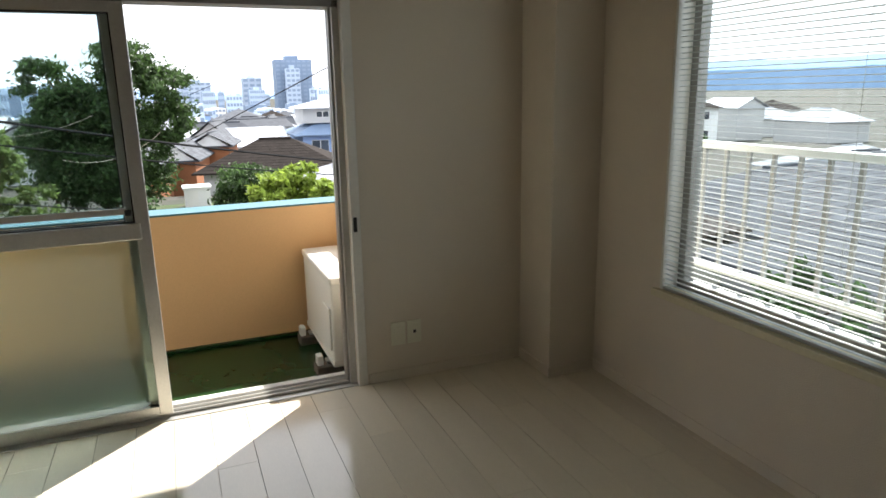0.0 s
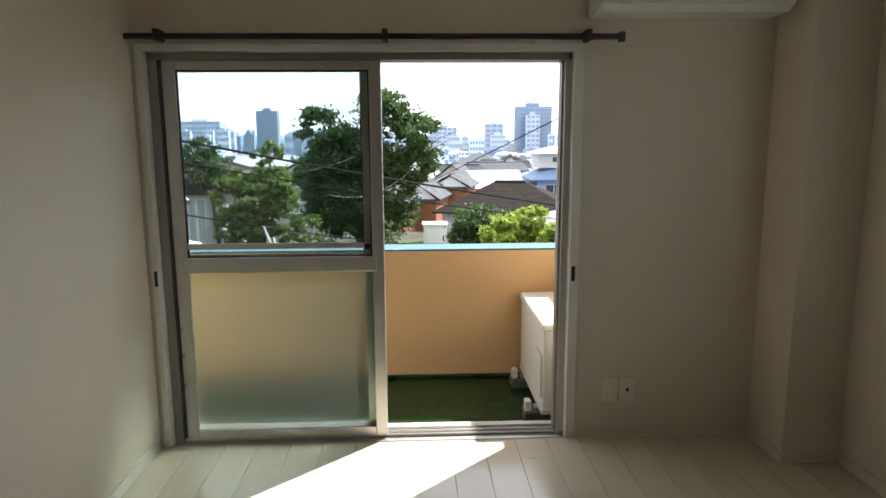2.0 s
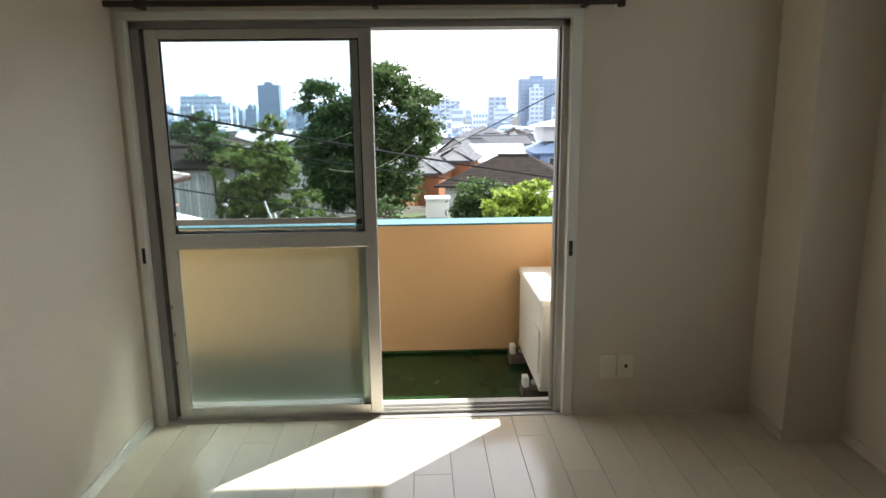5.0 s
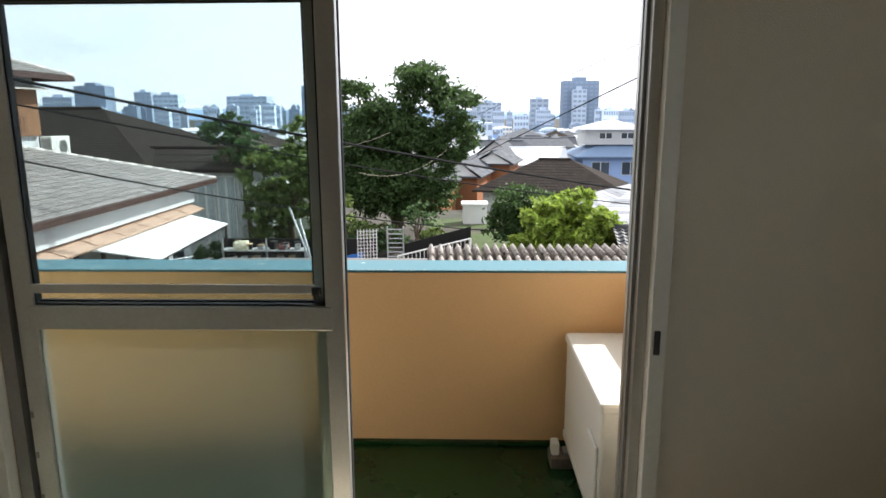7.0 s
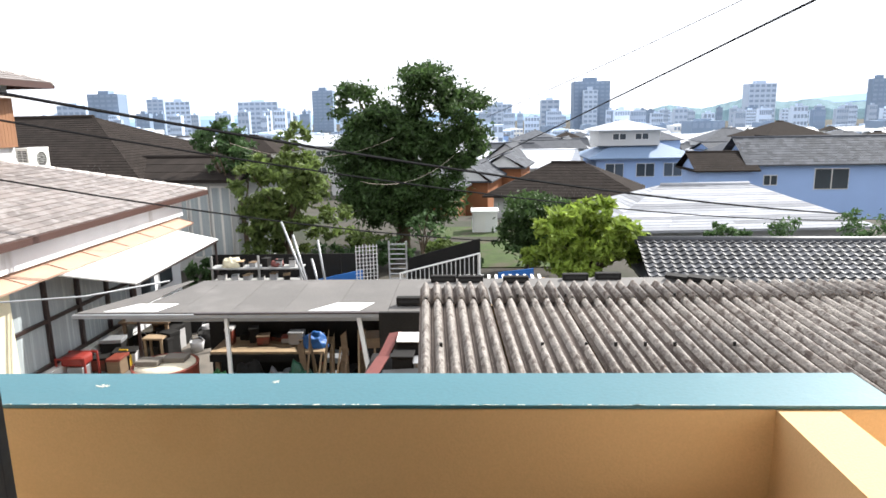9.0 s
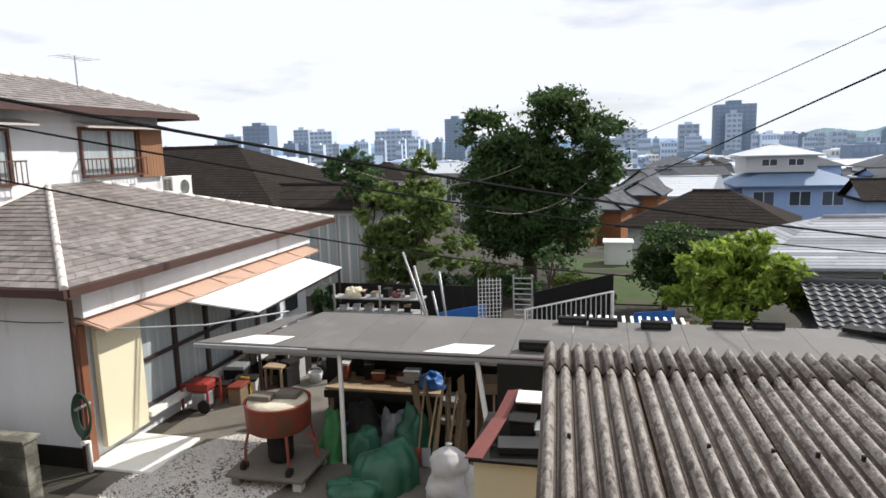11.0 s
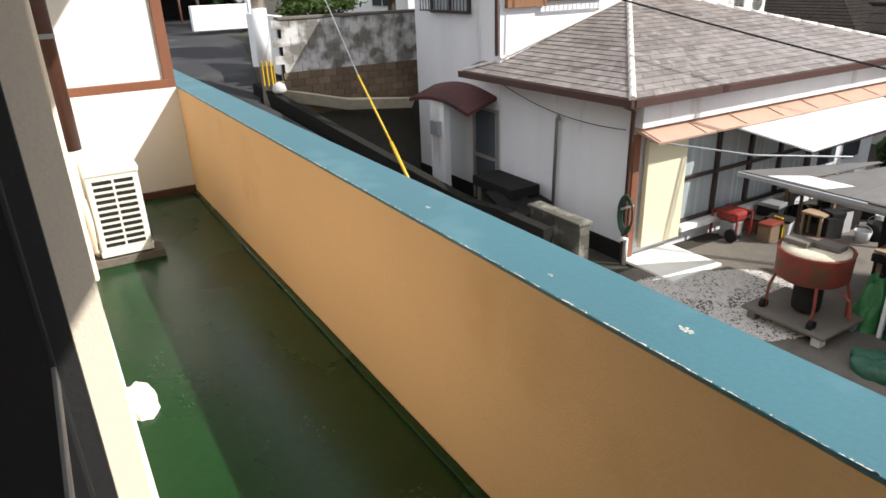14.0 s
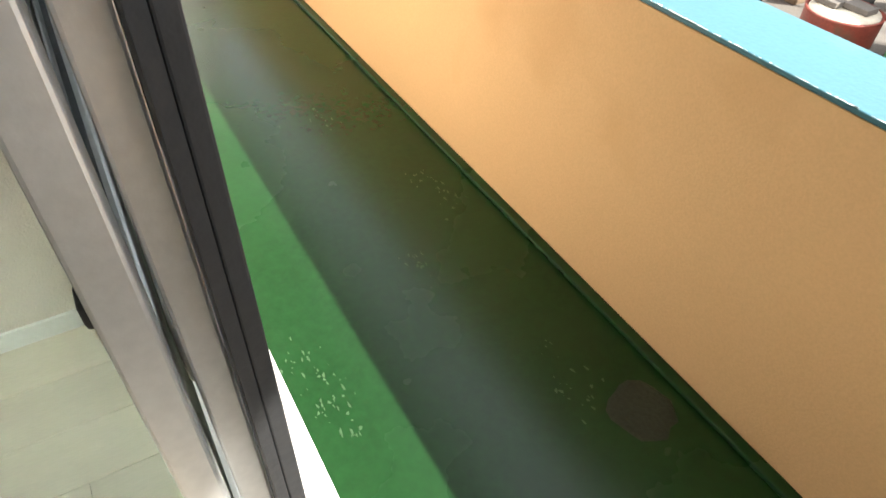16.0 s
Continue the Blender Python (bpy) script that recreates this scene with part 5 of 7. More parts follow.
for i in range(40):
    x, y = SX0 + 0.044 + 0.088 * rnd.randint(0, 58), rnd.choice((4.30, 3.4, 2.5))
    tube(bm, [(x, y, shed_z(y) + 0.02), (x, y, shed_z(y) + 0.045)], 0.01, 6)
tagged(part("bolt_heads", bm, M["dark"], shed), kind="stuff")

# ---- grey plastic lean-to roof with posts ----
lt = thing("lean_to", "grey plastic sheet lean-to on white steel posts", "lean-to")
for i in range(13):
    x0 = -4.40 + i * 0.77
    fx = 0.95 if i == 0 else 0.0
    t = max(0.0, 1 - i * 0.55)
    pts = [(x0, 8.62, -1.26), (x0 + 0.765, 8.62, -1.26), (x0 + 0.765 + 0.5 * max(0, 1 - (i + 1) * 0.5), 10.45, -1.23), (x0 + 0.95 * t, 10.45, -1.23)]
    part("roof_sheet", slabbed(pts, 0.012), M["grey_roof"], lt)
for x0, x1 in ((-4.0, -3.15), (-0.95, -0.15)):
    part("patch_sheet", slabbed([(x0, 8.66, -1.252), (x1 - 0.05, 8.66, -1.252), (x1 + 0.12, 9.05, -1.244), (x0 + 0.35, 9.05, -1.244)], 0.005), M["canopy"], lt, "white replacement sheet")
part("gutter_rail", bx(-4.42, 8.56, -1.33, 0.95, 8.618, -1.275), M["galv"], lt, "galvanised edge rail")
part("dark_edge", bx(-2.6, 8.555, -1.272, 0.95, 8.62, -1.255), M["rod"], lt)
part("cross_rail", bx(-3.7, 8.70, -1.42, 0.3, 8.74, -1.375), M["galv"], lt)
part("post", bx(-2.2, 8.66, G, -2.15, 8.71, -1.34), M["white"], lt)
part("post", slabbed([(-0.24, 8.68, -1.34), (-0.18, 8.68, -1.34), (-0.02, 8.68, -2.5), (-0.08, 8.68, -2.5)], 0.05), M["white"], lt)
for x in (1.6, 3.6, 5.4):
    part("post", bx(x, 10.3, G, x + 0.06, 10.36, -1.25), M["wood"], lt)
for x, y in ((0.32, 8.85), (0.75, 10.2), (1.2, 10.15), (1.95, 10.1), (2.95, 10.25), (3.5, 10.3)):
    b = thing("roof_weight", "dark concrete block weighing down the sheet roof", "block", "roof weights")
    part("block", bx(x, y, -1.236, x + 0.42, y + 0.13, -1.12, bevel=0.012), M["dark"], b)
    part("core", bx(x + 0.04, y - 0.002, -1.20, x + 0.38, y + 0.06, -1.16), M["black"], b)
pl = thing("roof_planks", "dark old planks lying on the sheet roof", "planks")
for i in range(3):
    part("plank", slabbed([(4.6 + i * 0.3, 10.2 - i * 0.2, -1.13 + 0.02 * i), (5.4 + i * 0.3, 9.8 - i * 0.15, -1.16), (5.5 + i * 0.3, 10.0 - i * 0.15, -1.16), (4.7 + i * 0.3, 10.4 - i * 0.2, -1.13 + 0.02 * i)], 0.06), M["dark"], pl)

# ---- mortar mixer ----
mx = thing("mortar_mixer", "rusty red pan mortar mixer with a cement-crusted top", "mixer", at=(-2.94, 8.25, 0))
part("pan", lathe([(0.39, -2.30), (0.44, -2.26), (0.45, -1.93), (0.46, -1.90), (0.43, -1.90), (0.42, -1.95)], 32), M["rust"], mx)
part("cement_crust", lathe([(0.415, -1.96), (0.41, -1.90), (0.28, -1.87), (0.05, -1.88)], 24), M["cement"], mx, "dried pale cement crust")
for x, y in ((-0.18, -0.1), (0.14, 0.05)):
    part("stone_slab", bx(x - 0.16, y - 0.1, -1.87, x + 0.16, y + 0.12, -1.80, bevel=0.01), M["concrete"], mx)
part("motor", lathe([(0.17, -2.75), (0.18, -2.7), (0.18, -2.45), (0.12, -2.30)], 16), M["dark"], mx)
for a in (0.6, 2.2, 3.8, 5.4):
    c, s = math.cos(a), math.sin(a)
    part("leg", tube(bmesh.new(), [(0.41 * c, 0.41 * s, -2.27), (0.47 * c, 0.47 * s, -2.5), (0.48 * c, 0.48 * s, -2.80)], 0.02, 6), M["rust"], mx)
for a in (3.8, 5.4):
    c, s = math.cos(a), math.sin(a)
    w = part("wheel", tube(bmesh.new(), [(0.5 * c - 0.03, 0.5 * s, -2.76), (0.5 * c + 0.03, 0.5 * s, -2.76)], 0.07, 14), M["dark"], mx)
part("handle", tube(bmesh.new(), [(0.45, -0.1, -2.3), (0.62, -0.2, -2.35), (0.66, -0.2, -2.6)], 0.018, 6), M["rust"], mx)
pal = thing("mixer_platform", "low concrete slab platform on blocks", "platform")
part("slab", bx(-3.52, 7.74, G + 0.15, -2.38, 8.75, G + 0.2, bevel=0.012), M["concrete"], pal)
for x in (-3.46, -2.56):
    for y in (7.80, 8.55):
        part("block", bx(x, y, G + 0.012, x + 0.12, y + 0.14, G + 0.149, bevel=0.008), M["blockwall"], pal)

# ---- lane: block wall, pole, cables ----
bw = thing("wall_block", "old concrete block wall, whitened above and brown below", "wall", kind="structure")
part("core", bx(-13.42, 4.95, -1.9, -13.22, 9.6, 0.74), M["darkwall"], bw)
bl = to_mesh("block", bx(0.0, 0.004, 0.004, 0.012, 0.396, 0.186, bevel=0.004), M["blockwall"])
br = to_mesh("block", bx(0.0, 0.004, 0.004, 0.03, 0.306, 0.156, bevel=0.008), M["brickbrown"])
for r in range(6):
    for k in range(12):
        o = new("block", bl)
        o.matrix_basis = pose(-13.22, 4.95 + k * 0.4 - (0.2 if r % 2 else 0) + (0.2 if k == 0 and r % 2 else 0) * 0, -0.36 + r * 0.182)
        o.parent = bw
for r in range(9):
    for k in range(15):
        o = new("brick", br)
        o.matrix_basis = pose(-13.22, 4.90 + k * 0.31 - (0.155 if r % 2 else 0), -1.78 + r * 0.158)
        o.parent = bw
part("coping", bx(-13.46, 4.9, 0.741, -13.18, 9.6, 0.80, bevel=0.01), M["concrete"], bw)
ww = thing("wall_lane", "white painted garden wall along the lane", "wall", kind="structure")
part("face", bx(-15.6, 4.93, -1.0, -13.43, 5.10, 0.82), M["white"], ww)
part("plinth", bx(-15.6, 4.90, -1.0, -13.43, 4.929, -0.42), M["darkwall"], ww)
ww2 = thing("wall_lane", "low white painted wall across the lane", "wall", kind="structure")
part("face", bx(-24.3, 5.4, 0.0, -24.0, 7.4, 0.85, bevel=0.02), M["white"], ww2)
part("pier", bx(-24.35, 7.401, 0.0, -23.95, 7.8, 1.15, bevel=0.02), M["white"], ww2)
kerb = single("kerb", slabbed([(-13.18, 4.6, -0.66), (-12.7, 6.2, -1.02), (-12.55, 7.8, -1.15), (-12.8, 7.8, -1.15), (-12.95, 6.2, -1.0), (-13.4, 4.6, -0.64)], 0.3), M["cement"], "pale concrete kerb at the lane corner", "kerb", kind="structure")

pole = thing("utility_pole", "concrete utility pole with fittings and a yellow-striped foot", "utility pole", at=(-13.05, 4.5, 0))
part("shaft", tube(bmesh.new(), [(0, 0, -1.2), (-0.35, 0.02, 9.0)], 0.15, 14, 0.10), M["pole"], pole)
part("white_sleeve", tube(bmesh.new(), [(-0.013, 0, -0.15), (-0.055, 0.0, 1.0)], 0.158, 14), M["white"], pole, "white posted sleeve")
for k in range(4):
    a = -0.9 + k * 0.6
    part("stripe", tube(bmesh.new(), [(0.155 * math.cos(a), 0.155 * math.sin(a), -0.55), (0.155 * math.cos(a) - 0.015, 0.155 * math.sin(a), -0.05)], 0.02, 6), M["yellow"], pole, "yellow warning stripe")
for z in (4.1, 4.6, 5.2):
    part("cross_arm", bar((-0.2, -0.5, z), (-0.2, 0.5, z), 0.035, 6), M["galv"], pole)
part("junction_box", bx(0.0, 0.05, 3.9, 0.22, 0.32, 4.25, bevel=0.02), M["dark"], pole)
for z in (2.2, 2.9, 3.4):
    part("bolt", bar((-0.1, -0.22, z), (-0.1, 0.22, z), 0.012, 5), M["galv"], pole)
mr = part("mirror_plate", tube(bmesh.new(), [(0.10, -0.42, 1.35), (0.13, -0.40, 1.35)], 0.22, 18), M["galv"], pole, "round grey traffic mirror back")
gy = thing("guy_wire", "steel guy wire with a yellow plastic guard", "guy wire")
part("wire", bar((-14.3, 5.41, 3.86), (-10.5, 5.457, -0.194), 0.012, 5), M["galv"], gy)
part("guard", bar((-10.5, 5.457, -0.194), (-9.3, 5.49, -1.33), 0.02, 8, 0.024), M["yellow"], gy, "yellow plastic guard")
part("guard", bar((-9.35, 5.49, -1.28), (-8.55, 5.52, -2.1), 0.034, 8), M["yellow"], gy, "yellow plastic guard")
wbag = single("white_bag", lathe([(0.2, 0), (0.26, 0.1), (0.2, 0.3), (0.05, 0.38)], 10), M["sack"], "white rubbish bag at the foot of the pole", "bag", at=pose(-12.75, 4.62, -0.70) @ Matrix.Scale(0.6, 4))


def cable(a, b, sag, r=0.012, n=20, label="black overhead cable sagging between poles", mt=None):
    a, b = Vector(a), Vector(b)
    pts = [a.lerp(b, i / n) - Vector((0, 0, sag * 4 * (i / n) * (1 - i / n))) for i in range(n + 1)]
    return single("overhead_cable", tube(bmesh.new(), pts, r, 5), mt or M["wire"], label, "cable", "overhead cables")


PT = (-13.2, 4.5, 4.0)
cable(PT, (15.8, 24.2, -2.3), 0.55, 0.028)
cable((-13.2, 4.5, 3.75), (15.2, 23.8, -2.45), 0.75, 0.017)
cable((-13.2, 4.5, 3.4), (8.6, 24.3, -3.2), 1.0, 0.017)
cable((5.6, 7.45, 2.82), (1.9, 30.0, -0.6), 0.0, 0.016)
cable((7.6, 13.1, 4.0), (2.07, 25.4, 1.5), 0.05, 0.010, label="thin black overhead cable against the sky")
for dz, dx in ((0.0, 0), (0.35, 0.6), (0.95, -0.5), (1.3, 0.2)):
    cable((-13.2, 4.3, 4.2 + dz), (-40 + dx, -4, 5.6 + 1.6 * dz), 0.7, 0.014)
cable((-9.2, 7.80, -0.42), (-5.9, 7.80, -0.80), 0.16, 0.007, label="thin black cable sagging along the house wall")
cable((-5.2, 17.6, 0.9), (-1.0, 20.5, 0.9), 0.5, 0.007, label="pale slack cable in the tree", mt=M["pole"])
cable((-1.6, 17.5, -0.2), (0.9, 21, 0.3), 0.4, 0.006, label="pale slack cable by the tree", mt=M["pole"])


# ---- trees ----
def tree(name, label, x, y, z, blobs, leaf, n, size, seed, trunk=0.16, limbs=9, gaps=0.25, group="", tufts=15):
    """Tapered trunk, limbs to each clump, and a crown of single leaves."""
    rnd = np.random.RandomState(seed)
    t = thing(name, label, "tree" if name == "tree" else "shrub", group)
    bl_ = np.array(blobs, float)
    top = bl_[:, 2].max()
    bm = bmesh.new()
    mid = (x + (bl_[:, 0].mean() - x) * 0.5, y + (bl_[:, 1].mean() - y) * 0.5, z + (bl_[:, 2].mean() - z) * 0.7)
    tube(bm, [(x, y, z - 0.2), ((x + mid[0]) / 2 + 0.05, (y + mid[1]) / 2, (z + mid[2]) / 2), mid], trunk, 8, trunk * 0.55)
    part("trunk", bm, M["bark"], t)
    for i in range(min(limbs, len(bl_))):
        b = bl_[i]
        q = Vector(mid).lerp(Vector((x, y, z)), rnd.uniform(0.0, 0.45))
        e = Vector(b[:3]) + Vector((0, 0, b[5] * 0.3))
        m_ = q.lerp(e, 0.5) + Vector((rnd.uniform(-0.1, 0.1), rnd.uniform(-0.1, 0.1), 0.1))
        part("limb", tube(bmesh.new(), [q, m_, e], trunk * 0.42, 6, trunk * 0.1), M["bark"], t)
    vol = (bl_[:, 3] * bl_[:, 4] * bl_[:, 5]) ** 0.67
    pick = rnd.choice(len(bl_), n, p=vol / vol.sum())
    # each limb's foliage breaks up into smaller tufts set round its outside
    sd = rnd.normal(size=(len(bl_), tufts, 3)) + np.array((0, 0, 0.25))
    sd /= np.linalg.norm(sd, axis=2)[:, :, None]
    sr = rnd.uniform(0.55, 0.98, (len(bl_), tufts))
    sub = rnd.randint(0, tufts, n)
    d = rnd.normal(size=(n, 3))
    spread = np.where(rnd.uniform(size=n) < 0.06, 1.5, 1.0) * rnd.uniform(0.5, 1.15, n) * (0.30 - 0.10 * gaps)
    off = sd[pick, sub] * sr[pick, sub][:, None] + d * spread[:, None] * np.array((0.58, 0.58, 0.40))
    c = bl_[pick, :3] + off * bl_[pick, 3:6]
    d = off / (np.linalg.norm(off, axis=1)[:, None] + 1e-6)
    keep = c[:, 2] > z + 0.02
    c, d = c[keep], d[keep]
    k = len(c)
    a = rnd.normal(size=(k, 3)) + d * 0.3
    a /= np.linalg.norm(a, axis=1)[:, None]
    b = np.cross(a, rnd.normal(size=(k, 3)))
    b /= np.linalg.norm(b, axis=1)[:, None]
    s = size * rnd.uniform(0.6, 1.3, k)[:, None]
    nn = np.cross(a, b) * s * 0.12
    v = np.stack([c - a * s, c + b * s * 0.42 + nn, c + a * s, c - b * s * 0.42 + nn], 1).reshape(-1, 3)
    f = np.arange(4 * k).reshape(k, 4)
    fa = np.concatenate([f[:, [0, 1, 2]], f[:, [0, 2, 3]]])
    me = bpy.data.meshes.new("crown")
    me.from_pydata(v.tolist(), [], fa.tolist())
    me.materials.append(leaf)
    o = new("crown", me)
    o.parent = t
    tagged(o, kind="stuff")
    return t


def blobs_in(x0, x1, y, dy, z0, z1, n, r, seed, shape=1.0):
    rnd = random.Random(seed)
    out = []
    for i in range(n):
        u, v = rnd.uniform(-1, 1), rnd.uniform(-1, 1)
        if u * u + v * v > 1.0:
            u, v = u * 0.7, v * 0.7
        w = r * rnd.uniform(0.7, 1.25)
        out.append(((x0 + x1) / 2 + u * ((x1 - x0) / 2 - w * 0.8), y + rnd.uniform(-dy, dy), (z0 + z1) / 2 + v * ((z1 - z0) / 2 - w * 0.7), w, w, w * 0.85))
    return out


big = blobs_in(-3.4, 0.6, 22.2, 1.2, -2.2, 2.2, 14, 1.15, 21)
big += [(-2.3, 21.8, 1.9, 1.0, 1.0, 0.8), (-0.2, 22, 2.5, 1.2, 1.2, 0.95), (1.1, 22, 1.6, 1.05, 1.1, 1.0), (1.3, 22, 0.5, 0.8, 0.9, 0.75), (0.3, 22, 2.2, 0.9, 0.9, 0.8), (-1.1, 21.5, 1.1, 1.1, 1, 1), (-1.4, 21.5, -1.4, 1.2, 1, 0.9), (0.9, 22, 0.6, 1.15, 1.0, 1.0), (0.2, 21.8, -0.5, 1.2, 1.0, 1.0), (-0.6, 21.7, -1.5, 1.1, 1.0, 0.9), (0.3, 22, -1.5, 0.9, 0.9, 0.8)]
tree("tree", "large dark evergreen tree in the garden", -1.0, 22, -3.1, big, M["leaf_dark"], 74000, 0.09, 1, 0.28, 16, 0.0, tufts=26)
mid_b = blobs_in(-5.0, -2.2, 17, 0.8, -2.3, 1.0, 17, 0.58, 31) + [(-3.3, 17, 1.0, 0.45, 0.45, 0.4), (-2.2, 16.8, -1.2, 0.6, 0.6, 0.5), (-3.0, 16.7, -0.2, 0.7, 0.6, 0.6)]
tree("tree", "light green garden tree with sparse branches", -3.6, 17, -3.0, mid_b, M["leaf_sun"], 13000, 0.10, 2, 0.12, 14, 0.3, tufts=12)
sp = blobs_in(-7.4, -4.6, 19, 0.6, -0.6, 1.9, 12, 0.5, 41)
tree("tree", "thin half-bare tree with grey twigs", -5.4, 19, -3.0, sp, M["leaf_far"], 4200, 0.085, 3, 0.1, 12)
lime = blobs_in(2.5, 5.5, 14.2, 0.9, -2.7, -0.45, 20, 0.48, 51) + [(4.2, 14.1, -0.55, 0.45, 0.45, 0.38), (3.4, 14, -0.9, 0.6, 0.5, 0.4)]
tree("tree", "bright yellow-green garden tree behind the sheet roof", 4.0, 14.3, -3.0, lime, M["leaf_lime"], 7500, 0.12, 4, 0.07, 18, 0.4, tufts=12)
dk = blobs_in(2.0, 4.6, 18.6, 0.6, -2.9, -0.5, 9, 0.75, 61)
tree("shrub", "dark clipped evergreen shrub", 3.0, 18.6, -3.0, dk, M["leaf_dark"], 9000, 0.08, 5, 0.08, 8, 0.0, tufts=24)
for i, (x, y, z, r) in enumerate(((7.7, 16, -1.5, 0.42), (9.2, 16, -1.65, 0.62), (11.2, 16.2, -1.6, 0.7), (8.2, 16, -1.7, 0.35))):
    tree("shrub", "small round garden shrub in shade", x, y, -3.0, [(x, y, z, r, r, r * 0.9), (x + 0.1, y, z - 0.5, r * 0.9, r, r)], M["leaf_far"], 1100, 0.07, 70 + i, 0.05, 2, group="garden shrubs")
bt = blobs_in(-0.6, 0.9, 17, 0.3, -1.9, -0.9, 6, 0.3, 81)
tree("tree", "small leafless fruit tree with a pale trunk", 0.0, 17, -3.0, bt, M["leaf_far"], 350, 0.07, 8, 0.07, 6)
for i, (x, y, r) in enumerate(((-5.6, 16.4, 0.5), (-4.6, 18.6, 0.6), (-2.6, 18.0, 0.55), (-1.7, 15.8, 0.4), (-1.0, 18.8, 0.5), (0.5, 19.4, 0.45), (-3.3, 15.9, 0.4), (-2.0, 20.0, 0.6), (1.2, 17.6, 0.35))):
    tree("shrub", "low leafy garden plant in the dappled shade", x, y, -3.0, [(x, y, -2.75 + r * 0.6, r, r, r * 0.8), (x + r * 0.8, y + 0.2, -2.75 + r * 0.4, r * 0.8, r * 0.8, r * 0.6), (x - r * 0.7, y, -2.8 + r * 0.5, r * 0.7, r * 0.7, r * 0.7)], M["leaf_sun" if i % 2 else "leaf_far"], 1500, 0.08, 400 + i, 0.04, 3, 0.3, group="garden plants")
h1 = blobs_in(-17.5, -15.5, 7.0, 1.0, 1.0, 4.2, 4, 0.8, 91) + [(-16.5, 6.2, 3.1, 0.7, 0.8, 0.7), (-16.5, 7.4, 3.7, 0.8, 0.9, 0.7), (-16.3, 6.6, 1.6, 0.9, 1.0, 0.9), (-16.2, 7.9, 1.6, 0.9, 0.9, 0.8), (-16.2, 7.2, 2.4, 0.9, 1.0, 0.8), (-15.9, 8.2, 2.9, 0.6, 0.6, 0.5), (-15.8, 6.8, 0.9, 0.8, 1.0, 0.5)]
tree("tree", "dense dark green tree above the block wall", -16.6, 7.1, -0.2, h1, M["leaf_mid"], 24000, 0.085, 9, 0.2, 11, 0.0, tufts=22)
h2 = [(-17, 10.1, 3.5, 0.9, 1.0, 0.6), (-17, 9.2, 3.0, 0.8, 0.8, 0.6), (-16.8, 10.8, 3.0, 0.8, 0.9, 0.6), (-16.8, 9.4, 2.0, 0.9, 0.9, 0.8), (-16.8, 10.3, 2.1, 0.9, 0.9, 0.8), (-17, 8.6, 2.4, 0.7, 0.7, 0.6), (-17.2, 9.8, 1.5, 0.8, 0.9, 0.5)]
tree("tree", "dark tree with bare stems beside the white house", -16.9, 9.5, -0.2, h2, M["leaf_dark"], 18000, 0.085, 10, 0.16, 7, 0.0, tufts=22)
h3 = blobs_in(-29, -25, 8.0, 1.4, 0.6, 2.6, 8, 0.8, 95)
tree("tree", "garden trees beside the lane house", -27, 8.0, 0.0, h3, M["leaf_far"], 3500, 0.13, 11, 0.12, 8)
h4 = blobs_in(-27, -24, 6.0, 0.8, 0.9, 3.0, 6, 0.6, 96)
tree("tree", "slim pine by the lane house", -25.5, 6.0, 0.2, h4, M["leaf_dark"], 1800, 0.11, 12, 0.08, 6)


# ---- houses beyond the yard ----
def wavy_tiles(a, b, d, c, parent, material, row=0.17, pitch=0.175):
    """Courses of interlocking S-shaped tiles, each with its own lip, on the plane a-b (eave) to d-c (ridge)."""
    a, b, c, d = (Vector(p) for p in (a, b, c, d))
    n = (b - a).cross(d - a).normalized()
    if n.z < 0:
        n = -n
    rows, cols_ = max(1, round((d - a).length / row)), max(1, round((b - a).length / pitch))
    wave = (0.030, 0.012, 0.0, -0.004, 0.0, 0.010, 0.026, 0.034)
    vs_, fs_ = [], []
    for r in range(rows):
        e0, e1 = r / rows, min(1.0, (r + 1.1) / rows)
        for k in range(cols_):
            base = len(vs_)
            for w, h in enumerate(wave):
                u = (k + 0.985 * w / 7) / cols_
                p, q = a.lerp(d, e0).lerp(b.lerp(c, e0), u), a.lerp(d, e1).lerp(b.lerp(c, e1), u)
                vs_ += [p + n * (h + 0.002), p + n * (h + 0.030), q + n * (h + 0.004)]
            for w in range(7):
                o = base + 3 * w
                fs_ += [(o, o + 3, o + 4, o + 1), (o + 1, o + 4, o + 5, o + 2)]
    tagged(soup("tile_field", vs_, fs_, material, parent), kind="stuff")


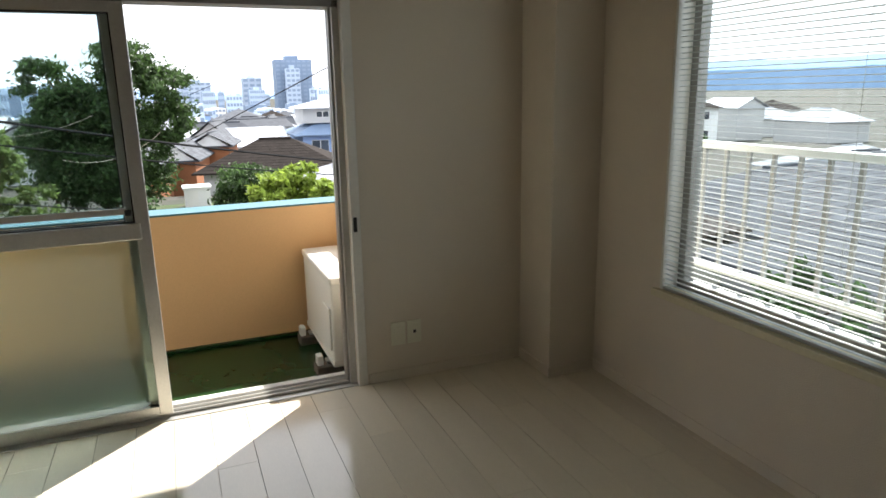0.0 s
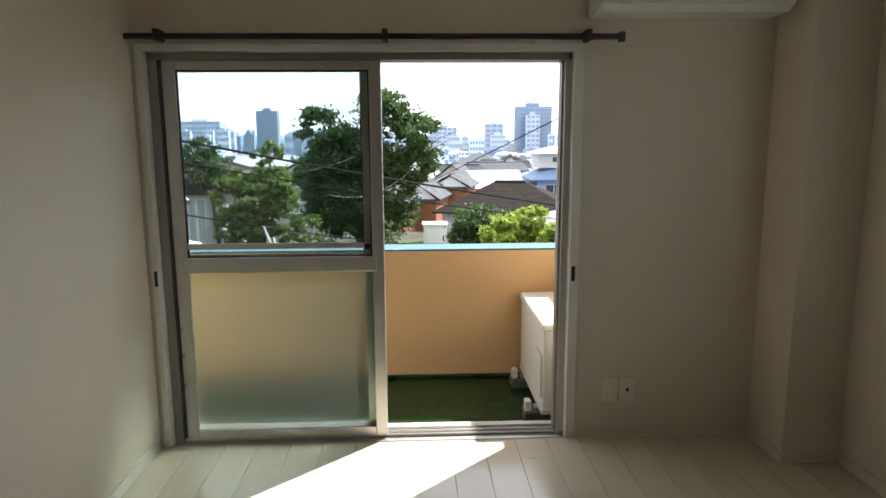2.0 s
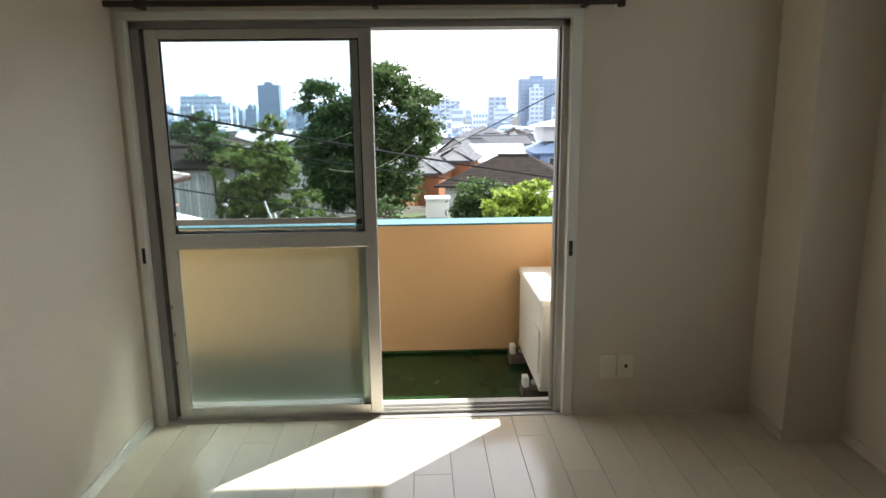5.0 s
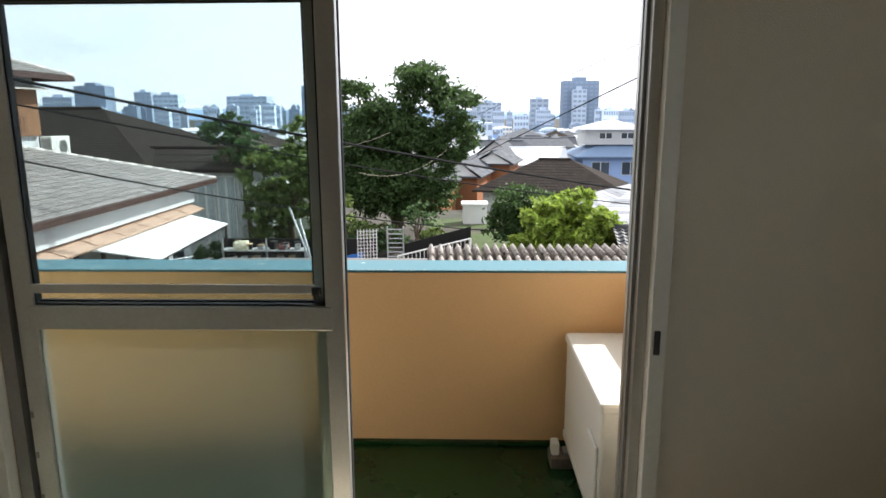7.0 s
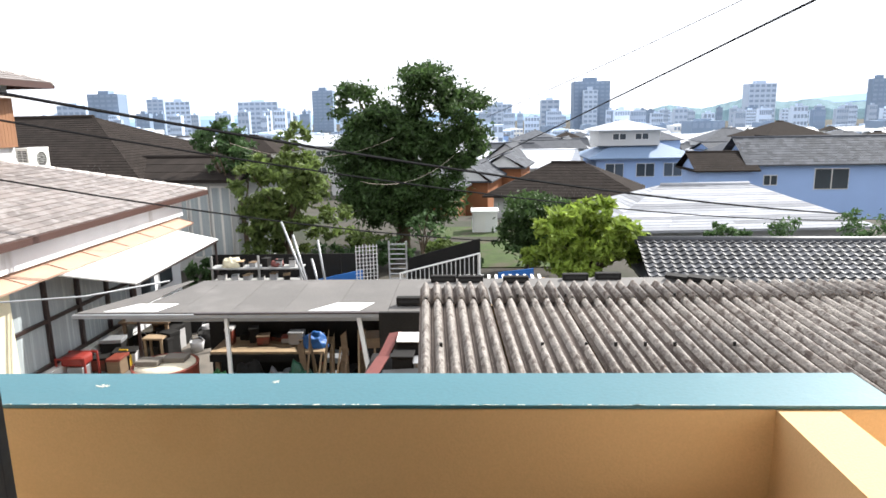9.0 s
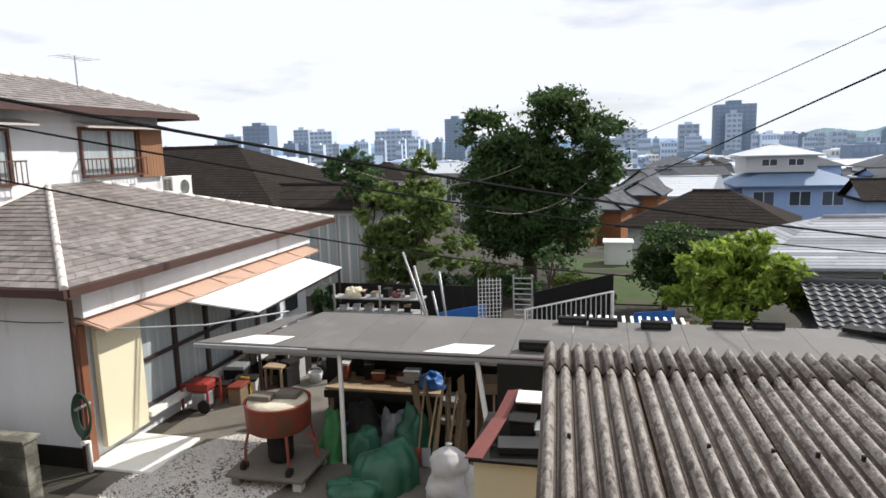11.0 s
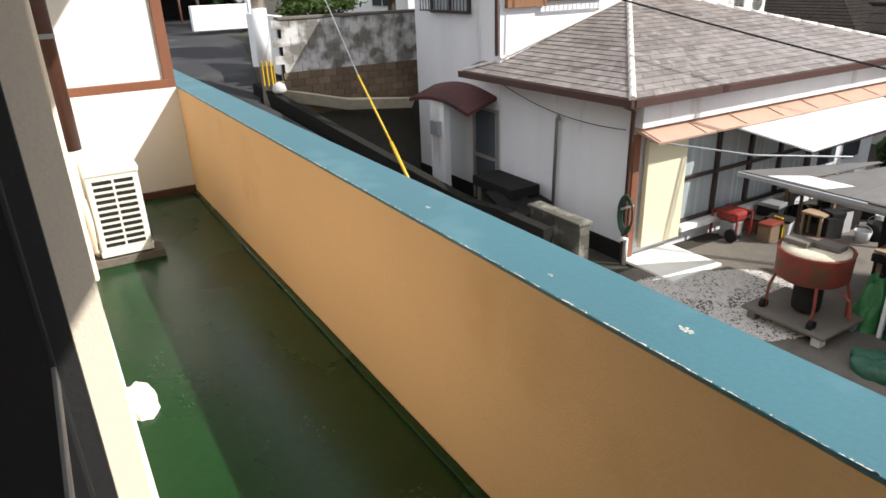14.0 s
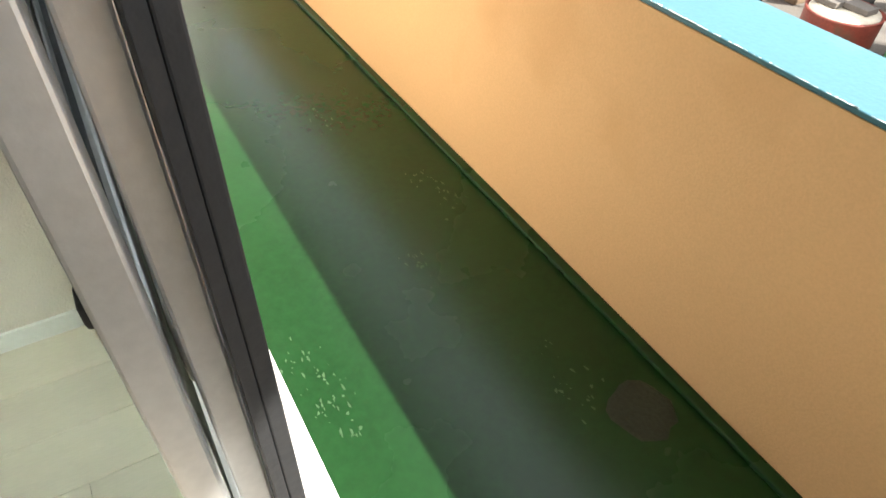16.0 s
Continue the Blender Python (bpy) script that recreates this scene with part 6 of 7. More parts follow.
def simple_house(label, x, y, rot, w, d, z0, zw, zr, wallm, roofm, hip=True, over=0.5, wins=(), row=0.3, wide=0.32, tiles=True, gm=None, wavy=False):
    """House round its own centre: hipped or gabled roof, wall, windows (side, u, z, width, height)."""
    h = thing("house", label, "house", at=(x, y, 0), rz=rot)
    part("wall", bx(-w / 2, -d / 2, z0, w / 2, d / 2, zw), wallm, h)
    a, b, c, e = (-w / 2 - over, -d / 2 - over, zw), (w / 2 + over, -d / 2 - over, zw), (w / 2 + over, d / 2 + over, zw), (-w / 2 - over, d / 2 + over, zw)
    inset = (d / 2 + over) if hip else 0.0
    r0, r1 = (-w / 2 - over + inset, 0, zr), (w / 2 + over - inset, 0, zr)
    rf_ = part("roof", slabbed([a, b, c, e], 0.08), roofm, h)
    if wavy:
        wavy_tiles(a, b, r0, r1, rf_, roofm)
        wavy_tiles(c, e, r1, r0, rf_, roofm)
    elif tiles:
        keep = M["slate_rest"]
        M["slate_rest"] = roofm
        slate_course("tile", a, b, r0, r1, rf_, 0, row, wide)
        slate_course("tile", c, e, r1, r0, rf_, 0, row, wide)
        if hip:
            slate_course("tile", b, c, r1, r1, rf_, 0, row, wide)
            slate_course("tile", e, a, r0, r0, rf_, 0, row, wide)
        M["slate_rest"] = keep
    else:
        bm = bmesh.new()
        poly(bm, [a, b, r1, r0])
        poly(bm, [c, e, r0, r1])
        if hip:
            poly(bm, [b, c, r1])
            poly(bm, [e, a, r0])
        part("covering", bm, roofm, rf_)
    if not hip:
        for s in (-1, 1):
            bm = bmesh.new()
            x_ = s * w / 2
            box(bm, x_ - 0.01, -d / 2, zw - 0.01, x_, d / 2, zw)
            poly(bm, [(x_, -d / 2, zw), (x_, d / 2, zw), (x_, 0, zr - 0.12)])
            part("gable", bm, gm or wallm, h)
    part("ridge", bar(r0, r1, 0.09, 8), roofm, rf_)
    for side, u, z, ww_, hh in wins:
        if side == "s":
            wn_ = part("window", bx(u - ww_ / 2, -d / 2 - 0.03, z, u + ww_ / 2, -d / 2 - 0.001, z + hh), M["alu"], h)
            for k in (0, 1):
                part("pane", bx(u - ww_ / 2 + 0.05 + k * ww_ / 2, -d / 2 - 0.035, z + 0.05, u - 0.03 + k * ww_ / 2, -d / 2 - 0.0305, z + hh - 0.05), M["darkglass"], wn_)
        else:
            wn_ = part("window", bx(w / 2 + 0.001, u - ww_ / 2, z, w / 2 + 0.03, u + ww_ / 2, z + hh), M["alu"], h)
            part("pane", bx(w / 2 + 0.0305, u - ww_ / 2 + 0.05, z + 0.05, w / 2 + 0.035, u + ww_ / 2 - 0.05, z + hh - 0.05), M["darkglass"], wn_)
    return h


# big brown roof behind the white house, with its glazed annexe
simple_house("long low house under a dark brown tiled roof", -15.0, 24.0, -6, 13.5, 8.5, -3.4, -0.3, 1.75, M["greywall"], M["tilebrown"], True, 0.7, (("s", 4.0, -2.0, 1.8, 1.5),), 0.2, 0.24)
an = simple_house("glazed grey annexe with a dark ribbed roof", -7.6, 21.0, -6, 4.4, 4.0, -3.2, -0.2, 0.35, M["greywall"], M["tilebrown"], False, 0.35, tuple(("s", -1.75 + 0.7 * k, -2.6, 0.62, 2.2) for k in range(6)), 0.9, 0.22)
for w_ in an.children:
    for p_ in w_.children:
        if p_.name.startswith("pane"):
            p_.data.materials[0] = M["curtain"]
wbx = thing("garden_shed", "small white metal garden shed", "shed")
part("body", bx(1.46, 25.5, -3.6, 2.46, 26.4, -2.25, bevel=0.01), M["white"], wbx)
part("roof", bx(1.40, 25.44, -2.249, 2.52, 26.46, -2.17, bevel=0.01), M["white"], wbx)
part("door", bx(1.55, 25.48, -3.5, 1.98, 25.499, -2.3), M["panel"], wbx)
simple_house("small orange house with a grey tiled gable", -0.6, 38.0, 78, 5.0, 2.3, -4.6, -2.55, -1.6, M["orangewall"], M["tilegrey"], False, 0.35, (), 0.3, 0.35, gm=M["white"])
simple_house("small orange house with a grey tiled gable", 1.8, 44.0, 78, 5.5, 2.5, -5.0, -2.45, -1.4, M["orangewall"], M["tilegrey"], False, 0.35, (), 0.3, 0.35, gm=M["white"])
simple_house("small orange house with a grey tiled gable", 4.2, 49.0, 78, 5.0, 2.6, -5.0, -2.0, -1.1, M["orangewall"], M["tilegrey"], False, 0.35, (), 0.3, 0.35, gm=M["white"])
simple_house("low house under a brown ribbed roof", 6.6, 35.0, -14, 7.0, 5.2, -4.2, -2.45, -0.95, M["greywall"], M["tilebrown"], True, 0.5, (), 0.28, 0.26)
simple_house("house under a broad pale tiled roof", 10.9, 26.6, 3, 9.2, 5.6, -4.0, -2.65, -1.35, M["greywall"], M["tilepale"], True, 0.5, (("s", -3.6, -3.6, 1.2, 0.9),), 0.2, 6.0)
tr_ = simple_house("low outhouse with a dark glazed tile roof", 8.0, 13.2, -4, 5.4, 3.2, -3.1, -1.75, -1.15, M["greywall"], M["kawara"], False, 0.4, wavy=True)
simple_house("two-storey pale blue house with grey tiles", 25.6, 46.5, -2, 11.0, 5.0, -6, -1.9, -0.2, M["bluewall"], M["tilegrey"], False, 0.5, (("s", -4.2, -3.3, 0.9, 0.7), ("s", -0.3, -3.6, 2.2, 1.4), ("s", 4.2, -3.3, 1.6, 1.3)), 0.3, 0.35)
simple_house("blue side wing with a brown tiled roof", 18.2, 45.5, -2, 3.4, 4.0, -6, -2.2, -1.1, M["bluewall"], M["tilebrown"], False, 0.4, (), 0.3, 0.35)
simple_house("white and blue house, lower storey with ribbed roof", 16.6, 62.0, 0, 8.2, 7.0, -7, -2.2, -0.5, M["bluewall"], M["blueroof"], True, 0.8, (("s", -2.5, -3.9, 1.6, 1.2), ("s", 0.2, -3.9, 1.6, 1.2), ("s", 2.6, -3.9, 1.6, 1.2)), 0.4, 0.5)
simple_house("upper storey with a white roof", 15.6, 62.0, 0, 5.4, 4.6, -1.2, 0.2, 1.0, M["greywall"], M["paleroof"], True, 0.5, (("s", -0.9, -0.7, 1.2, 0.6), ("s", 1.1, -0.7, 1.2, 0.6)), 0.5, 0.6)
simple_house("long shed with a pale metal roof", 6.6, 61.0, -3, 8.5, 7.0, -7, -2.9, -1.5, M["greywall"], M["paleroof"], False, 0.4, (), 0.5, 0.8)
simple_house("old house up the lane with a grey tiled gable", -37.0, 6.6, 0, 8.0, 5.0, -0.5, 3.4, 4.9, M["white"], M["tilegrey"], False, 0.6, (("s", 0, 1.0, 1.6, 1.0),), 0.3, 0.3)
cp = thing("carport", "dark open carport in front of the lane house", "carport")
part("roof", slabbed([(-32.9, 3.2, 2.25), (-29.8, 3.2, 1.75), (-29.8, 9.3, 1.75), (-32.9, 9.3, 2.25)], 0.06), M["galv"], cp)
part("back_wall", bx(-32.95, 3.2, -0.6, -32.85, 9.3, 2.2), M["dark"], cp)
part("side_wall", bx(-32.8, 9.2, -0.6, -29.9, 9.28, 1.7), M["dark"], cp)
for y in (3.3, 6.2, 9.1):
    part("post", bar((-29.95, y, -0.6), (-29.95, y, 1.75), 0.05, 8), M["brown"], cp)
simple_house("white house behind the hill trees", -21.5, 13.5, 0, 6.0, 5.0, -0.4, 2.2, 3.3, M["white"], M["tilegrey"], True, 0.5, (("s", 1.2, 0.6, 1.6, 1.2),), 0.4, 0.5)
# houses to the side, seen through the blind
for i, (x, y, w, d, zr, rm) in enumerate(((17, 4.5, 9, 7, -0.9, "tilegrey"), (20, 13, 8, 6, -1.2, "tilegrey"), (31, 9, 10, 7, -1.6, "tilegrey"), (34, 20, 9, 7, -1.9, "tilegrey"), (46, 12, 10, 8, -2.6, "paleroof"), (27, -2, 9, 7, -1.6, "tilegrey"), (44, 28, 9, 7, -2.6, "tilepale"))):
    simple_house("tiled house down the slope beside the flats", x, y, 8 * (i % 3), w, d, -7, zr - 1.4, zr, M["greywall"], M[rm], True, 0.6, (), 0.3, 2.0)
for i in range(6):
    x, y = 7.0 + 1.8 * i, 1.0 + (i * 1.7) % 4 - 0.1 * i
    tree("shrub", "garden shrubs under the side window", x, y, -3.0, blobs_in(x - 1, x + 1, y, 0.8, -2.9, -1.5, 4, 0.6, 200 + i), M["leaf_far"], 900, 0.1, 210 + i, 0.06, 4, group="side garden shrubs")

# ---- the town ----
rnd = random.Random(17)
protos = []
for k, (w, d, hw_, hr, wm, rm, hip) in enumerate(((9, 7, 5.0, 1.8, "white", "tilegrey", True), (8, 6, 5.4, 1.6, "greywall", "paleroof", False), (11, 7, 3.2, 1.8, "greywall", "tilepale", True), (9, 8, 5.6, 1.7, "bluewall", "tilegrey", True), (13, 9, 6.0, 1.2, "white", "paleroof", False), (8, 7, 5.2, 1.8, "white", "tilebrown", True), (10, 7, 4.6, 1.6, "greywall", "blueroof", True))):
    wins = tuple(("s", u, z, 1.6, 1.1) for u in (-w * 0.28, w * 0.22) for z in ((1.0, 3.6) if hw_ > 4 else (1.0,)))
    protos.append(simple_house("town house with a tiled roof among many", -60 - 14 * k, 70 + 6 * k, 0, w, d, -6.0, hw_, hw_ + hr, M[wm], M[rm], hip, 0.5, wins, tiles=False))
    protos[-1].location.z = gz(-60 - 14 * k, 70 + 6 * k) + 0.2
    tagged(protos[-1], group="town houses")
for row in range(15):
    y = 72 + row * 13 + row * row * 0.9
    half = 0.75 * y + 30
    x = -half + rnd.uniform(0, 8)
    while x < half * 1.15:
        if not (-4 < x < 26 and y < 76):
            yy = y + rnd.uniform(-4, 4)
            copy_thing(rnd.choice(protos), pose(x, yy, gz(x, yy) + rnd.uniform(-1.0, 0.6), 0, 0, rnd.choice((0, 90, 180, 12, -8, 80))))
        x += rnd.uniform(12, 24) + row * 1.2

for i in range(105):
    y = 62 + 120 * rnd.random() ** 1.5
    x = y * rnd.uniform(-0.05, 0.8)
    if 8 < x < 24 and y < 75 or x > 30 and y < 66:
        continue
    wm, rm = rnd.choice((("white", "paleroof"), ("greywall", "tilegrey"), ("white", "tilepale"), ("bluewall", "tilegrey"), ("greywall", "paleroof"), ("white", "tilebrown")))
    g0, w_ = gz(x, y), rnd.uniform(5, 10)
    h_ = simple_house("small town house with a pale roof", x, y, rnd.choice((0, 90, 10, -12, 75)), w_, rnd.uniform(4, 6.5), g0 - 1, g0 + rnd.uniform(2.6, 4.6), g0 + rnd.uniform(4.8, 6.0), M[wm], M[rm], rnd.random() < 0.4, 0.4, (), tiles=False)
    tagged(h_, group="town houses")


def tower_block(label, x, y, w, d, z0, z1, wm, floors, bays, group="town blocks"):
    t = thing("apartment_block" if z1 - z0 > 14 else "office_building", label, "building", group, at=(x, y, 0))
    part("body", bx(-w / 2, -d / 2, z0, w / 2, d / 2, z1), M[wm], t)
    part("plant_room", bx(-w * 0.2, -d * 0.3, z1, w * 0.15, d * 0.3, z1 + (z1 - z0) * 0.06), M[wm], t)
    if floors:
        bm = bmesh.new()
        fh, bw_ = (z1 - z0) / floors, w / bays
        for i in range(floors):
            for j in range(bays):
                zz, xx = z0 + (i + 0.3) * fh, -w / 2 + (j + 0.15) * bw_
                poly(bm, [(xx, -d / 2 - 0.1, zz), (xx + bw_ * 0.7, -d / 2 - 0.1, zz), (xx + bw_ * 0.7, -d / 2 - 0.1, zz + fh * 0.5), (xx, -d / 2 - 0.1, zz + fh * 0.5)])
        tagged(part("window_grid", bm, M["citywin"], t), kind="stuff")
    return t


def skyline(px0, px1, top, dist, wm, floors, bays, label):
    """A block given by bearings and height over the horizon, in thousandths of the distance."""
    x0, x1 = px0 / 1000 * dist, px1 / 1000 * dist
    tower_block(label, (x0 + x1) / 2, dist, x1 - x0, (x1 - x0) * 0.6, -25, 1.4 + top / 1000 * dist, wm, floors, bays)


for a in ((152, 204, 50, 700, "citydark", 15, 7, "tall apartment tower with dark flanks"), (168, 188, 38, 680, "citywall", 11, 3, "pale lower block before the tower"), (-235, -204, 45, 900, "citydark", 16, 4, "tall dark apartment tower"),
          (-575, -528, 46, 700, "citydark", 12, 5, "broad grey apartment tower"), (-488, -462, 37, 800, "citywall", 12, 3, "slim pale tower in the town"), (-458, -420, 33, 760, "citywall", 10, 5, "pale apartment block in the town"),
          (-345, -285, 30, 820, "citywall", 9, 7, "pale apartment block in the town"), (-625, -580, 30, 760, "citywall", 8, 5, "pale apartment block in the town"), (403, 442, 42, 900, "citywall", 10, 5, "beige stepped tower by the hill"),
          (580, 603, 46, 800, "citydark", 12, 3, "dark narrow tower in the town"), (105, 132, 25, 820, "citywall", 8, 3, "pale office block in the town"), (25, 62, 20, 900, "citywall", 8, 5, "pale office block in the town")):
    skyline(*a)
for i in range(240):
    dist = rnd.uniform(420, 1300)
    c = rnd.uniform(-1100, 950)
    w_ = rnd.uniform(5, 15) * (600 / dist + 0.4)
    skyline(c, c + w_, rnd.uniform(0, 9) + (8 if c < 0 else 1), dist, rnd.choice(("citywall", "citywall", "citywall", "citydark")), rnd.randint(4, 8), rnd.randint(3, 7), "distant pale town building with haze in its paint")
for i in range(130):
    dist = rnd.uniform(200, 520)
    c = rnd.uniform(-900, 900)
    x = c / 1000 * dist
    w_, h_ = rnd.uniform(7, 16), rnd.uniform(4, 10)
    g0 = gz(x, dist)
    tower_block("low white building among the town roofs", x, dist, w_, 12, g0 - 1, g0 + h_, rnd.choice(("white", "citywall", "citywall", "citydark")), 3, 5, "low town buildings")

# wooded and far hills, their blue tint standing in for haze
def ridge(name, label, material, dist, a0, a1, h, seed, n=120):
    vs_, fs_ = [], []
    for i in range(n + 1):
        a = math.radians(a0 + (a1 - a0) * i / n)
        env = math.sin(math.pi * i / n) ** 0.5
        hh = h * env * (0.55 + 0.45 * noise.noise((i * 0.05, seed, 0)) + 0.04 * noise.noise((i * 0.4, seed, 5)))
        for k, (dd, f) in enumerate(((0, 0), (60, 0.7), (160, 1.0), (400, 0.0))):
            vs_.append(((dist + dd) * math.sin(a), (dist + dd) * math.cos(a), -30 + (hh + 30) * f))
        if i:
            b = 4 * i
            fs_ += [(b - 4 + k, b + k, b + k + 1, b - 3 + k) for k in range(3)]
    tagged(soup(name, vs_, fs_, material), label, "hill", kind="structure")


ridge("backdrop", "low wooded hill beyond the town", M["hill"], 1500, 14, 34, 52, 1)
ridge("backdrop", "far mountains tinted haze blue", M["mount"], 3200, 22, 95, 230, 7)
ridge("backdrop", "far hills tinted haze blue", M["mount"], 3400, -70, 20, 60, 3)
# roadside greenery among the near houses
for i in range(26):
    x, y = rnd.uniform(-35, 45), rnd.uniform(30, 95)
    if 0 < x < 24 and y < 66 or x < -6 and y < 70:
        continue
    z = gz(x, y)
    tree("tree", "garden tree among the houses", x, y, z, blobs_in(x - 1.5, x + 1.5, y, 1, z + 1.2, z + 4.2, 5, 1.0, 300 + i), M["leaf_far"], 700, 0.25, 330 + i, 0.12, 4, group="town trees")

# ---- things in the yard ----
gen = thing("generator", "red portable generator with a bare engine", "generator")
part("frame", tube(bmesh.new(), [(-5.75, 10.0, G + 0.05), (-5.75, 10.0, G + 0.5), (-5.25, 10.0, G + 0.5), (-5.25, 10.0, G + 0.05)], 0.025, 6), M["red"], gen)
part("frame", tube(bmesh.new(), [(-5.75, 10.4, G + 0.05), (-5.75, 10.4, G + 0.5), (-5.25, 10.4, G + 0.5), (-5.25, 10.4, G + 0.05)], 0.025, 6), M["red"], gen)
part("tank", bx(-5.7, 10.02, G + 0.34, -5.3, 10.38, G + 0.52, bevel=0.05), M["red"], gen)
part("engine", bx(-5.62, 10.05, G + 0.012, -5.34, 10.35, G + 0.33, bevel=0.03), M["galv"], gen)
part("wheel", tube(bmesh.new(), [(-5.3, 9.97, G + 0.13), (-5.3, 9.93, G + 0.13)], 0.12, 14), M["dark"], gen)
jc = thing("jerry_can", "yellow plastic jerry can", "can")
part("body", bx(-5.2, 10.75, G + 0.012, -4.86, 10.98, G + 0.3, bevel=0.05), M["yellow"], jc)
part("handle", tube(bmesh.new(), [(-5.12, 10.86, G + 0.29), (-5.1, 10.86, G + 0.36), (-4.96, 10.86, G + 0.36), (-4.94, 10.86, G + 0.29)], 0.018, 6), M["yellow"], jc)
stl = thing("stool", "small pale wooden stool", "stool")
part("seat", bx(-4.85, 11.2, G + 0.42, -4.45, 11.5, G + 0.46, bevel=0.01), M["palewood"], stl)
for x in (-4.83, -4.51):
    for y in (11.22, 11.44):
        part("leg", bx(x, y, G + 0.012, x + 0.04, y + 0.04, G + 0.419), M["palewood"], stl)
tbl = thing("workbench", "cluttered old workbench along the doors", "workbench")
part("top", bx(-5.5, 11.6, G + 0.62, -4.5, 13.2, G + 0.66), M["wood"], tbl)
for x in (-5.45, -4.6):
    for y in (11.65, 13.1):
        part("leg", bx(x, y, G + 0.012, x + 0.06, y + 0.06, G + 0.619), M["wood"], tbl)
rnd = random.Random(33)
cols = ["dark", "galv", "wood", "dark", "rust", "palewood", "dark", "wood", "sack", "dark"]


def crate(x, y, z, w, d, h, m, rz=0.0, group="yard clutter"):
    c = thing("storage_box", "old box of tools and scrap in the yard", "box", group, at=(x, y, z), rz=rz)
    part("body", bx(-w / 2, -d / 2, 0, w / 2, d / 2, h * 0.85, bevel=0.012), M[m], c)
    part("lid", bx(-w / 2 - 0.01, -d / 2 - 0.01, h * 0.851, w / 2 + 0.01, d / 2 + 0.01, h, bevel=0.008), M[m if group == "cabinet clutter" else rnd.choice(cols)], c)


def bucket(x, y, z, r, h, m, group="yard buckets"):
    b = thing("bucket", "plastic bucket standing in the yard", "bucket", group, at=(x, y, z))
    part("body", lathe([(r * 0.75, 0), (r, h), (r * 0.93, h), (r * 0.7, 0.02)], 14), M[m], b)
    part("handle", tube(bmesh.new(), [(r * math.cos(a), 0, h + r * 0.7 * math.sin(a)) for a in [k * math.pi / 8 for k in range(9)]], 0.006, 5), M["galv"], b)


for i in range(12):
    crate(-5.3 + rnd.uniform(0, 0.7), 11.7 + rnd.uniform(0, 1.4), G + 0.66, rnd.uniform(0.12, 0.3), rnd.uniform(0.12, 0.25), rnd.uniform(0.08, 0.25), rnd.choice(cols), rnd.uniform(0, 60))
for i in range(9):
    bucket(-5.0 + rnd.uniform(-0.4, 1.2), 11.3 + rnd.uniform(0, 2.2), G + 0.012, rnd.uniform(0.1, 0.17), rnd.uniform(0.2, 0.32), rnd.choice(("sack", "dark", "galv", "dark", "blue")))
for i in range(16):
    crate(-5.45 + rnd.uniform(0, 1.0), 10.6 + rnd.uniform(0, 2.6), G + 0.012, rnd.uniform(0.2, 0.45), rnd.uniform(0.2, 0.4), rnd.uniform(0.15, 0.55), rnd.choice(("dark", "wood", "rust", "dark", "galv", "sack")), rnd.uniform(-30, 30))
# under the lean-to: bench with boards, tarpaulin, sacks, planks
bn = thing("workbench", "rough plank bench under the lean-to", "workbench")
for i in range(6):
    part("plank", bx(-2.9, 9.7 + i * 0.15, -2.30, -1.0, 9.84 + i * 0.15, -2.26), M["palewood"], bn)
for x in (-2.85, -1.1):
    for y in (9.75, 10.5):
        part("leg", bx(x, y, G + 0.012, x + 0.07, y + 0.07, -2.301), M["wood"], bn)
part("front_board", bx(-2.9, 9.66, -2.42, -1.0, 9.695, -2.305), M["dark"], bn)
for i in range(9):
    crate(-2.7 + 0.19 * i, 10.1 + rnd.uniform(-0.1, 0.3), -2.26, rnd.uniform(0.12, 0.25), 0.2, rnd.uniform(0.08, 0.3), rnd.choice(cols), rnd.uniform(-20, 20))


def lump(name, label, cat, x, y, z, rx, ry, rz_, m, seed, pointy=0.0, n=5):
    """A crumpled soft heap."""
    bm = bmesh.new()
    bmesh.ops.create_icosphere(bm, subdivisions=n - 1, radius=1.0)
    for v in bm.verts:
        q = noise.noise(v.co * 1.6 + Vector((seed, 0, 0))) * 0.35 + noise.noise(v.co * 4 + Vector((0, seed, 0))) * 0.12
        s = 1 + q
        up = max(0, v.co.z)
        v.co = Vector((x + v.co.x * rx * s * (1 - pointy * up), y + v.co.y * ry * s * (1 - pointy * up), max(z, z + (v.co.z + 0.15) * rz_ * s)))
    for f in bm.faces:
        f.smooth = True
    return single(name, bm, M[m], label, cat)


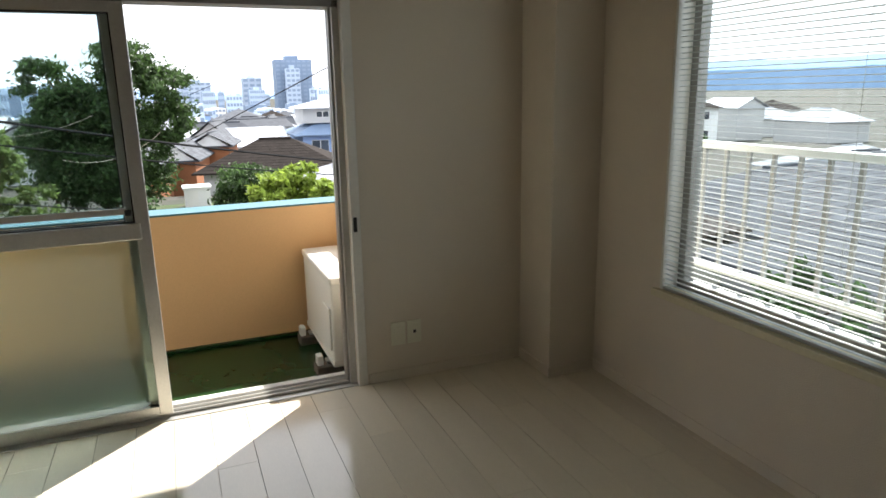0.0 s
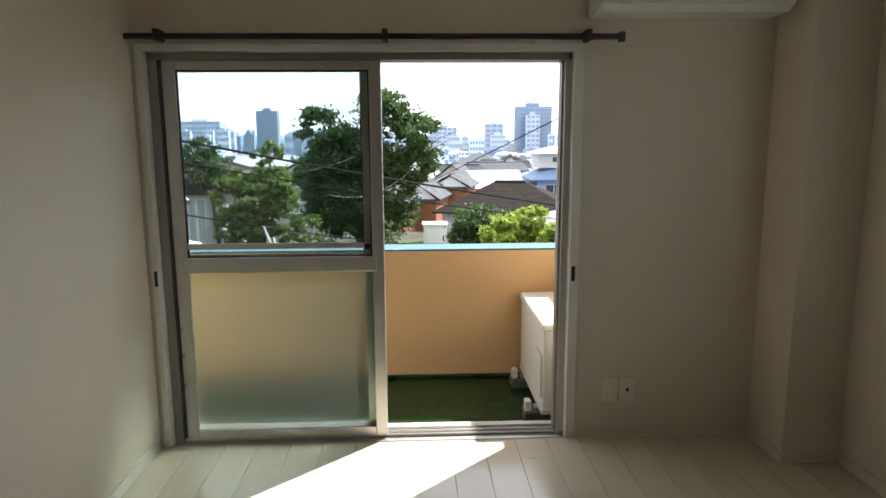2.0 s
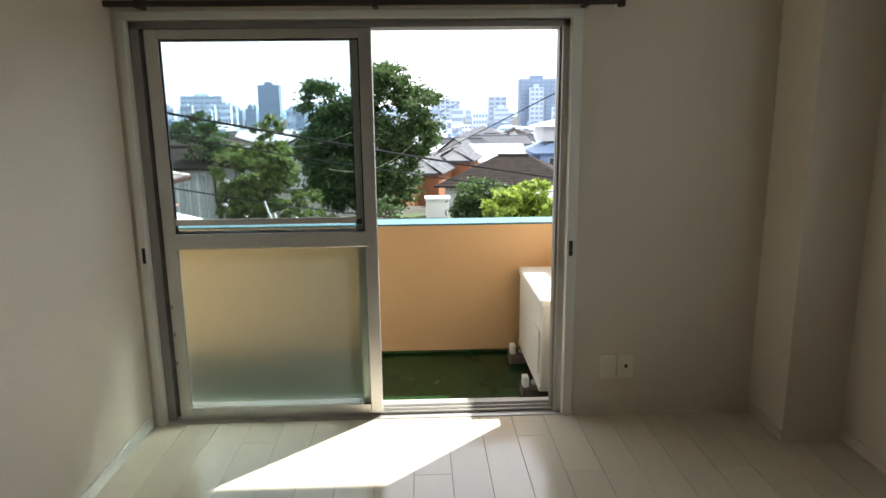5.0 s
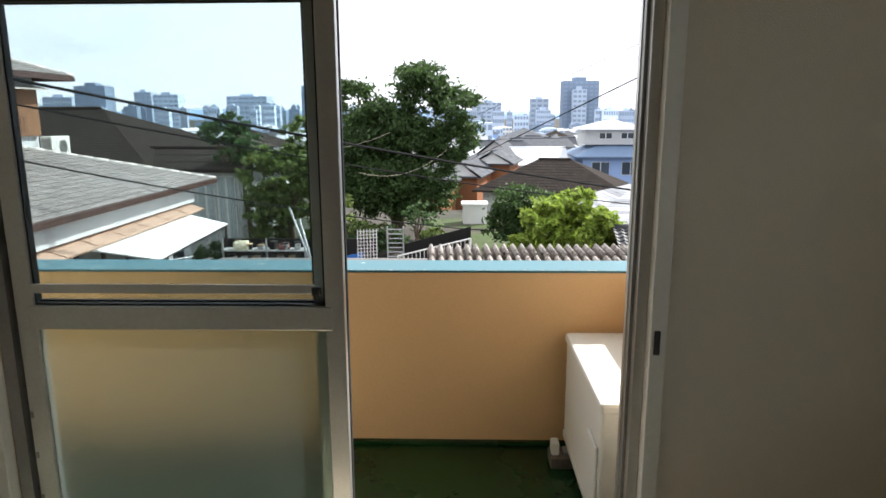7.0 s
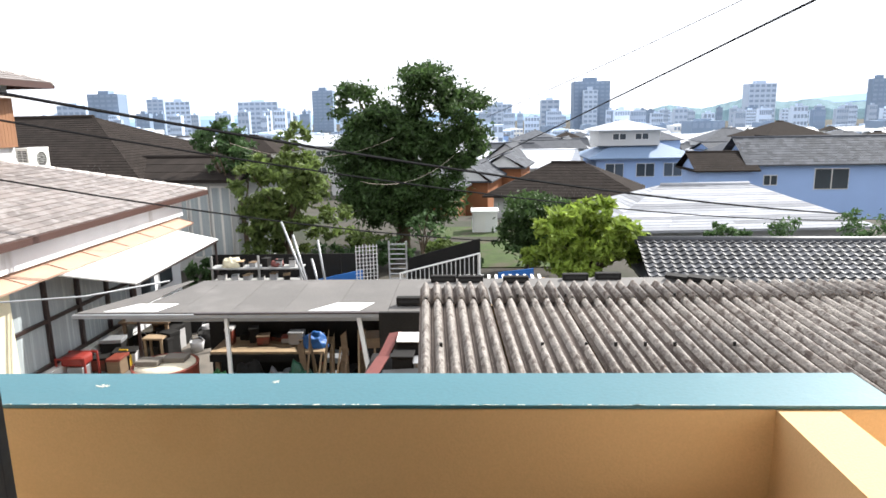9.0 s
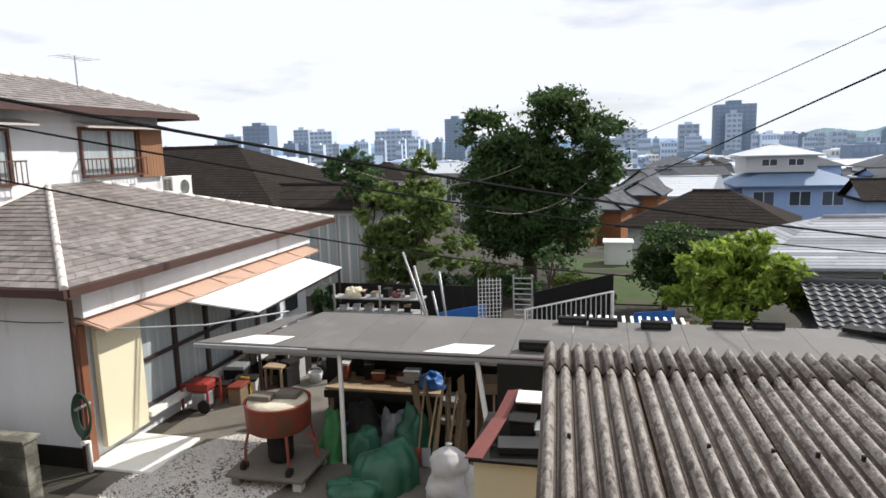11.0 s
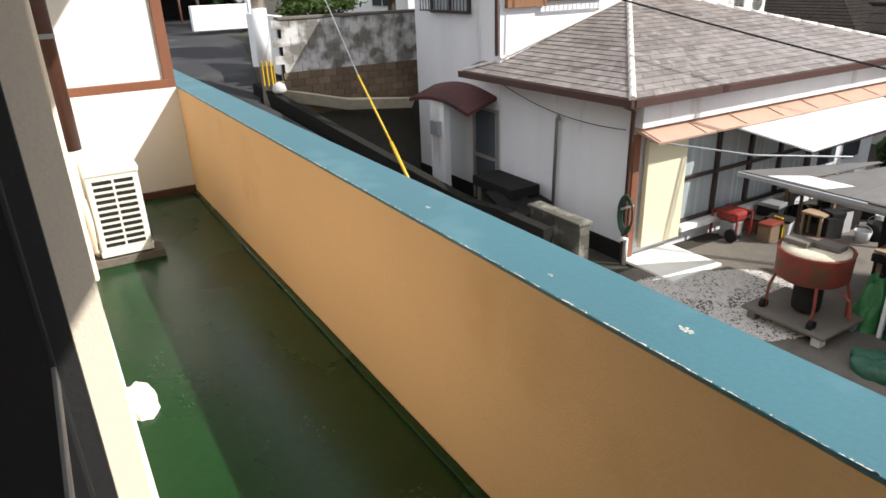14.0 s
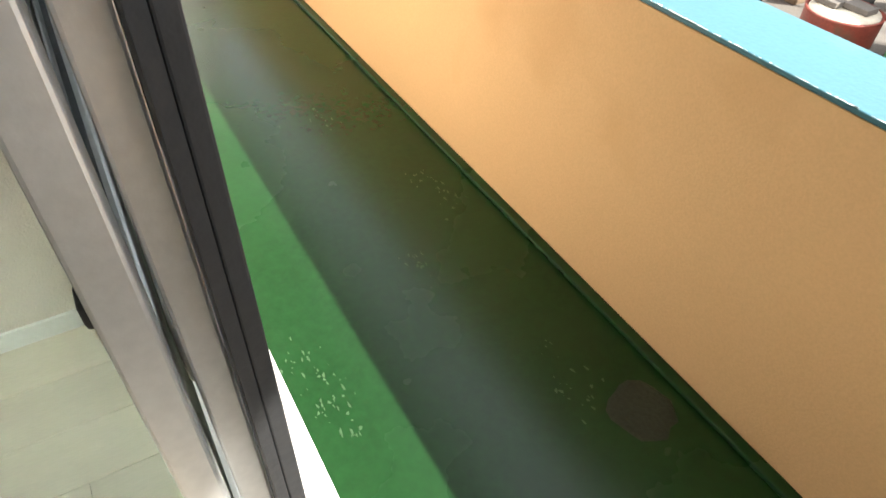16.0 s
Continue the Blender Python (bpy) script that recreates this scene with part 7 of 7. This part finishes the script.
def tarpaulin(label, x, y, ax, ay, bx_, by_, h0, h1, r, seed):
    """A stiff sheet thrown over a heap: a ridge from a to b, falling in pleats to a ragged hem."""
    bm, n, m = bmesh.new(), 64, 12
    rings = []
    for k in range(m + 1):
        f, ring = k / m, []
        for i in range(n):
            a = 2 * math.pi * i / n
            u = 0.5 + 0.5 * math.cos(a - math.atan2(by_ - ay, bx_ - ax))
            top = Vector((ax + (bx_ - ax) * u, ay + (by_ - ay) * u, h0 + (h1 - h0) * u))
            rag = r * (1 + 0.22 * noise.noise((math.cos(a) * 1.7, math.sin(a) * 1.7, seed)))
            hem = Vector((x + rag * math.cos(a), y + rag * 0.8 * math.sin(a), 0.0))
            p = top.lerp(hem, f)
            pleat = math.sin(9 * a + 3 * noise.noise((a, seed, 0))) * 0.025 * f + 0.09 * noise.noise((p.x * 3.1, p.y * 3.1, p.z * 3 + seed)) + 0.05 * abs(noise.noise((p.x * 8, p.y * 8, p.z * 8 + seed)))
            p += Vector((math.cos(a), math.sin(a), 0.6)) * (pleat * (1 - 0.5 * f) + 0.10 * math.sin(math.pi * f))
            ring.append(bm.verts.new((p.x, p.y, G + 0.014 + max(0.0, p.z if k < m else 0.0))))
        rings.append(ring)
    for p, q in zip(rings, rings[1:]):
        for i in range(n):
            bm.faces.new((p[i], p[(i + 1) % n], q[(i + 1) % n], q[i])).smooth = True
    bm.faces.new(rings[0])
    return single("tarpaulin", bm, M["tarp"], label, "tarpaulin")


tarpaulin("green tarpaulin draped in pleats over a heap", -1.42, 8.25, -1.58, 8.25, -1.24, 8.5, 0.42, 0.60, 0.44, 3)
tarpaulin("darker green tarpaulin lying on the ground", -1.72, 7.85, -1.85, 7.85, -1.58, 7.9, 0.16, 0.24, 0.34, 9)


def woven_sack(label, x, y, h, r, lean, seed):
    """An upright filled sack: sagging base, creased belly, tied neck with a flared end."""
    prof_ = ((0.80, 0), (1.0, 0.10), (1.04, 0.24), (0.93, 0.40), (0.86, 0.52), (0.95, 0.66), (0.84, 0.80), (0.50, 0.89), (0.22, 0.93), (0.12, 0.96), (0.17, 1.0))
    bm = lathe([(r * a, h * b) for a, b in prof_], 28)
    bmesh.ops.subdivide_edges(bm, edges=[e for e in bm.edges if abs(e.verts[0].co.z - e.verts[1].co.z) > 0.01], cuts=2, use_grid_fill=True)
    for v in bm.verts:
        q = v.co.z / h
        k = 1 + 0.30 * noise.noise(v.co * 5 + Vector((seed, 0, 0))) + 0.10 * noise.noise(v.co * 17 + Vector((0, seed, 0)))
        v.co = Vector((v.co.x * k + lean * q * q, v.co.y * k, v.co.z))
    for f in bm.faces:
        f.smooth = True
    return single("sack", bm, M["sack"], label, "sack", at=pose(x, y, G + 0.012))


lump("net_bag", "bright green net bag", "bag", -2.42, 8.85, G + 0.012, 0.2, 0.2, 0.62, "netgreen", 5, 0.2)
lump("sack", "blue plastic sheet bundle", "bag", -2.1, 9.2, G + 0.012, 0.35, 0.22, 0.45, "blue", 6)
lump("sack", "blue bag on the bench end", "bag", -1.2, 10.0, -2.262, 0.2, 0.18, 0.2, "blue", 7)
for x, y, rx_, h, m, sd in ((-2.05, 9.15, 0.30, 0.62, "dark", 8), (-1.62, 9.25, 0.27, 0.50, "greysack", 12), (-1.95, 8.85, 0.24, 0.42, "tarp", 18), (-1.25, 9.15, 0.30, 0.62, "tarp", 27), (-2.35, 9.35, 0.22, 0.48, "dark", 28)):
    lump("sack", "stuffed rubbish sack slumped before the bench", "sack", x, y, G + 0.012, rx_, rx_ * 0.9, h, m, sd)
# tools leaning against the bench
for i in range(9):
    x, h = -1.05 + 0.14 * i + rnd.uniform(-0.04, 0.04), rnd.uniform(0.95, 1.35)
    tl = thing("garden_tool", "long-handled tool leaning under the lean-to", "tool", "leaning tools")
    ft, tp = Vector((x + rnd.uniform(-0.15, 0.15), 8.78, G + 0.03)), Vector((x, 9.15, G + h))
    part("handle", bar(ft, tp, 0.016, 6), M["palewood" if i % 2 else "wood"], tl)
    part("head", slabbed([ft + Vector((-0.08, -0.02, 0.0)), ft + Vector((0.08, -0.02, 0.0)), ft + Vector((0.06, 0.06, 0.24)), ft + Vector((-0.06, 0.06, 0.24))], 0.02), M[("rust", "galv", "palewood")[i % 3]], tl)
woven_sack("white woven sack tied at the neck", -0.46, 7.85, 0.84, 0.25, 0.03, 14)
woven_sack("smaller white sack leaning on its neighbour", -0.17, 7.95, 0.55, 0.15, -0.06, 15)
for i in range(11):
    x = -1.15 + rnd.uniform(0, 1.1)
    y = 9.0 + rnd.uniform(-0.1, 0.5)
    t = rnd.uniform(-0.25, 0.25)
    single("plank", slabbed([(x, y, G + 0.012), (x + 0.09, y, G + 0.012), (x + 0.09 + t, y + 0.2, G + rnd.uniform(0.7, 1.3)), (x + t, y + 0.2, G + rnd.uniform(0.7, 1.3))], 0.03), M["palewood" if i % 3 == 0 else "wood"], "loose plank leaning under the lean-to", "plank", "leaning planks")
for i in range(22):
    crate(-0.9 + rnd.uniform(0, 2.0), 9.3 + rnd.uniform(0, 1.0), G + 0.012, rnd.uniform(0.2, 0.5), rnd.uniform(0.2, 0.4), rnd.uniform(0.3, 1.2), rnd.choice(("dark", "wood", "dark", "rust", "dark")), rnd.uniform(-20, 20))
# Slab added behind the clutter; its black carries the shade under the roof.
single("wall_lean_to", bx(-3.2, 10.46, G, 6.5, 10.5, -1.6), M["dark"], "near-black slab standing for the shade under the lean-to", "wall", kind="structure")
# cabinet with a faded red sheet beside the shed
cab = thing("cabinet", "cream cabinet under faded red sheeting", "cabinet")
part("body", bx(0.42, 5.2, G + 0.012, 1.06, 6.0, -0.98, bevel=0.006), M["creamboard"], cab)
part("top", bx(0.39, 5.15, -0.979, 1.08, 6.1, -0.955, bevel=0.004), M["dark"], cab)
part("red_sheet", slabbed([(0.36, 5.16, -0.948), (0.50, 5.16, -0.945), (0.62, 5.72, -0.84), (0.49, 5.72, -0.85)], 0.012), M["pinkred"], cab, "faded red sheet")
part("red_sheet", slabbed([(0.50, 5.72, -0.852), (0.61, 5.72, -0.842), (0.70, 6.05, -0.70), (0.58, 6.05, -0.72)], 0.012), M["pinkred"], cab, "faded red sheet")
for x, y, w, h, m in ((0.60, 5.26, 0.44, 0.07, "black"), (0.66, 5.55, 0.20, 0.16, "dark"), (0.87, 5.52, 0.18, 0.11, "galv"), (0.68, 5.82, 0.36, 0.22, "dark")):
    crate(x + w / 2, y + 0.12, -0.955, w, 0.2, h, m, rnd.uniform(-8, 8), "cabinet clutter")
single("louvred_panel", slabbed([(0.68, 5.80, -0.722), (1.05, 5.80, -0.722), (1.05, 6.02, -0.70), (0.68, 6.02, -0.70)], 0.014), M["panel"], "pale slatted panel lying on the boxes", "panel")
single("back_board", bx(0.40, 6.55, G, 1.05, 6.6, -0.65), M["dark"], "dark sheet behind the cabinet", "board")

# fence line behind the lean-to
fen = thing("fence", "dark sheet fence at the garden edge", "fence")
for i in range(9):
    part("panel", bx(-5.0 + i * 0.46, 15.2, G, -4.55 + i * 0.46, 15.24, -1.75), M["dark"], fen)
shf = thing("shelf", "steel shelf with coloured junk", "shelf")
for z in (-2.1, -1.78):
    part("board", bx(-4.5, 13.8, z - 0.03, -2.4, 14.2, z), M["railgrey"], shf)
for x in (-4.48, -3.4, -2.45):
    part("upright", bx(x, 13.82, G, x + 0.04, 13.86, -1.5), M["railgrey"], shf)
for i in range(12):
    crate(-4.3 + i * 0.15, 14.0, -1.78 if i % 2 else -2.1, 0.14, 0.2, rnd.uniform(0.1, 0.2), rnd.choice(("sack", "dark", "sack", "galv", "dark", "galv")), rnd.uniform(-15, 15), "shelf clutter")
lump("sack", "dull yellow bundle on the shelf", "bag", -4.05, 14.0, -1.78, 0.22, 0.15, 0.2, "creamboard", 41)
lump("sack", "red bundle on the shelf", "bag", -3.0, 14.0, -1.78, 0.14, 0.12, 0.14, "pinkred", 42)
lat = thing("trellis", "white wire trellis panel", "trellis")
for i in range(7):
    part("upright", bar((-1.0 + i * 0.07, 13 + i * 0.02, -2.1), (-1.0 + i * 0.07, 13 + i * 0.02, -1.12), 0.008, 5), M["white"], lat)
for i in range(12):
    part("cross_wire", bar((-1.02, 12.99, -2.05 + i * 0.08), (-0.56, 13.14, -2.05 + i * 0.08), 0.006, 5), M["white"], lat)
rck = thing("ladder_rack", "stack of pale green steel frames", "rack")
for x in (-0.38, 0.0):
    part("upright", bar((x, 13.6, G), (x, 13.6, -1.15), 0.02, 6), M["galv"], rck)
for i in range(9):
    part("rung", bar((-0.38, 13.6, -2.1 + i * 0.11), (0.0, 13.6, -2.1 + i * 0.11), 0.014, 6), M["galv"], rck)
gr = thing("railing", "slanting white steel railing panel", "railing")
part("top_rail", bar((-0.1, 13.2, -1.78), (1.6, 13.2, -1.36), 0.02, 6), M["white"], gr)
part("bottom_rail", bar((-0.1, 13.2, -2.2), (1.6, 13.2, -2.0), 0.02, 6), M["white"], gr)
for i in range(18):
    x = -0.05 + i * 0.095
    part("baluster", bar((x, 13.2, -2.19 + 0.117 * (x + 0.1)), (x, 13.2, -1.78 + 0.247 * (x + 0.1)), 0.008, 5), M["white"], gr)
part("foot", bar((1.6, 13.2, G), (1.6, 13.2, -1.36), 0.02, 6), M["white"], gr)
part("foot", bar((-0.1, 13.2, G), (-0.1, 13.2, -1.78), 0.02, 6), M["white"], gr)
single("black_netting", slabbed([(-0.25, 16, -3.0), (1.65, 16, -3.0), (1.65, 16, -1.55), (-0.2, 16, -2.05)], 0.03), M["dark"], "black netting screen in the garden", "screen")
lump("sack", "white bundle on the railing base", "bag", 0.75, 12.7, -2.45, 0.22, 0.2, 0.5, "sack", 22)
crate(0.72, 12.7, G + 0.012, 0.5, 0.4, 0.545, "wood")
single("blue_sheet", slabbed([(-1.95, 13.4, G), (-0.95, 13.4, G), (-0.95, 13.4, -1.74), (-1.95, 13.4, -1.95)], 0.02), M["blue"], "blue plastic sheet fixed along the fence", "sheet")
single("blue_sheet", slabbed([(2.0, 13.3, G), (2.75, 13.3, G), (2.75, 13.3, -1.72), (2.0, 13.3, -1.80)], 0.02), M["blue"], "blue plastic sheet hung on the garden fence", "sheet")
for a, b in (((-2.55, 13, -0.6), (-1.75, 13, G)), ((-1.8, 13, -1.0), (-1.6, 13.2, G)), ((-2.35, 13.1, -0.9), (-1.85, 13.1, G)), ((-1.95, 13.0, -1.4), (-1.62, 13.0, G))):
    single("steel_pole", bar(a, b, 0.024, 8), M["galv"], "grey steel pole leaning on the fence", "pole", "leaning poles")
for i in range(14):
    single("roof_batten", bx(0.9 + i * 0.14, 11.0, -1.62, 0.95 + i * 0.14, 12.2, -1.58), M["white"], "white corrugated strip behind the lean-to", "strip", "white strips")
for x in (0.85, 2.8):
    single("strip_post", bx(x, 11.1, G, x + 0.05, 12.1, -1.621), M["wood"], "timber trestle under the white strips", "trestle", "trestles")
# flat garden patches
single("lawn", slabbed([(-0.2, 19.0, -2.985), (4.5, 19.0, -2.985), (4.5, 27, -3.05), (-0.2, 27, -3.05)], 0.1), M["grass"], "small green lawn", "lawn", kind="structure")
tyre = single("car_tyre", tube(bmesh.new(), [(7.0 + 0.28 * math.cos(a), 16.4, -2.3 + 0.28 * math.sin(a)) for a in [k * math.pi / 9 for k in range(19)]], 0.09, 8), M["dark"], "old black tyre hung on a fence", "tyre")

# ---- floor boards of the room ----
BW = 0.152
random.seed(3)
board_me = {}
nb_cols = int((XR - XL) / BW) + 1
for i in range(nb_cols):
    x0, x1 = XL + i * BW, min(XL + (i + 1) * BW, XR)
    y = YB
    first = (0.6, 1.2, 1.8, 0.9)[i % 4]
    while y < -0.001:
        y1 = min(y + first, -0.001)
        first = 1.8
        key = (round(x1 - x0, 3), round(y1 - y, 3))
        if key not in board_me:
            board_me[key] = to_mesh("floor_board", bx(0, 0, -0.012, key[0] - 0.0016, key[1] - 0.0008, 0.0, bevel=0.0008), M["board"])
        b = new("floor_board", board_me[key])
        b.matrix_basis = pose(x0 + 0.0015, y + 0.0015, 0)
        b.parent = floor_ob
        y = y1
